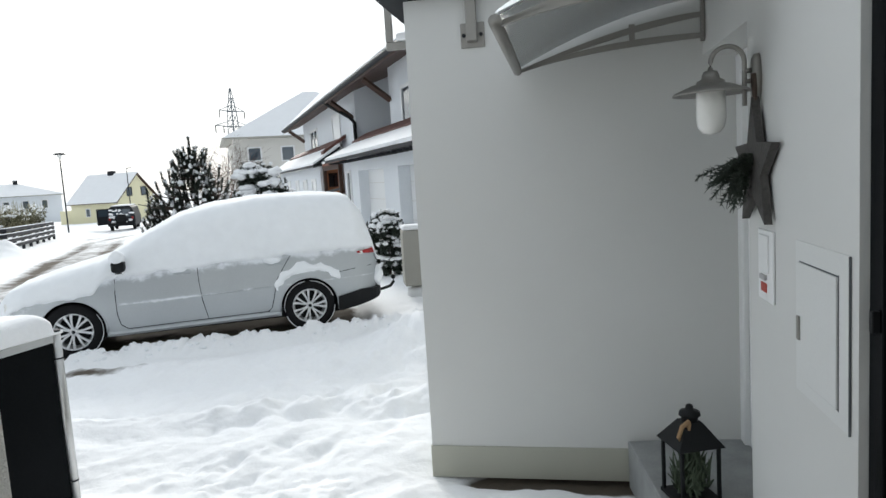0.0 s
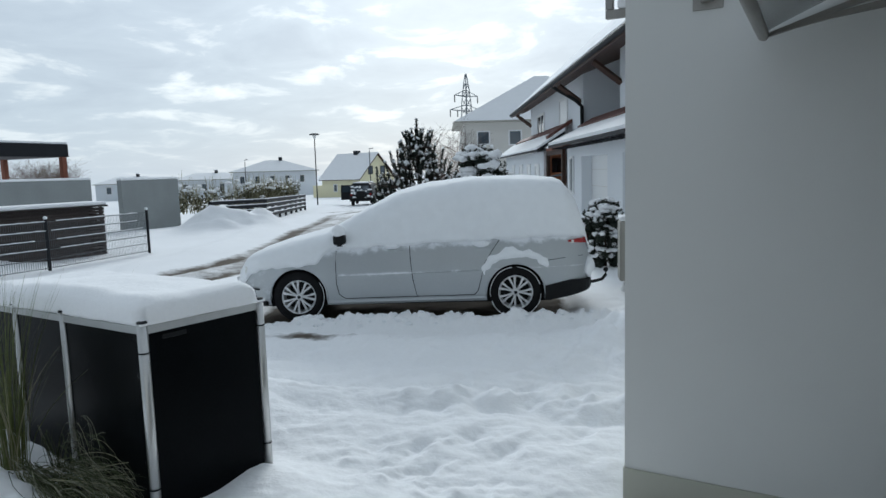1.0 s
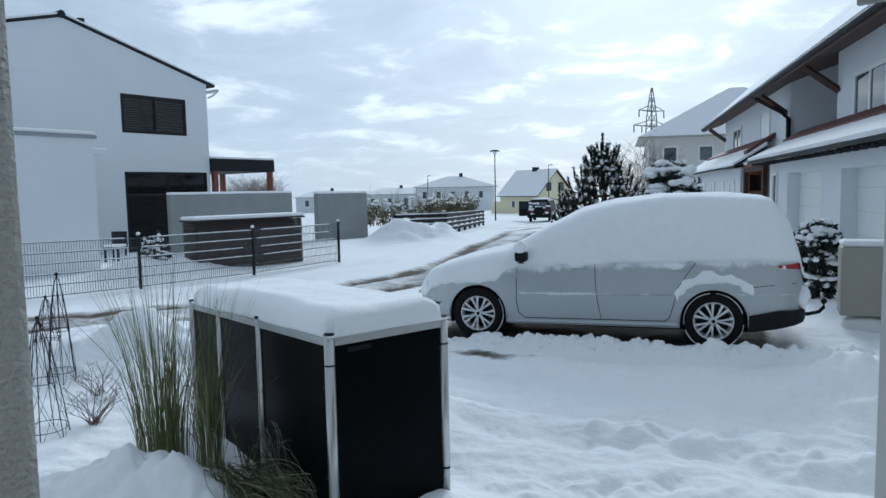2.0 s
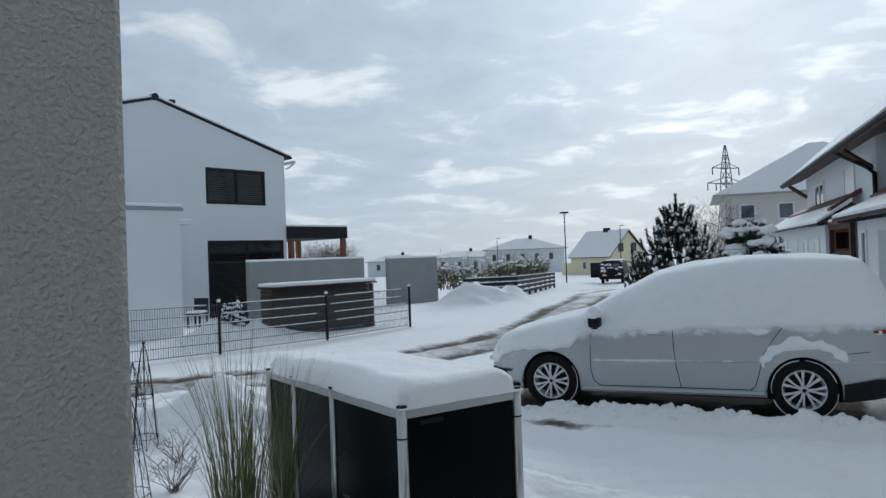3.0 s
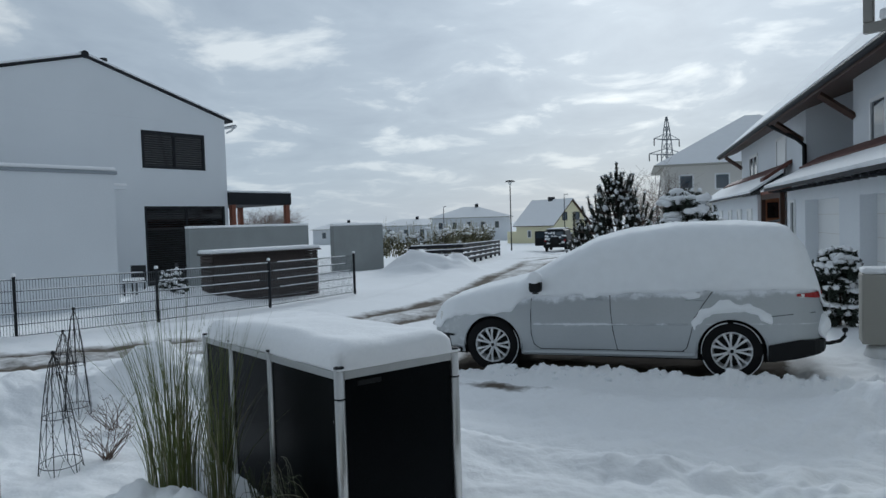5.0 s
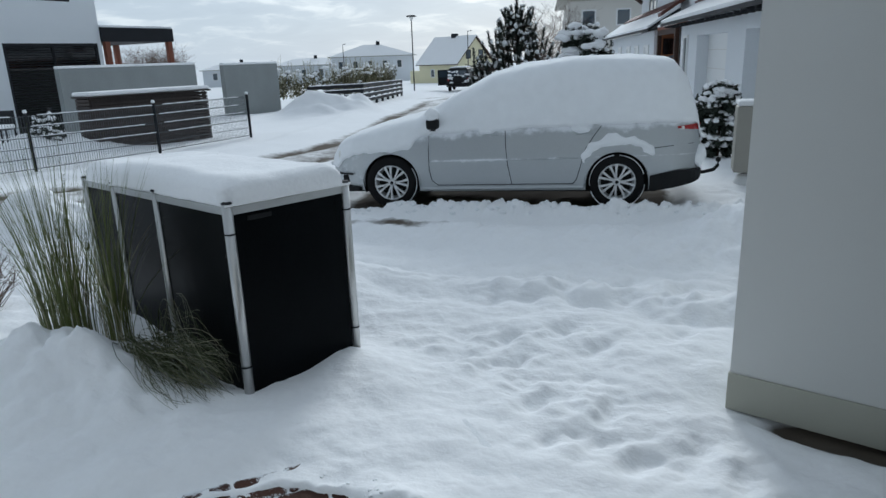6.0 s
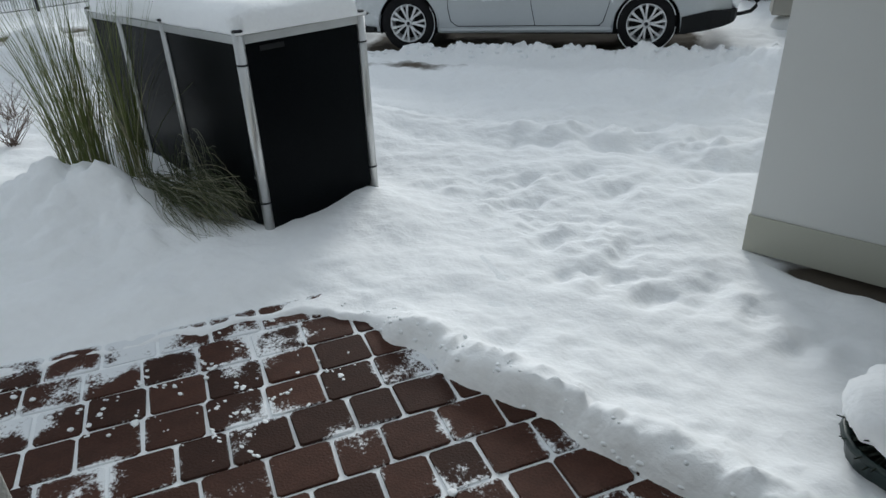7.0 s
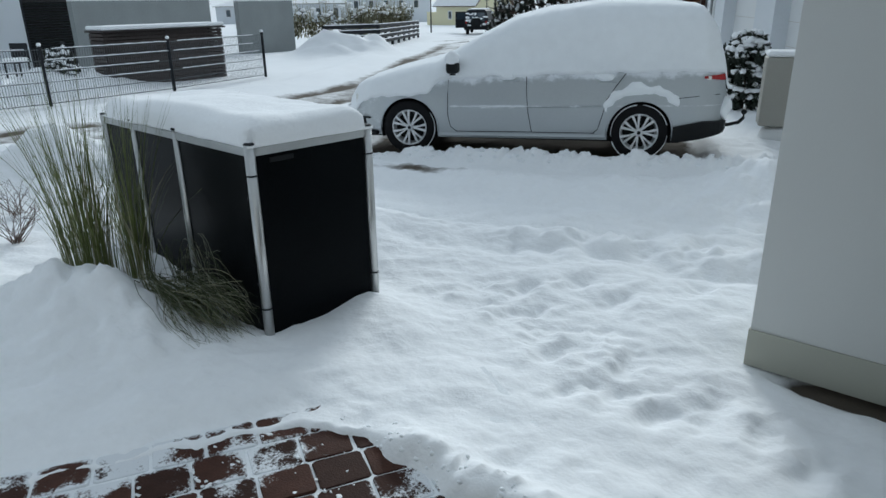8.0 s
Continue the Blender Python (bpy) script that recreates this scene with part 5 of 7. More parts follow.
# ---- modern white house across the street ----
def window_unit(parent, M, w, h, frame_m, fw=0.07, blinds=False, sill=None, mullion=True, name="window", panes=GLASS):
    """A window with its opening's depth; local x along the wall, y out of the wall, z up."""
    win = new(name)
    win.parent = parent
    win.matrix_local = M
    for nm, d in (("frame", (0, -0.06, 0, fw, 0.05, h)), ("frame", (w - fw, -0.06, 0, w, 0.05, h)), ("frame", (fw, -0.06, h - fw, w - fw, 0.05, h)), ("frame", (fw, -0.06, 0, w - fw, 0.05, fw))):
        box_part(nm, d, frame_m, win)
    if mullion:
        box_part("mullion", (w / 2 - fw / 2, -0.05, fw, w / 2 + fw / 2, 0.04, h - fw), frame_m, win)
    box_part("pane", (fw, -0.05, fw, w - fw, 0.012, h - fw), panes, win)
    if blinds:
        n = int((h - 2 * fw) / 0.085)
        for k in range(n):
            z = fw + (k + 0.5) * (h - 2 * fw) / n
            bm = bmesh.new()
            bm_box(bm, fw, -0.025, -0.004, w - fw, 0.025, 0.004, m=pose(0, 0.045, z, 28))
            part("blind_slat", bm, DARK, win)
    if sill:
        box_part("sill", (-0.05, 0.0, -0.05, w + 0.05, 0.09, -0.005), sill, win)
    return win


def white_house():
    X, zg = -24.4, bz(-24, 14) - 0.15
    h = thing("white_house", pose(X, 0, zg), "white rendered modern house with anthracite blinds", "house")
    up = -zg
    # facade towards the street with its openings, built of pieces round them
    Y0, Y1 = 5.9, 17.05
    w0, w1, wz0, wz1 = 13.42, 16.08, 4.10 + up, 5.53 + up
    g0, g1, gz1 = 13.42, 16.90, 2.66 + up
    for d in ((-9, Y0, 0, 0, g0, 5.95 + up), (-0.35, g0, gz1, 0, Y1, wz0), (-0.35, w0 - 0.0, wz1, 0, Y1, 5.95 + up), (-0.35, w1, wz0, 0, Y1, wz1), (-0.35, g1, 0, 0, Y1, gz1)):
        box_part("wall", d, HOUSE_W, h)
    box_part("wall", (-9, g0, 0, -0.36, Y1, 5.95 + up), HOUSE_W, h)
    bm = bmesh.new()
    ridge = 11.5
    o = [(Y0, 5.952 + up), (Y1, 5.952 + up), (Y1, 6.235 + up), (ridge, 7.885 + up), (Y0, 6.235 + up)]
    f = [bm.verts.new((0, y, z)) for y, z in o]
    b = [bm.verts.new((-9, y, z)) for y, z in o]
    bm.faces.new(f)
    bm.faces.new(b[::-1])
    for i in range(5):
        bm.faces.new((f[i], f[(i + 1) % 5], b[(i + 1) % 5], b[i]))
    part("gable", bm, HOUSE_W, h)
    for ya, za, yb, zb in ((17.42, 6.12, ridge, 7.86), (5.5, 6.12, ridge, 7.86)):
        bm = bmesh.new()
        q = [bm.verts.new((x, y, z + up + dz)) for x in (0.07, -9.2) for y, z, dz in ((ya, za, 0.04), (yb, zb, 0.04), (yb, zb, 0.12), (ya, za, 0.12))]
        bm.faces.new(q[:4])
        bm.faces.new(q[4:][::-1])
        for i in range(4):
            bm.faces.new((q[i], q[(i + 1) % 4], q[4 + (i + 1) % 4], q[4 + i]))
        roof = part("roof", bm, DARK, h, "dark roof edge")
        bm = bmesh.new()
        q = [bm.verts.new((x, y, z + up + dz)) for x in (0.05, -9.2) for y, z, dz in ((ya, za, 0.125), (yb, zb, 0.125), (yb, zb, 0.20), (ya, za, 0.18))]
        bm.faces.new(q[:4])
        bm.faces.new(q[4:][::-1])
        for i in range(4):
            bm.faces.new((q[i], q[(i + 1) % 4], q[4 + (i + 1) % 4], q[4 + i]))
        part("roof_snow", bm, SNOW, roof)
    bm = bmesh.new()
    bm_tube(bm, [(0.09, ridge, 7.98 + up), (-9.2, ridge, 7.98 + up)], 0.13, 10)
    part("ridge_cap", bm, DARK, h)
    bm = bmesh.new()
    bm_lathe(bm, [(0, 0), (0.10, 0), (0.10, 0.25), (0.14, 0.27), (0.14, 0.40), (0.10, 0.42), (0.10, 0.55), (0.13, 0.56), (0.13, 0.66), (0, 0.68)], 12, pose(-1.2, 12.75, 7.60 + up))
    part("chimney", bm, DARK, h)
    bm = bmesh.new()
    bm_tube(bm, [(0.12, 17.5, 6.02 + up), (-9, 17.5, 6.02 + up)], 0.07, 8)
    bm_tube(bm, [(0.10, 17.5, 5.98 + up), (0.06, 17.3, 5.8 + up), (0.0, 17.12, 5.7 + up)], 0.04, 6)
    part("gutter", bm, mat("white_gutter", (0.6, 0.61, 0.62), 0.4), h)
    W = Matrix.Rotation(radians(-90), 4, "Z")      # x along -y here
    window_unit(h, Matrix.Translation((-0.06, w1, wz0)) @ W, w1 - w0, wz1 - wz0, DARK, 0.11, True, HOUSE_W, panes=GLASS_DK)
    window_unit(h, Matrix.Translation((-0.06, g1, 0.02)) @ W, g1 - g0, gz1 - 0.02, DARK, 0.10, True, None, panes=GLASS_DK)
    # flat-roofed garage in front
    g = thing("flat_garage", pose(-17.05, 0, zg), "white flat roofed garage box with snow on its coping", "garage")
    box_part("wall", (-6.0, 1.5, 0, 0, 8.72, 3.18 + up), HOUSE_W, g)
    box_part("coping", (-6.03, 1.45, 3.182 + up, 0.05, 8.79, 3.26 + up), mat("grey_coping", (0.30, 0.33, 0.36), 0.5), g)
    box_part("snow_cap", (-6.0, 1.5, 3.264 + up, 0.03, 8.77, 3.36 + up), SNOW, g, bevel=0.03)
    e = thing("entrance_block", pose(-23.9, 0, zg), "small white porch block with flat snow covered roof", "porch")
    box_part("wall", (-0.5, 10.0, 0, 1.2, 11.35, 3.16 + up), HOUSE_W, e)
    box_part("roof", (-0.5, 9.9, 3.162 + up, 1.4, 11.85, 3.28 + up), HOUSE_W, e)
    box_part("snow_cap", (-0.5, 9.9, 3.282 + up, 1.38, 11.85, 3.36 + up), SNOW, e, bevel=0.03)
    box_part("post_box", (1.2, 11.05, 1.45 + up, 1.32, 11.33, 1.80 + up), DARK, e)
    # carport
    c = thing("carport", pose(-24.4, 17.07, zg), "dark flat carport on red brown posts", "carport")
    box_part("fascia", (-4.0, 0.0, 2.72 + up, 0.10, 3.25, 3.24 + up), DARK, c)
    box_part("snow_cap", (-4.0, 0.0, 3.245 + up, 0.08, 3.23, 3.32 + up), SNOW, c)
    for x, y in ((-0.1, 2.95), (-3.6, 2.95), (-3.6, 0.5), (-0.1, 0.10)):
        box_part("post", (x, y, 0, x + 0.2, y + 0.2, 2.719 + up), WOODRED, c)
    ch = thing("garden_chair", pose(-20.5, 10.9, bz(-20.5, 10.9) - 0.02, 0, 0, 30), "grey garden chair with snow on the seat", "chair", "garden chairs")
    box_part("seat", (-0.25, -0.25, 0.40, 0.25, 0.25, 0.45), DARK, ch)
    box_part("backrest", (-0.25, 0.22, 0.46, 0.25, 0.26, 0.92), DARK, ch)
    box_part("seat_snow", (-0.25, -0.25, 0.452, 0.25, 0.20, 0.54), SNOW, ch, bevel=0.03)
    for sx in (-0.23, 0.19):
        for sy in (-0.23, 0.19):
            box_part("leg", (sx, sy, 0, sx + 0.04, sy + 0.04, 0.40), DARK, ch)
    copy_thing(ch, pose(-20.2, 11.9, bz(-20.2, 11.9) - 0.02, 0, 0, -20))


white_house()


# ---- row of houses along the street, local x away from the street, local y along it ----
def row_houses():
    zg = -0.30
    M = pose(0, 0, zg, 0, 0, 22)
    up = -zg

    def roof_slab(parent, v0, z0, v1, z1, u0, u1, material=DARK, th=0.10, snow=0.14, name="roof", inset=0.04):
        bm = bmesh.new()
        q = [bm.verts.new((v, u, z + up + dz)) for u in (u0, u1) for v, z, dz in ((v0, z0, -th), (v1, z1, -th), (v1, z1, 0), (v0, z0, 0))]
        bm.faces.new(q[:4])
        bm.faces.new(q[4:][::-1])
        for i in range(4):
            bm.faces.new((q[i], q[(i + 1) % 4], q[4 + (i + 1) % 4], q[4 + i]))
        r = part(name, bm, material, parent)
        if snow:
            bm = bmesh.new()
            n = 24
            rows = []
            for k in range(n + 1):
                u = u0 + inset + (u1 - u0 - 2 * inset) * k / n
                e = 0.03 * float(vnoise(u, v0, 0.9, 151))
                rows.append([bm.verts.new(p) for p in ((v0 + 0.02 + e, u, z0 + up + 0.004), (v0 - 0.02 + e, u, z0 + up + snow * 0.6), (v0 + 0.10 + e, u, z0 + up + snow), (v1, u, z1 + up + snow), (v1, u, z1 + up + 0.004))])
            for a, b in zip(rows, rows[1:]):
                for j in range(4):
                    bm.faces.new((a[j], a[j + 1], b[j + 1], b[j]))
            bm.faces.new(rows[0])
            bm.faces.new(rows[-1][::-1])
            part("roof_snow", bm, SNOW, r)
        return r
    W = Matrix.Rotation(radians(-90), 4, "Z") @ Matrix.Rotation(radians(180), 4, "Z")   # x along +y, out of the wall towards -x
    # long house body with its deep eaves
    h = thing("terraced_house", M, "white terraced house with snowy roof, dark eaves and timber struts", "house", "terraced houses")
    for d in ((5.75, 7.0, 0, 9.6, 20.55, 5.78 + up), (8.4, 20.55, 0, 9.6, 25.8, 7.9 + up)):
        box_part("wall", d, HOUSE_W, h)
    roof_slab(h, 4.75, 5.0, 9.6, 9.2, 6.0, 25.78, WOODBR)
    # boxed eaves, deep over the recess
    roof_slab(h, 4.80, 4.86, 5.745, 5.20, 6.0, 20.54, WOODBR, th=0.04, snow=0, name="soffit")
    roof_slab(h, 4.80, 4.86, 8.39, 6.15, 20.545, 25.78, WOODBR, th=0.04, snow=0, name="soffit")
    box_part("fascia", (4.76, 6.0, 4.80 + up, 4.795, 25.78, 4.995 + up), WOODBR, h)
    bm = bmesh.new()
    bm_tube(bm, [(4.72, 6.0, 4.94 + up), (4.72, 25.8, 4.94 + up)], 0.085, 8)
    part("gutter", bm, DARK, h)
    window_unit(h, Matrix.Translation((5.745, 16.9, 3.05 + up)) @ W, 2.2, 1.35, WHITEPL, 0.10, False, WHITEPL)
    for u in (20.4, 13.0):
        bm = bmesh.new()
        bm_tube(bm, [(5.75, u, 4.15 + up), (4.9, u, 4.80 + up)], 0.10, 4)
        part("strut", bm, WOODBR, h)
    h2 = thing("terraced_house", M, "white terraced house with shuttered upper window and black downpipe", "house", "terraced houses")
    box_part("wall", (5.75, 25.8, 0, 9.6, 40.6, 5.78 + up), HOUSE_W, h2)
    roof_slab(h2, 4.75, 5.0, 9.6, 9.2, 25.82, 42.2, WOODBR)
    roof_slab(h2, 4.80, 4.86, 5.745, 5.20, 25.82, 42.2, WOODBR, th=0.04, snow=0, name="soffit")
    box_part("fascia", (4.76, 25.82, 4.80 + up, 4.795, 42.2, 4.995 + up), WOODBR, h2)
    bm = bmesh.new()
    bm_tube(bm, [(4.72, 25.8, 4.94 + up), (4.72, 42.2, 4.94 + up)], 0.085, 8)
    part("gutter", bm, DARK, h2)
    for u in (26.2, 40.4):
        bm = bmesh.new()
        bm_tube(bm, [(5.75, u, 4.15 + up), (4.9, u, 4.80 + up)], 0.10, 4)
        part("strut", bm, WOODBR, h2)
    bm = bmesh.new()
    bm_tube(bm, [(4.75, 26.9, 4.88 + up), (4.85, 26.7, 4.75 + up), (5.5, 25.95, 4.2 + up), (5.68, 25.72, 3.95 + up), (5.68, 25.70, 2.9 + up)], 0.07, 8)
    part("downpipe", bm, BLACKPL, h2, smooth=True)
    window_unit(h2, Matrix.Translation((5.745, 35.3, 3.05 + up)) @ W, 2.4, 1.5, WHITEPL, 0.12, False, WHITEPL)
    sh = window_unit(h2, Matrix.Translation((5.745, 28.9, 2.95 + up)) @ W, 1.9, 1.75, WHITEPL, 0.10, False, WHITEPL, mullion=False, panes=WHITEPL)
    # garages with lean-to roofs
    g = thing("garage_row", M, "white garage wing with recessed doors under a snowy lean-to roof", "garage")
    segs = [(6.0, 9.0), (12.0, 12.75), (15.75, 17.2), (20.4, 22.65)]
    for u0, u1 in segs:
        box_part("wall", (4.55, u0, 0, 5.0, u1, 2.42 + up), HOUSE_W, g)
    for u0, u1 in ((9.0, 12.0), (12.75, 15.75), (17.2, 20.4)):
        box_part("wall", (4.553, u0, 2.02 + up, 5.0, u1, 2.42 + up), HOUSE_W, g)
        d = box_part("garage_door", (4.86, u0, 0.02, 4.92, u1, 2.02 + up), WHITEPL, g)
        for k in range(1, 5):
            box_part("groove", (4.856, u0 + 0.02, k * 0.48, 4.862, u1 - 0.02, k * 0.48 + 0.012), HOUSE_B, d)
    box_part("wall", (5.0, 6.0, 0, 8.4, 22.64, 2.40 + up), HOUSE_W, g)
    roof_slab(g, 4.08, 2.46, 6.3, 3.42, 5.0, 23.7, DARK, th=0.09, snow=0.15)
    roof_slab(g, 5.20, 3.13, 5.745, 3.42, 6.1, 24.2, TILE, th=0.06, snow=0, name="tile_course")
    for k in range(37):
        u = 5.2 + k * 0.5
        box_part("rafter_end", (4.14, u, 2.32 + up, 4.55, u + 0.09, 2.37 + up), DARK, g)
    window_unit(g, Matrix.Translation((4.545, 21.5, 0.9 + up)) @ W, 0.55, 1.15, WHITEPL, 0.07, False, WHITEPL, mullion=False)
    g2 = thing("garage_row", M, "white garage wing with small windows under a snowy lean-to roof", "garage")
    box_part("wall", (4.75, 29.2, 0, 5.745, 46.0, 2.42 + up), HOUSE_W, g2)
    roof_slab(g2, 4.25, 2.46, 5.40, 3.16, 27.6, 46.8, DARK, th=0.09, snow=0.15)
    roof_slab(g2, 5.30, 3.32, 5.74, 3.60, 28.6, 45.0, TILE, th=0.14, snow=0, name="tile_course")
    roof_slab(g2, 4.75, 3.02, 5.74, 3.66, 27.9, 28.55, TILE, th=0.14, snow=0, name="verge_tiles")
    for u in (30.4, 33.4, 36.6, 40.5):
        window_unit(g2, Matrix.Translation((4.745, u, 0.8 + up)) @ W, 1.3, 1.1, WHITEPL, 0.10, False, None, mullion=False, panes=WHITEPL)
    p = thing("timber_porch", M, "brown timber porch with red tiled roof edge", "porch")
    roof_slab(p, 4.6, 2.46, 5.74, 3.0, 23.75, 27.55, WOODRED, th=0.10, snow=0.12, inset=0.05)
    for v, u in ((4.75, 24.8), (4.75, 28.3)):
        box_part("post", (v, u, 0, v + 0.14, u + 0.14, 2.50 + up), WOODBR, p)
    box_part("beam", (4.75, 24.95, 2.2 + up, 4.87, 28.3, 2.42 + up), WOODBR, p)
    box_part("panelling", (5.66, 23.8, 0, 5.74, 28.4, 2.44 + up), WOODRED, p, "red brown boarded porch wall")
    box_part("door", (5.60, 25.9, 0, 5.655, 26.9, 2.0 + up), WOODBR, p)
    box_part("panelling", (4.95, 28.95, 0, 5.60, 29.17, 2.44 + up), mat("larch_boards", (0.34, 0.13, 0.055), 0.6, var=0.25, scale=4, fine=50), p, "orange brown boarded side wall")
    box_part("window", (5.05, 28.92, 1.5 + up, 5.45, 28.948, 2.1 + up), GLASS_DK, p)
    bm = bmesh.new()
    bm_tube(bm, [(4.80, 28.5, 0.2), (4.80, 28.5, 2.4 + up)], 0.05, 8)
    bm_tube(bm, [(4.80, 28.45, 1.3 + up), (4.80, 25.0, 1.45 + up)], 0.05, 6)
    part("brace", bm, DARK, p)
    v = thing("roof_vent", M @ pose(6.6, 19.3, 6.70 + up), "small dark vent pipe on the roof", "vent")
    bm = bmesh.new()
    bm_lathe(bm, [(0, 0), (0.06, 0), (0.06, 0.32), (0.11, 0.33), (0.11, 0.42), (0, 0.46)], 10)
    part("pipe", bm, DARK, v)


row_houses()


def hip_house(name, M, wx, wy, wall_h, roof_h, wall_m, label, over=0.5, ridge=0.35, wins=(), chimney=True):
    """Two-storey house with a hipped snow roof; wins: (side, along, up, width, height)."""
    h = thing(name, M, label, "house", "far houses")
    box_part("wall", (0, 0, 0, wx, wy, wall_h), wall_m, h)
    for dz, m, nm, o in ((0.0, GREYBOX, "eave_board", over), (0.13, SNOW, "roof", over - 0.06)):
        bm = bmesh.new()
        lo = [bm.verts.new(p) for p in ((-o, -o, wall_h + dz), (wx + o, -o, wall_h + dz), (wx + o, wy + o, wall_h + dz), (-o, wy + o, wall_h + dz))]
        if nm == "eave_board":
            hi = [bm.verts.new(v.co + Vector((0, 0, 0.12))) for v in lo]
            bm.faces.new(hi)
            for i in range(4):
                bm.faces.new((lo[i], lo[(i + 1) % 4], hi[(i + 1) % 4], hi[i]))
        else:
            if wx > wy:
                r = [bm.verts.new((wx * ridge, wy / 2, wall_h + roof_h)), bm.verts.new((wx * (1 - ridge), wy / 2, wall_h + roof_h))]
                bm.faces.new((lo[0], lo[1], r[1], r[0]))
                bm.faces.new((lo[1], lo[2], r[1]))
                bm.faces.new((lo[2], lo[3], r[0], r[1]))
                bm.faces.new((lo[3], lo[0], r[0]))
            else:
                r = [bm.verts.new((wx / 2, wy * ridge, wall_h + roof_h)), bm.verts.new((wx / 2, wy * (1 - ridge), wall_h + roof_h))]
                bm.faces.new((lo[0], lo[1], r[0]))
                bm.faces.new((lo[1], lo[2], r[1], r[0]))
                bm.faces.new((lo[2], lo[3], r[1]))
                bm.faces.new((lo[3], lo[0], r[0], r[1]))
        bm.faces.new(lo[::-1])
        part(nm, bm, m, h)
    if chimney:
        k = box_part("chimney", (wx * 0.56, wy / 2 - 0.35, wall_h + roof_h - 0.7, wx * 0.56 + 0.7, wy / 2 + 0.35, wall_h + roof_h + 0.55), DARK, h)
        box_part("chimney_snow", (wx * 0.56 - 0.03, wy / 2 - 0.38, wall_h + roof_h + 0.553, wx * 0.56 + 0.73, wy / 2 + 0.38, wall_h + roof_h + 0.68), SNOW, k)
    for side, s, z, w, hh in wins:
        if side == "y":
            Mw = Matrix.Translation((s + w, -0.005, z)) @ Matrix.Rotation(math.pi, 4, "Z")
        else:
            Mw = Matrix.Translation((-0.005, s, z)) @ Matrix.Rotation(radians(90), 4, "Z")
        win = window_unit(h, Mw, w, hh, WHITEPL, 0.12, False, None, mullion=w > 1.3)
    return h


def far_houses():
    def at(az, d, turn, dz=0.0):
        x, y = -math.sin(radians(az)) * d + 0.1, math.cos(radians(az)) * d + 0.28
        return pose(x, y, bz(x, y) + dz, 0, 0, turn)
    hip_house("hipped_house", at(19.85, 60, 22, -0.2), 15.2, 11, 6.9, 4.6, HOUSE_B, "cream two storey house with a hipped snow roof",
              over=0.9, ridge=0.46, chimney=False, wins=(("y", 1.1, 4.95, 1.2, 1.25), ("y", 3.9, 4.85, 1.2, 1.35), ("y", 1.1, 1.3, 1.2, 1.4), ("y", 3.9, 1.3, 1.2, 1.4)))
    hip_house("far_house", at(39.0, 135, 36, -0.2), 15.5, 10, 4.9, 2.3, HOUSE_W, "far white house with low hipped snow roof", over=0.7, ridge=0.4,
              wins=[("y", 1.2 + k * 2.8, 2.7, 1.0, 1.5) for k in range(5)])
    hip_house("far_house", at(43.6, 150, 40, -0.2), 15, 10, 3.9, 1.5, HOUSE_W, "far white bungalow with snow covered roof", over=0.6, ridge=0.3,
              wins=[("y", 2 + k * 3.6, 1.6, 1.1, 1.6) for k in range(3)])
    hip_house("far_house", at(49.0, 160, 44, -0.2), 14, 10, 3.7, 1.6, HOUSE_W, "far white bungalow with snow covered roof", over=0.6, ridge=0.3,
              wins=[("y", 2 + k * 3.6, 1.6, 1.1, 1.6) for k in range(3)])
    sh = thing("garden_shed", at(46.2, 75, 40), "pale blue grey garden shed with snowy roof", "shed")
    box_part("wall", (0, 0, 0, 3.6, 3.0, 2.35), mat("blue_grey_paint", (0.36, 0.42, 0.50), 0.8), sh)
    box_part("roof_snow", (-0.15, -0.15, 2.354, 3.75, 3.15, 2.5), SNOW, sh, bevel=0.04)
    # yellow gabled house: ridge along local x, gable towards the street side
    M = at(31.9, 98, -17, -0.25)
    h = thing("yellow_house", M, "pale yellow house with steep snow covered gable roof", "house", "far houses")
    L, D, H, R = 7.7, 6.8, 2.75, 3.6
    box_part("wall", (0, 0, 0, L, D, H), HOUSE_Y, h)
    bm = bmesh.new()
    f = [bm.verts.new((L, y, z)) for y, z in ((0, H), (D, H), (D / 2, H + R - 0.25))]
    b = [bm.verts.new((0, y, z)) for y, z in ((0, H), (D, H), (D / 2, H + R - 0.25))]
    bm.faces.new(f)
    bm.faces.new(b[::-1])
    for i in range(3):
        bm.faces.new((f[i], f[(i + 1) % 3], b[(i + 1) % 3], b[i]))
    part("gable", bm, HOUSE_Y, h)
    for ya, yb in ((-0.35, D / 2), (D + 0.35, D / 2)):
        for dz, m, nm, x0, x1 in ((0, WOODBR, "roof_edge", -0.35, L + 0.35), (0.10, SNOW, "roof", -0.33, L + 0.30)):
            bm = bmesh.new()
            q = [bm.verts.new((x, y, z + e + dz)) for x in (x0, x1) for y, z, e in ((ya, H - 0.15, 0), (yb, H + R - 0.2, 0), (yb, H + R - 0.2, 0.095 if nm == "roof_edge" else 0.14), (ya, H - 0.15, 0.095 if nm == "roof_edge" else 0.14))]
            bm.faces.new(q[:4])
            bm.faces.new(q[4:][::-1])
            for i in range(4):
                bm.faces.new((q[i], q[(i + 1) % 4], q[4 + (i + 1) % 4], q[4 + i]))
            part(nm, bm, m, h)
    for y in (2.5, 4.9):
        window_unit(h, Matrix.Translation((L + 0.005, y, 3.35)) @ Matrix.Rotation(radians(-90), 4, "Z"), 0.9, 1.15, DARK, 0.10, False, None, mullion=False)
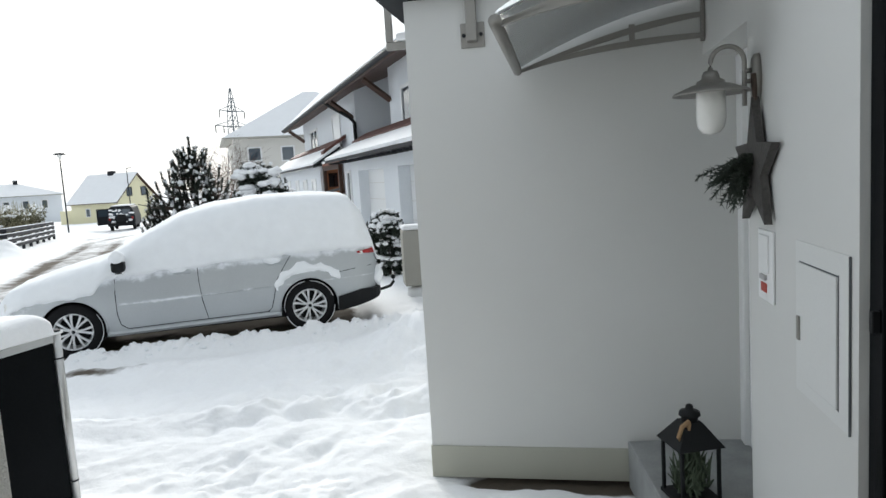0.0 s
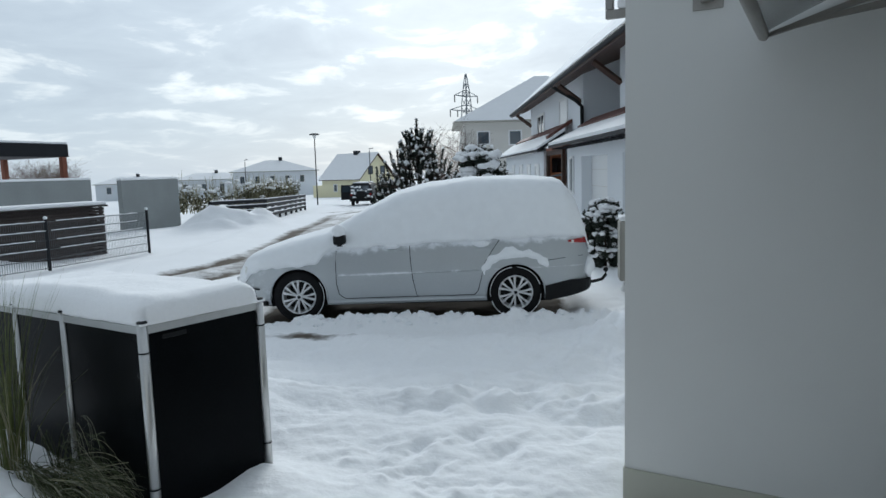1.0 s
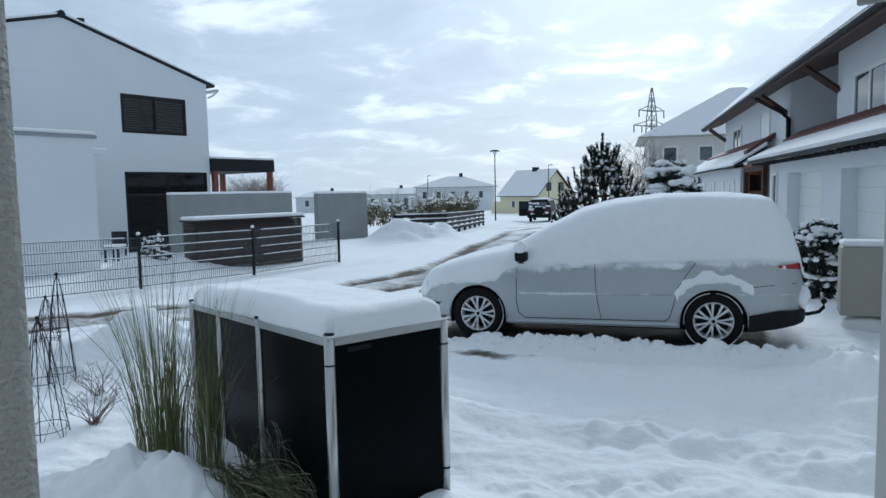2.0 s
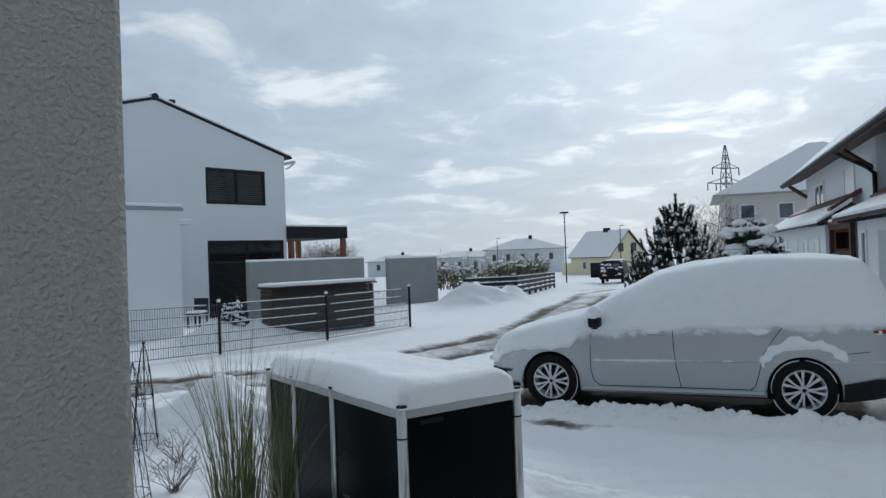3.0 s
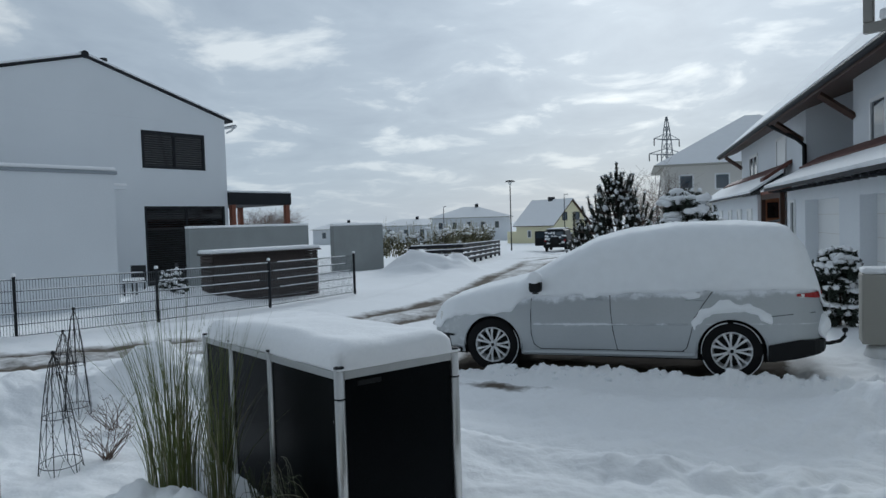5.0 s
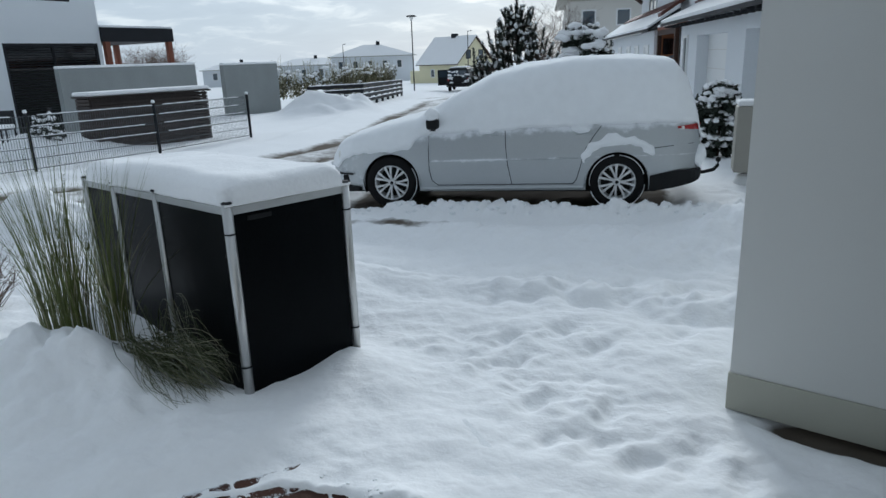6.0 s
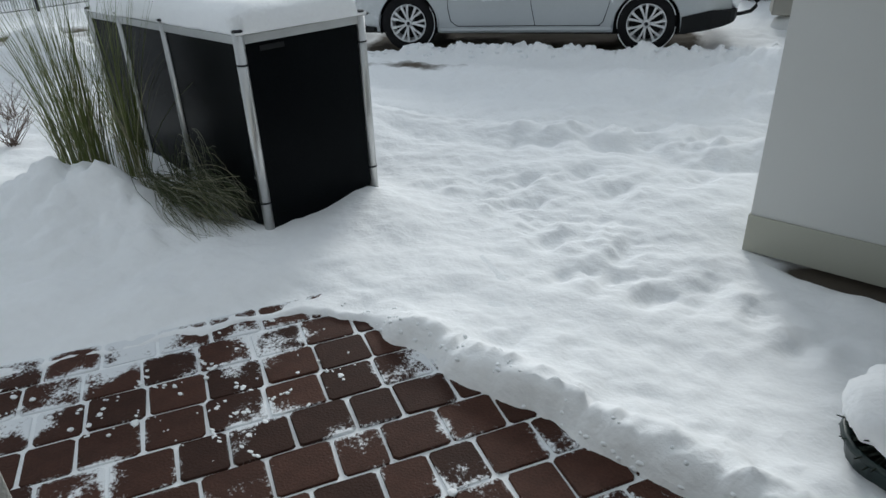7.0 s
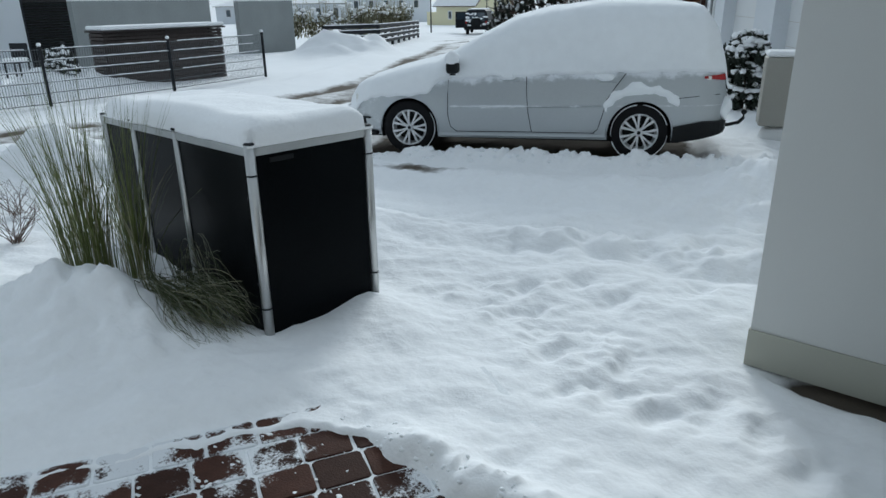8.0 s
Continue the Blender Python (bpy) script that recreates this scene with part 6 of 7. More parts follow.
    window_unit(h, Matrix.Translation((3.2, -0.005, 1.0)) @ Matrix.Rotation(math.pi, 4, "Z"), 0.8, 1.1, WHITEPL, 0.1, False, None, mullion=False)
    box_part("chimney", (3.4, D / 2 - 0.3, H + R - 0.3, 4.2, D / 2 + 0.3, H + R + 0.35), DARK, h)
    box_part("annex", (-2.6, 0.5, 0, -0.003, 4, 1.9), HOUSE_Y, h)


far_houses()


# ---- street furniture ----
def street_lamp(x, y, h, label, head=True, r=0.06):
    l = thing("street_lamp", pose(x, y, bz(x, y) - 0.05), label, "street lamp", "street lamps")
    bm = bmesh.new()
    bm_tube(bm, [(0, 0, 0), (0, 0, 1.2), (0, 0, h * 0.93)], r, 10, r * 0.7)
    part("pole", bm, DARK, l, smooth=True)
    if head:
        bm = bmesh.new()
        bm_lathe(bm, [(0.06, h * 0.93), (0.09, h * 0.935), (0.17, h * 0.985), (0.17, h * 0.99)], 16)
        part("glass", bm, OPAL, l, smooth=True)
        bm = bmesh.new()
        bm_lathe(bm, [(0.0, h * 0.985), (0.42, h * 0.985), (0.44, h * 0.99), (0.30, h * 1.004), (0, h * 1.008)], 20)
        part("hood", bm, DARK, l, smooth=True)
    else:
        bm = bmesh.new()
        bm_tube(bm, [(0, 0, h * 0.92), (0, 0, h * 0.99), (0.55, 0, h)], r * 0.7, 8)
        part("arm", bm, DARK, l)
    return l


street_lamp(-30.85, 49.2, 6.0, "dark street lamp with flat round hood")
street_lamp(-41.0, 78.0, 6.3, "slim street lamp with a bent arm", False, 0.07)
street_lamp(-70.0, 90.0, 6.3, "slim street lamp with a bent arm", False, 0.08)


def pylon():
    x, y = -57.0, 160.0
    p = thing("power_pylon", pose(x, y, bz(x, y), 0, 0, 62), "grey steel lattice power pylon in the distance", "pylon")
    H = 25.1 - bz(x, y)
    m = mat("pylon_steel", (0.20, 0.22, 0.24), 0.6, 0.5)

    def wd(z):
        return np.interp(z, [0, H * 0.45, H * 0.8, H], [2.4, 1.1, 0.75, 0.10])
    for sx in (-1, 1):
        for sy in (-1, 1):
            bm = bmesh.new()
            bm_tube(bm, [(sx * wd(z), sy * wd(z), z) for z in np.linspace(0, H, 9)], 0.11, 4)
            part("leg", bm, m, p)
    zs = np.linspace(0, H, 15)
    bm = bmesh.new()
    for z0, z1 in zip(zs, zs[1:]):
        a, b = wd(z0), wd(z1)
        for s in (-1, 1):
            bm_tube(bm, [(-a, s * a, z0), (b, s * b, z1)], 0.06, 3)
            bm_tube(bm, [(a, s * a, z0), (-b, s * b, z1)], 0.06, 3)
            bm_tube(bm, [(s * a, -a, z0), (s * b, b, z1)], 0.06, 3)
            bm_tube(bm, [(s * a, a, z0), (s * b, -b, z1)], 0.06, 3)
    o = part("lattice", bm, m, p)
    for z, L in ((H * 0.812, 3.8), (H * 0.685, 5.3)):
        bm = bmesh.new()
        for s in (-1, 1):
            bm_tube(bm, [(0, 0.5, z - 0.2), (s * L, 0, z)], 0.09, 4)
            bm_tube(bm, [(0, -0.5, z - 0.2), (s * L, 0, z)], 0.09, 4)
            bm_tube(bm, [(0, 0, z + 1.4), (s * L, 0, z)], 0.09, 4)
        part("crossarm", bm, m, p)
        for s in (-1, 1):
            for f in ((1.0, 0.55) if L > 5 else (1.0,)):
                bm = bmesh.new()
                bm_tube(bm, [(s * L * f, 0, z), (s * L * f, 0, z - 1.7)], 0.13, 5)
                part("insulator", bm, DARK, p)


pylon()


# ---- hedge and dark board fence beyond the heap ----
def board_fence():
    f = thing("board_fence", pose(0, 0, 0), "low dark board fence with snow on each board", "fence")
    pts = [(-20.3, 23.9), (-19.85, 27.2), (-25.2, 38.7)]
    for k in range(2):
        a, b = Vector((*pts[k], bz(*pts[k]))), Vector((*pts[k + 1], bz(*pts[k + 1])))
        n = 3 if k == 0 else 7
        for i in range(n + 1):
            p = a.lerp(b, i / n)
            box_part("post", (p.x - 0.05, p.y - 0.05, p.z - 0.1, p.x + 0.05, p.y + 0.05, p.z + 1.05), DARK, f)
        for j in range(4):
            z = 0.18 + 0.24 * j
            d = (b - a).normalized()
            s = Vector((d.y, -d.x, 0)) * 0.06
            for dz0, dz1, m, nm in ((0, 0.15, DARK, "board"), (0.152, 0.19, SNOW, "board_snow")):
                bm = bmesh.new()
                w = 0.02
                nn = Vector((d.y, -d.x, 0)) * w
                q = [bm.verts.new(p) for e in (a, b) for p in (e + s - nn + Vector((0, 0, z + dz0)), e + s + nn + Vector((0, 0, z + dz0)), e + s + nn + Vector((0, 0, z + dz1)), e + s - nn + Vector((0, 0, z + dz1)))]
                bm.faces.new(q[:4])
                bm.faces.new(q[4:][::-1])
                for i in range(4):
                    bm.faces.new((q[i], q[(i + 1) % 4], q[4 + (i + 1) % 4], q[4 + i]))
                part(nm, bm, m, f)


board_fence()


def leaf_cloud(bm, rnd, c, r, n, size, flat=0.8):
    for k in range(n):
        d = Vector((rnd.gauss(0, 1), rnd.gauss(0, 1), rnd.gauss(0, 1))).normalized()
        p = Vector(c) + Vector((d.x * r[0], d.y * r[1], d.z * r[2])) * rnd.uniform(0.55, 1.05)
        t = Vector((rnd.uniform(-1, 1), rnd.uniform(-1, 1), rnd.uniform(-1, 1))).normalized()
        b = t.cross(d).normalized() if t.cross(d).length > 1e-3 else Vector((1, 0, 0))
        s = size * rnd.uniform(0.5, 1.2)
        bm.faces.new([bm.verts.new(p + t * s), bm.verts.new(p + b * s * 0.45), bm.verts.new(p - t * s), bm.verts.new(p - b * s * 0.45)])


def hedge(name, line, height, width, seed, label, snow_n, colour, twig=True):
    rnd = random.Random(seed)
    x0, y0 = line[0]
    t = thing(name, pose(0, 0, 0), label, "hedge")
    bm, bs = bmesh.new(), bmesh.new()
    bt = bmesh.new()
    for (ax, ay), (bx, by) in zip(line, line[1:]):
        L = math.hypot(bx - ax, by - ay)
        for k in range(int(L * 9)):
            s = rnd.random()
            x, y = ax + (bx - ax) * s + rnd.uniform(-width, width) / 2, ay + (by - ay) * s + rnd.uniform(-width, width) / 2
            z = bz(x, y)
            h = height * rnd.uniform(0.7, 1.05)
            leaf_cloud(bm, rnd, (x, y, z + h * rnd.uniform(0.35, 0.8)), (0.3, 0.3, 0.35), 40, 0.09)
            if rnd.random() < 0.55:
                snow_blob(bs, rnd, (x, y, z + h * rnd.uniform(0.75, 1.0)), (0.16 * rnd.uniform(0.5, 1.2), 0.16, 0.07))
            for j in range(4):
                p = Vector((x, y, z + h * 0.3))
                bm_tube(bt, [p, p + Vector((rnd.uniform(-0.4, 0.4), rnd.uniform(-0.4, 0.4), h * rnd.uniform(0.5, 0.85)))], 0.016, 3, 0.006, cap=False)
    for nm, b, m in (("foliage", bm, colour), ("snow", bs, SNOW), ("brushwood", bt, BLADE_DRY)):
        o = part(nm, b, m, t)
        o["kind"] = "stuff"


hedge("hedge", [(-22.4, 24.2), (-21.6, 28.5), (-26.6, 39.0)], 2.1, 1.3, 31, "straggly brown green hedge dusted with snow", 1, mat("winter_leaf", (0.09, 0.085, 0.045), 0.8, var=0.4))


def pine(x, y, height, width, seed, label, name="pine_tree", shoots=150):
    """A pine with upswept shoots, each a brush of needles with snow lying in it."""
    rnd = random.Random(seed)
    z = bz(x, y) - 0.05
    t = thing(name, pose(x, y, z), label, "tree", "snowy pines")
    bm = bmesh.new()
    bm_tube(bm, [(0, 0, 0), (0.03, 0.02, height * 0.5), (0, 0, height * 0.97)], 0.09 * height / 3, 8, 0.015)
    trunk = part("trunk", bm, BARK, t)
    bl, bn, bs = bmesh.new(), bmesh.new(), bmesh.new()

    def shoot(p, d, L):
        q = p + d * L
        bm_tube(bl, [p, q], 0.010, 4, 0.006, cap=False)
        n = int(170 * L / 0.35)
        for j in range(n):
            q01 = rnd.uniform(0.05, 1.0)
            a = p.lerp(q, q01)
            o = Vector((rnd.gauss(0, 1), rnd.gauss(0, 1), rnd.gauss(0, 0.5))).normalized()
            e = a + (o * 0.9 + d * 0.7).normalized() * rnd.uniform(0.055, 0.090)
            w = o.cross(d)
            w = (w.normalized() if w.length > 1e-3 else Vector((1, 0, 0))) * 0.011
            bn.faces.new([bn.verts.new(a - w), bn.verts.new(a + w), bn.verts.new(e)])
        if rnd.random() < 0.8:
            snow_blob(bs, rnd, q + Vector((0, 0, 0.015)), (0.030 * rnd.uniform(0.6, 1.2), 0.030, 0.026 * rnd.uniform(0.7, 1.5)))
        if rnd.random() < 0.45:
            m = p.lerp(q, rnd.uniform(0.2, 0.6)) + Vector((rnd.uniform(-0.04, 0.04), rnd.uniform(-0.04, 0.04), 0))
            snow_blob(bs, rnd, m, (0.042 * rnd.uniform(0.6, 1.3), 0.042, 0.05 * rnd.uniform(0.6, 1.5)))
    whorls = max(5, int(height / 0.27))
    for w in range(whorls):
        f = w / whorls
        zc = height * (0.05 + 0.80 * f)
        reach = width / 2 * (1 - f ** 2.4) ** 0.9 + 0.05
        count = rnd.randint(10, 12)
        for k in range(count):
            a = 2 * math.pi * (k + rnd.uniform(-0.3, 0.3)) / count + f * 3
            L = reach * rnd.uniform(0.6, 1.08)
            pts = [Vector((math.cos(a) * L * q, math.sin(a) * L * q, zc + L * (0.05 * q + 0.15 * q * q))) for q in (0, 0.35, 0.7, 1.0)]
            bm_tube(bl, pts, 0.02, 5, 0.008, cap=False)
            for q in np.arange(0.35, 1.01, 0.22 if L > 0.6 else 0.33):
                c = pts[0].lerp(pts[3], q) + Vector((0, 0, -0.05 * L))
                for j in range(2 if q > 0.9 else 1):
                    d = Vector((math.cos(a) * 0.22 + rnd.uniform(-0.22, 0.22), math.sin(a) * 0.22 + rnd.uniform(-0.22, 0.22), 1.0)).normalized()
                    shoot(c + Vector((rnd.uniform(-0.06, 0.06), rnd.uniform(-0.06, 0.06), 0)), d, rnd.uniform(0.24, 0.44))
    for j in range(5):
        shoot(Vector((rnd.uniform(-0.1, 0.1), rnd.uniform(-0.1, 0.1), height * 0.80)), Vector((rnd.uniform(-0.3, 0.3), rnd.uniform(-0.3, 0.3), 1)).normalized(), 0.40)
    shoot(Vector((0, 0, height * 0.84)), Vector((0, 0, 1)), height * 0.15)
    for nm, b, m in (("branchwork", bl, BARK), ("needles", bn, NEEDLE), ("snow", bs, SNOW)):
        o = part(nm, b, m, t, smooth=nm == "snow")
        o["kind"] = "stuff"


pine(-5.95, 14.2, 3.15, 2.55, 41, "dark pine with upswept shoots laden with snow")
pine(-6.95, 14.6, 1.85, 1.0, 43, "small dark pine beside a taller one, snow on shoots")


def conifer(x, y, height, width, seed, label):
    """A dense rounded conifer with pads of snow."""
    rnd = random.Random(seed)
    t = thing("conifer_shrub", pose(x, y, bz(x, y) - 0.05), label, "shrub", "snowy conifers")
    bm = bmesh.new()
    bm_tube(bm, [(0, 0, 0), (0, 0, height * 0.8)], 0.05, 6, 0.02)
    part("trunk", bm, BARK, t)
    bn, bs = bmesh.new(), bmesh.new()
    for k in range(130):
        f = rnd.random() ** 0.8
        zc = height * (0.06 + 0.86 * f)
        rr = width / 2 * math.sqrt(max(0.02, 1 - (2 * f - 0.75) ** 2 / 1.7)) * rnd.uniform(0.55, 1.05)
        a = rnd.uniform(0, 6.28)
        c = (rr * math.cos(a), rr * math.sin(a), zc)
        q = 0.13 * height / 2
        leaf_cloud(bn, rnd, c, (q, q, q * 1.1), 80, 0.045)
        for j in range(3):                       # upright tips
            p = Vector(c) + Vector((rnd.uniform(-q, q), rnd.uniform(-q, q), q * 0.3))
            leaf_cloud(bn, rnd, p + Vector((0, 0, 0.06)), (0.035, 0.035, 0.10), 26, 0.035)
            if rnd.random() < 0.25:
                snow_blob(bs, rnd, p + Vector((0, 0, 0.13)), (0.05, 0.05, 0.045 * rnd.uniform(0.7, 1.3)))
        if k % 9 < 5:                            # one broad pad of several merged humps, sagging outwards
            for j in range(5):
                b = rnd.uniform(0, 6.28)
                snow_blob(bs, rnd, (c[0] * 1.06 + q * 0.8 * math.cos(b), c[1] * 1.06 + q * 0.8 * math.sin(b), zc + q * rnd.uniform(0.5, 0.9)), (q * rnd.uniform(0.55, 0.95), q * rnd.uniform(0.55, 0.95), q * rnd.uniform(0.30, 0.5)))
    for nm, b, m in (("foliage", bn, NEEDLE), ("snow", bs, SNOW)):
        o = part(nm, b, m, t, smooth=nm == "snow")
        o["kind"] = "stuff"


conifer(-4.52, 14.4, 2.55, 1.25, 51, "dense dark conifer with heavy pads of snow")
conifer(-1.62, 13.1, 1.28, 0.85, 52, "low dark conifer behind the car with heavy snow")
conifer(-15.05, 9.04, 0.95, 0.62, 53, "small dark shrub behind the wire fence under snow")
twiggy("bare_bush", -7.0, 19.0, bz(-7.0, 19.0), 3.1, 1.1, 190, 61, "bare grey bush behind the pines", 0.006)
twiggy("bare_bush", -38.6, 29.8, bz(-38.6, 29.8), 3.7, 2.4, 260, 62, "bare brown bushes beyond the carport", 0.012)
twiggy("bare_bush", -40.6, 32.6, bz(-40.6, 32.6), 3.5, 2.2, 260, 63, "bare brown bushes beyond the carport", 0.012)

# service column beside the drive
sc = thing("service_column", pose(-0.98, 10.55, -0.17, 0, 0, 12), "beige grey service column with a round white foot", "column")
box_part("case", (-0.05, -0.2, 0.16, 0.62, 0.2, 1.06), GREYBOX, sc, bevel=0.02)
box_part("snow_cap", (-0.05, -0.2, 1.062, 0.62, 0.2, 1.14), SNOW, sc, bevel=0.035)
bm = bmesh.new()
bm_lathe(bm, [(0, -0.1), (0.27, -0.1), (0.30, 0.0), (0.27, 0.10), (0.12, 0.155), (0, 0.158)], 20, pose(0.28, 0, 0))
part("foot", bm, WHITEPL, sc, smooth=True)


# far dark car with its door open
def far_car():
    x, y = -25.35, 46.8
    c = thing("parked_van", pose(x, y, bz(x, y) - 0.05, 0, 0, 22), "dark parked car with an open door, dusted with snow", "car")
    bm = bmesh.new()
    o = [(-0.9, 0.35), (-0.93, 0.9), (-0.75, 1.65), (-0.6, 1.75), (0.6, 1.75), (0.75, 1.65), (0.93, 0.9), (0.9, 0.35)]
    f = [bm.verts.new((px, 0, pz)) for px, pz in o]
    b = [bm.verts.new((px, 4.3, pz)) for px, pz in o]
    bm.faces.new(f)
    bm.faces.new(b[::-1])
    for i in range(len(o)):
        bm.faces.new((f[i], f[(i + 1) % len(o)], b[(i + 1) % len(o)], b[i]))
    part("body", bm, DARK, c)
    box_part("rear_window", (-0.62, -0.02, 1.0, 0.62, -0.004, 1.55), GLASS, c)
    box_part("roof_snow", (-0.6, 0.05, 1.755, 0.6, 4.2, 1.84), SNOW, c, bevel=0.03)
    box_part("bumper", (-0.9, -0.12, 0.4, 0.9, -0.003, 0.62), BLACKPL, c, bevel=0.03)
    box_part("spare_wheel_cover", (-0.28, -0.20, 0.62, 0.32, -0.022, 1.18), BLACKPL, c, bevel=0.07)
    rs = random.Random(8)
    bm = bmesh.new()
    for k in range(26):
        snow_blob(bm, rs, (rs.uniform(-0.8, 0.8), -0.03, rs.choice((0.68, 0.98, 1.2, 1.5)) + rs.uniform(-0.08, 0.08)), (rs.uniform(0.06, 0.16), 0.04, rs.uniform(0.04, 0.10)))
    part("clinging_snow", bm, SNOW, c, smooth=True)["kind"] = "stuff"
    for sx in (-0.85, 0.65):
        box_part("tail_lamp", (sx + 0.04, -0.03, 0.80, sx + 0.15, -0.004, 0.98), RED, c)
        for yy in (0.8, 3.4):
            bm = bmesh.new()
            bm_lathe(bm, [(0, -0.1), (0.3, -0.1), (0.33, 0), (0.3, 0.1), (0, 0.1)], 20, pose(sx + 0.1, yy, 0.33, 0, 90))
            part("wheel", bm, RUBBER, c)
    d = new("door")
    d.parent = c
    d.location, d.rotation_euler = (-0.95, 2.9, 0.4), (0, 0, radians(-68))
    box_part("door_panel", (-0.03, -1.05, 0.0, 0.03, 0, 0.62), DARK, d)
    box_part("door_frame", (-0.03, -1.05, 0.62, 0.03, -0.95, 1.2), DARK, d)
    box_part("door_frame", (-0.03, -0.95, 1.12, 0.03, -0.2, 1.2), DARK, d)
    box_part("door_pane", (-0.008, -0.95, 0.62, 0.008, -0.1, 1.12), GLASS, d)


far_car()

# ---- clinker paving with snow in the joints ----
paving = thing("paving", pose(-2.124, 0.96, -0.03, 0, 0, 53.5), "brown clinker paving with snow in the joints", "paving", kind="structure")
rndp = random.Random(77)
base_bm = bmesh.new()
bm_prism(base_bm, [(-2.2, -2.8), (2.1, -2.8), (2.1, 0.40), (-2.2, 0.40)], -0.10, -0.008)
part("bed", base_bm, SNOW_FINE, paving, "snow filled joints")
kinds = []
for k, (l, w) in enumerate(((0.194, 0.173), (0.194, 0.173), (0.152, 0.173))):
    variants = []
    for q in range(3):
        bm = bmesh.new()
        pts = []
        for (sx, sy) in ((-1, -1), (1, -1), (1, 1), (-1, 1)):
            for t in (0, 1):
                cx, cy = sx * (l / 2 - 0.012), sy * (w / 2 - 0.012)
                ox, oy = (sx * 0.012, 0) if (t == 0) == (sx * sy > 0) else (0, sy * 0.012)
                pts.append((cx + ox + rndp.uniform(-0.003, 0.003), cy + oy + rndp.uniform(-0.003, 0.003)))
        lo = [bm.verts.new((x * 1.0, y * 1.0, -0.05)) for x, y in pts]
        mi = [bm.verts.new((x, y, -0.004)) for x, y in pts]
        hi = [bm.verts.new((x * 0.972, y * 0.972, rndp.uniform(-0.001, 0.001))) for x, y in pts]
        n = len(pts)
        for i in range(n):
            bm.faces.new((lo[i], lo[(i + 1) % n], mi[(i + 1) % n], mi[i]))
            bm.faces.new((mi[i], mi[(i + 1) % n], hi[(i + 1) % n], hi[i]))
        bm.faces.new(hi)
        bmesh.ops.recalc_face_normals(bm, faces=bm.faces)
        me = bpy.data.meshes.new("paver")
        bm.to_mesh(me)
        bm.free()
        me.materials.append(PAVER)
        variants.append(me)
    kinds.append((l, variants))
count = 0
MI = paving.matrix_world
for r in range(-16, 3):
    y = r * 0.184 - 0.092
    x = -2.2 * 0.94 + (0.045 if r % 2 == 0 else 0.150)
    while x < 2.05:
        l, variants = kinds[rndp.choice((0, 0, 0, 0, 1, 1, 1, 2))]
        wp = MI @ Vector((x + l / 2, y, 0))
        if inside(wp.x, wp.y) > -0.16 and count < 330 and wp.y > 0.3 and -2.9 < wp.x < 1.0:
            ob = new("paver", variants[rndp.randrange(3)])
            ob.parent = paving
            ob.location = (x + l / 2, y, rndp.uniform(-0.003, 0.003))
            ob.rotation_euler = (radians(rndp.uniform(-0.6, 0.6)), radians(rndp.uniform(-0.6, 0.6)), radians(rndp.uniform(-1, 1)))
            count += 1
        x += l + 0.013
# powder lying in patches on the pavers
nt = PAVER.node_tree
bs = nt.nodes["Principled BSDF"]
src = bs.inputs["Base Color"].links[0].from_socket
geo = nt.nodes.new("ShaderNodeNewGeometry")
n1 = nt.nodes.new("ShaderNodeTexNoise")
n1.inputs["Scale"].default_value, n1.inputs["Detail"].default_value = 4.2, 3
n2 = nt.nodes.new("ShaderNodeTexNoise")
n2.inputs["Scale"].default_value, n2.inputs["Detail"].default_value, n2.inputs["Roughness"].default_value = 70, 6, 0.75
for n in (n1, n2):
    nt.links.new(geo.outputs["Position"], n.inputs["Vector"])
m1 = nt.nodes.new("ShaderNodeMath")
m1.operation = "MULTIPLY_ADD"
nt.links.new(n1.outputs["Fac"], m1.inputs[0])
m1.inputs[1].default_value, m1.inputs[2].default_value = 1.9, -1.235
m2 = nt.nodes.new("ShaderNodeMath")
m2.operation = "ADD"
nt.links.new(m1.outputs[0], m2.inputs[0])
nt.links.new(n2.outputs["Fac"], m2.inputs[1])
tg = nt.nodes.new("ShaderNodeTexCoord")
sx = nt.nodes.new("ShaderNodeSeparateXYZ")
nt.links.new(tg.outputs["Generated"], sx.inputs[0])
ed = []
for k in (0, 1):
    a = nt.nodes.new("ShaderNodeMath")
    a.operation = "SUBTRACT"
    nt.links.new(sx.outputs[k], a.inputs[0])
    a.inputs[1].default_value = 0.5
    b = nt.nodes.new("ShaderNodeMath")
    b.operation = "ABSOLUTE"
    nt.links.new(a.outputs[0], b.inputs[0])
    ed.append(b)
em = nt.nodes.new("ShaderNodeMath")
em.operation = "MAXIMUM"
nt.links.new(ed[0].outputs[0], em.inputs[0])
nt.links.new(ed[1].outputs[0], em.inputs[1])
er = nt.nodes.new("ShaderNodeMapRange")
er.inputs["From Min"].default_value, er.inputs["From Max"].default_value = 0.36, 0.50
er.inputs["To Min"].default_value, er.inputs["To Max"].default_value = 0.0, 0.23
nt.links.new(em.outputs[0], er.inputs["Value"])
m3 = nt.nodes.new("ShaderNodeMath")
m3.operation = "ADD"
nt.links.new(m2.outputs[0], m3.inputs[0])
nt.links.new(er.outputs[0], m3.inputs[1])
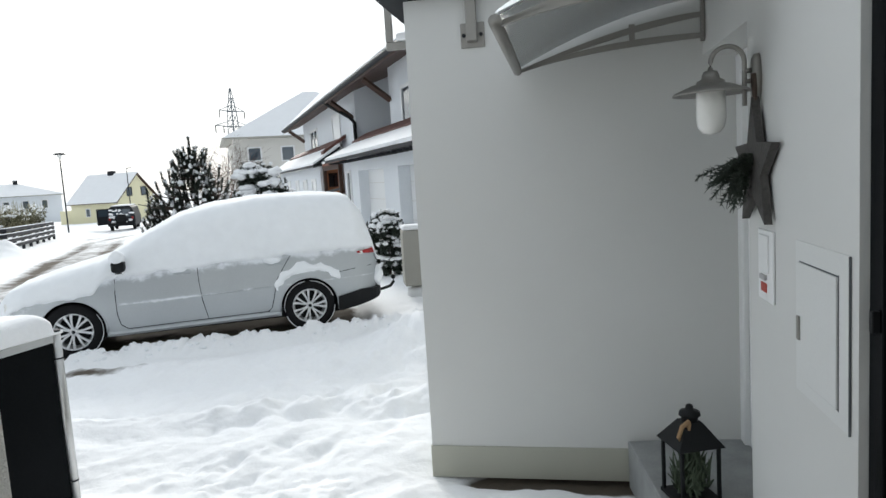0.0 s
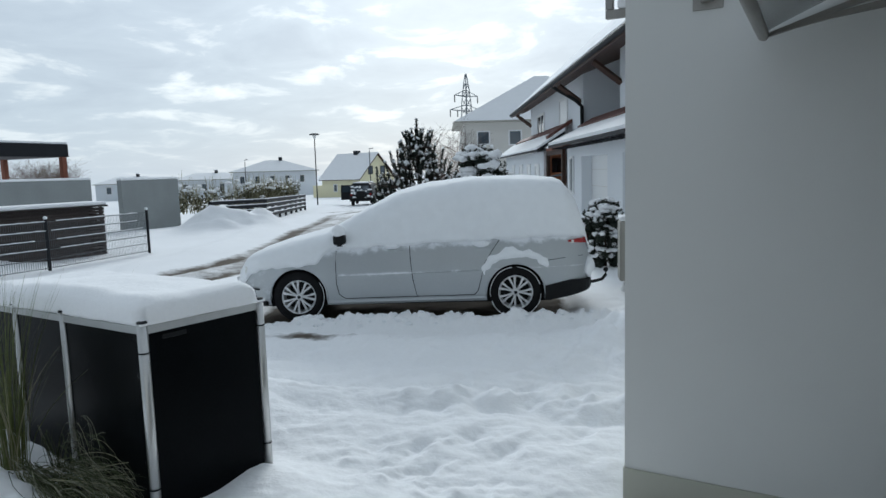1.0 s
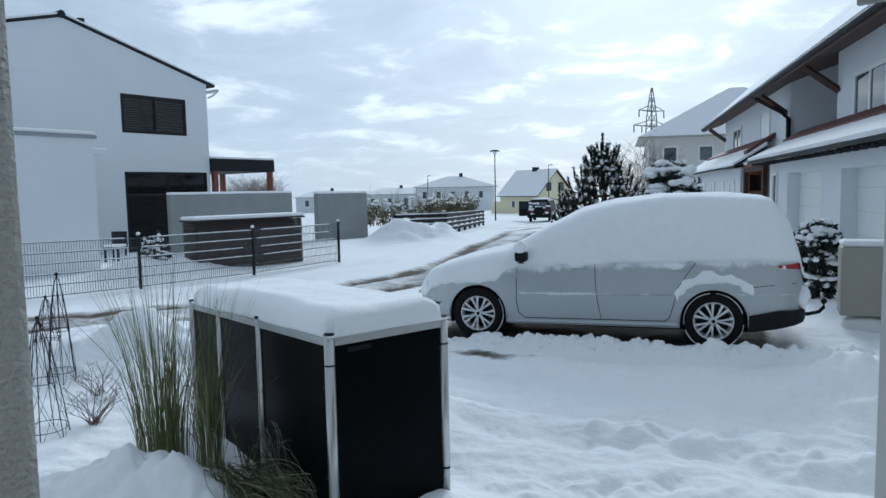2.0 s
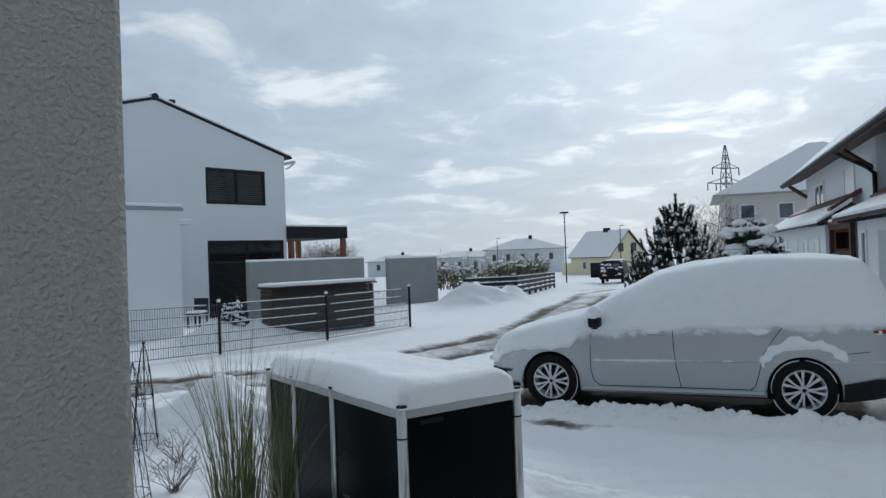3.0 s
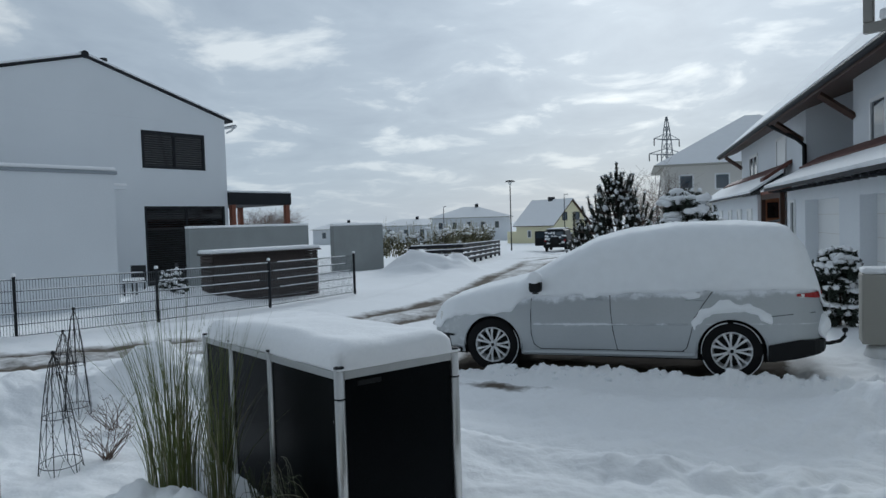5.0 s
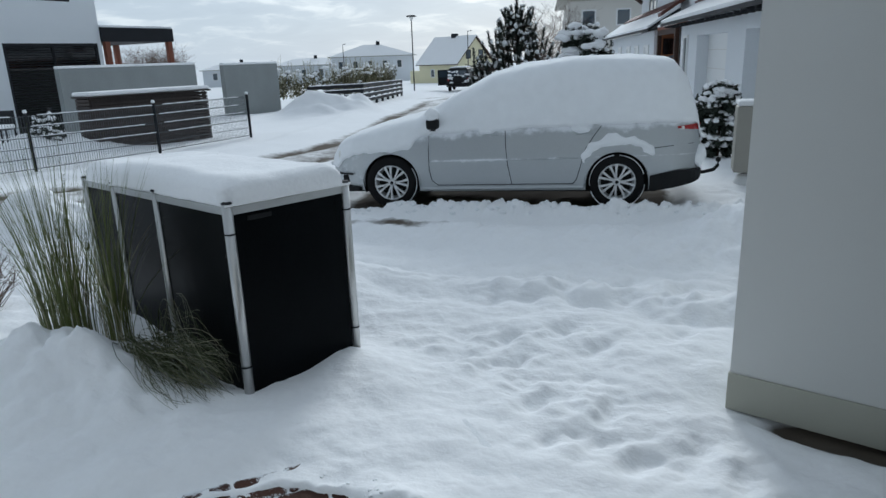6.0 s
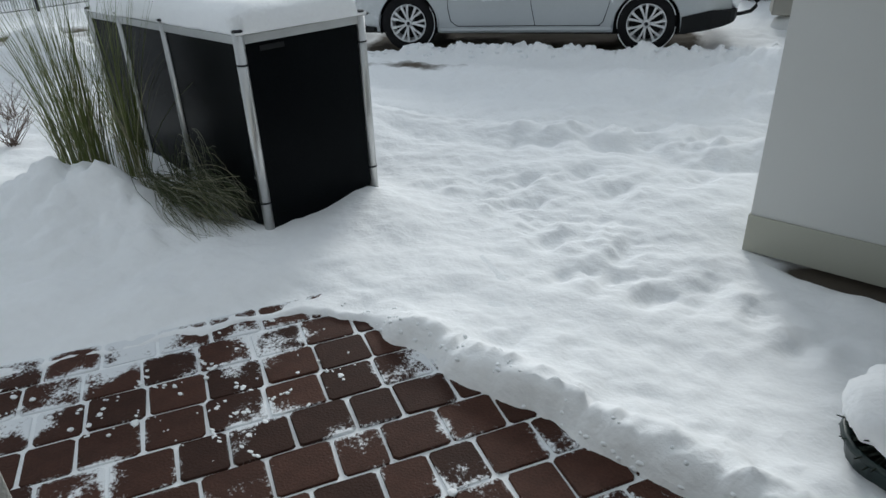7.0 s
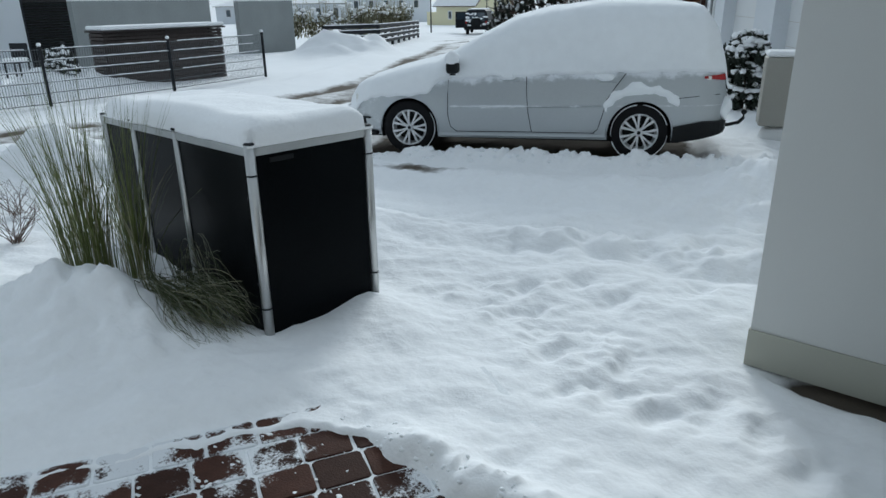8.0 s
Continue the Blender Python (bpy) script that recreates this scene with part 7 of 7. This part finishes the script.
# the sweep of the broom left more powder towards the bed
dv = nt.nodes.new("ShaderNodeVectorMath")
dv.operation = "DOT_PRODUCT"
dv.inputs[1].default_value = (-0.783, 0.622, 0.0)
nt.links.new(geo.outputs["Position"], dv.inputs[0])
dr = nt.nodes.new("ShaderNodeMapRange")
dr.inputs["From Min"].default_value, dr.inputs["From Max"].default_value = 2.30, 2.56
dr.inputs["To Min"].default_value, dr.inputs["To Max"].default_value = 0.0, 0.24
nt.links.new(dv.outputs["Value"], dr.inputs["Value"])
m4 = nt.nodes.new("ShaderNodeMath")
m4.operation = "ADD"
nt.links.new(m3.outputs[0], m4.inputs[0])
nt.links.new(dr.outputs[0], m4.inputs[1])
rp = nt.nodes.new("ShaderNodeValToRGB")
rp.color_ramp.elements[0].position, rp.color_ramp.elements[1].position = 0.48, 0.62
nt.links.new(m4.outputs[0], rp.inputs[0])
mx = nt.nodes.new("ShaderNodeMix")
mx.data_type = "RGBA"
nt.links.new(rp.outputs[0], mx.inputs["Factor"])
nt.links.new(src, mx.inputs["A"])
mx.inputs["B"].default_value = (0.80, 0.82, 0.85, 1)
nt.links.new(mx.outputs["Result"], bs.inputs["Base Color"])

# scattered crumbs and smears of snow on the paving
bm = bmesh.new()
for k in range(420):
    x, y = rndp.uniform(-2.4, 0.9), rndp.uniform(0.7, 2.0)
    if float(inside(x, y)) < 0.0:
        continue
    dense = float(vnoise(x, y, 2.2, 161))
    if dense < rndp.uniform(-0.3, 0.5):
        continue
    s = 0.002 + 0.007 * rndp.random() ** 2.5
    snow_blob(bm, rndp, (x, y, -0.029), (s * rndp.uniform(0.8, 2.0), s * rndp.uniform(0.8, 1.8), s * 0.6))
for k in range(110):
    x, y = rndp.uniform(-2.3, 0.6), rndp.uniform(0.75, 1.95)
    if float(inside(x, y)) < 0.0 or float(vnoise(x, y, 2.2, 161)) < rndp.uniform(-0.1, 0.5):
        continue
    a, n = rndp.uniform(0, 3.14), rndp.randint(3, 8)
    for j in range(n):
        q, d = rndp.uniform(0.003, 0.009), rndp.uniform(-0.045, 0.045)
        snow_blob(bm, rndp, (x + d * math.cos(a) + rndp.uniform(-0.012, 0.012), y + d * math.sin(a) + rndp.uniform(-0.012, 0.012), -0.029), (q * rndp.uniform(0.8, 1.8), q * rndp.uniform(0.6, 1.4), q * 0.35))
ob = part("snow_crumbs", bm, SNOW_FINE, None, smooth=True)
tagged(ob, "crumbs of trodden snow on the paving", "snow", kind="stuff")

# clods thrown up along the wheel ridges, the path's edge and the wall
bm = bmesh.new()
rc = random.Random(99)
for k in range(330):
    if k < 200:
        u, v = rc.uniform(-2.3, 2.4), -1.17 + rc.gauss(0, 0.09)
        x, y = CAR_AT[0] + u * ca - v * sa, CAR_AT[1] + u * sa + v * ca
        s = rc.uniform(0.012, 0.04)
    else:
        x = rc.uniform(-1.5, 1.0)
        y = 1.95 - 0.21 * (x + 0.6) + abs(rc.gauss(0.02, 0.05))
        s = rc.uniform(0.004, 0.011)
    snow_blob(bm, rc, (x, y, gz(x, y) - s * 0.25), (s * rc.uniform(0.8, 1.6), s, s * 0.8))
ob = part("snow_clods", bm, SNOW_FINE, None, smooth=True)
tagged(ob, "loose clods of snow along the wheel ridges", "snow", kind="stuff")
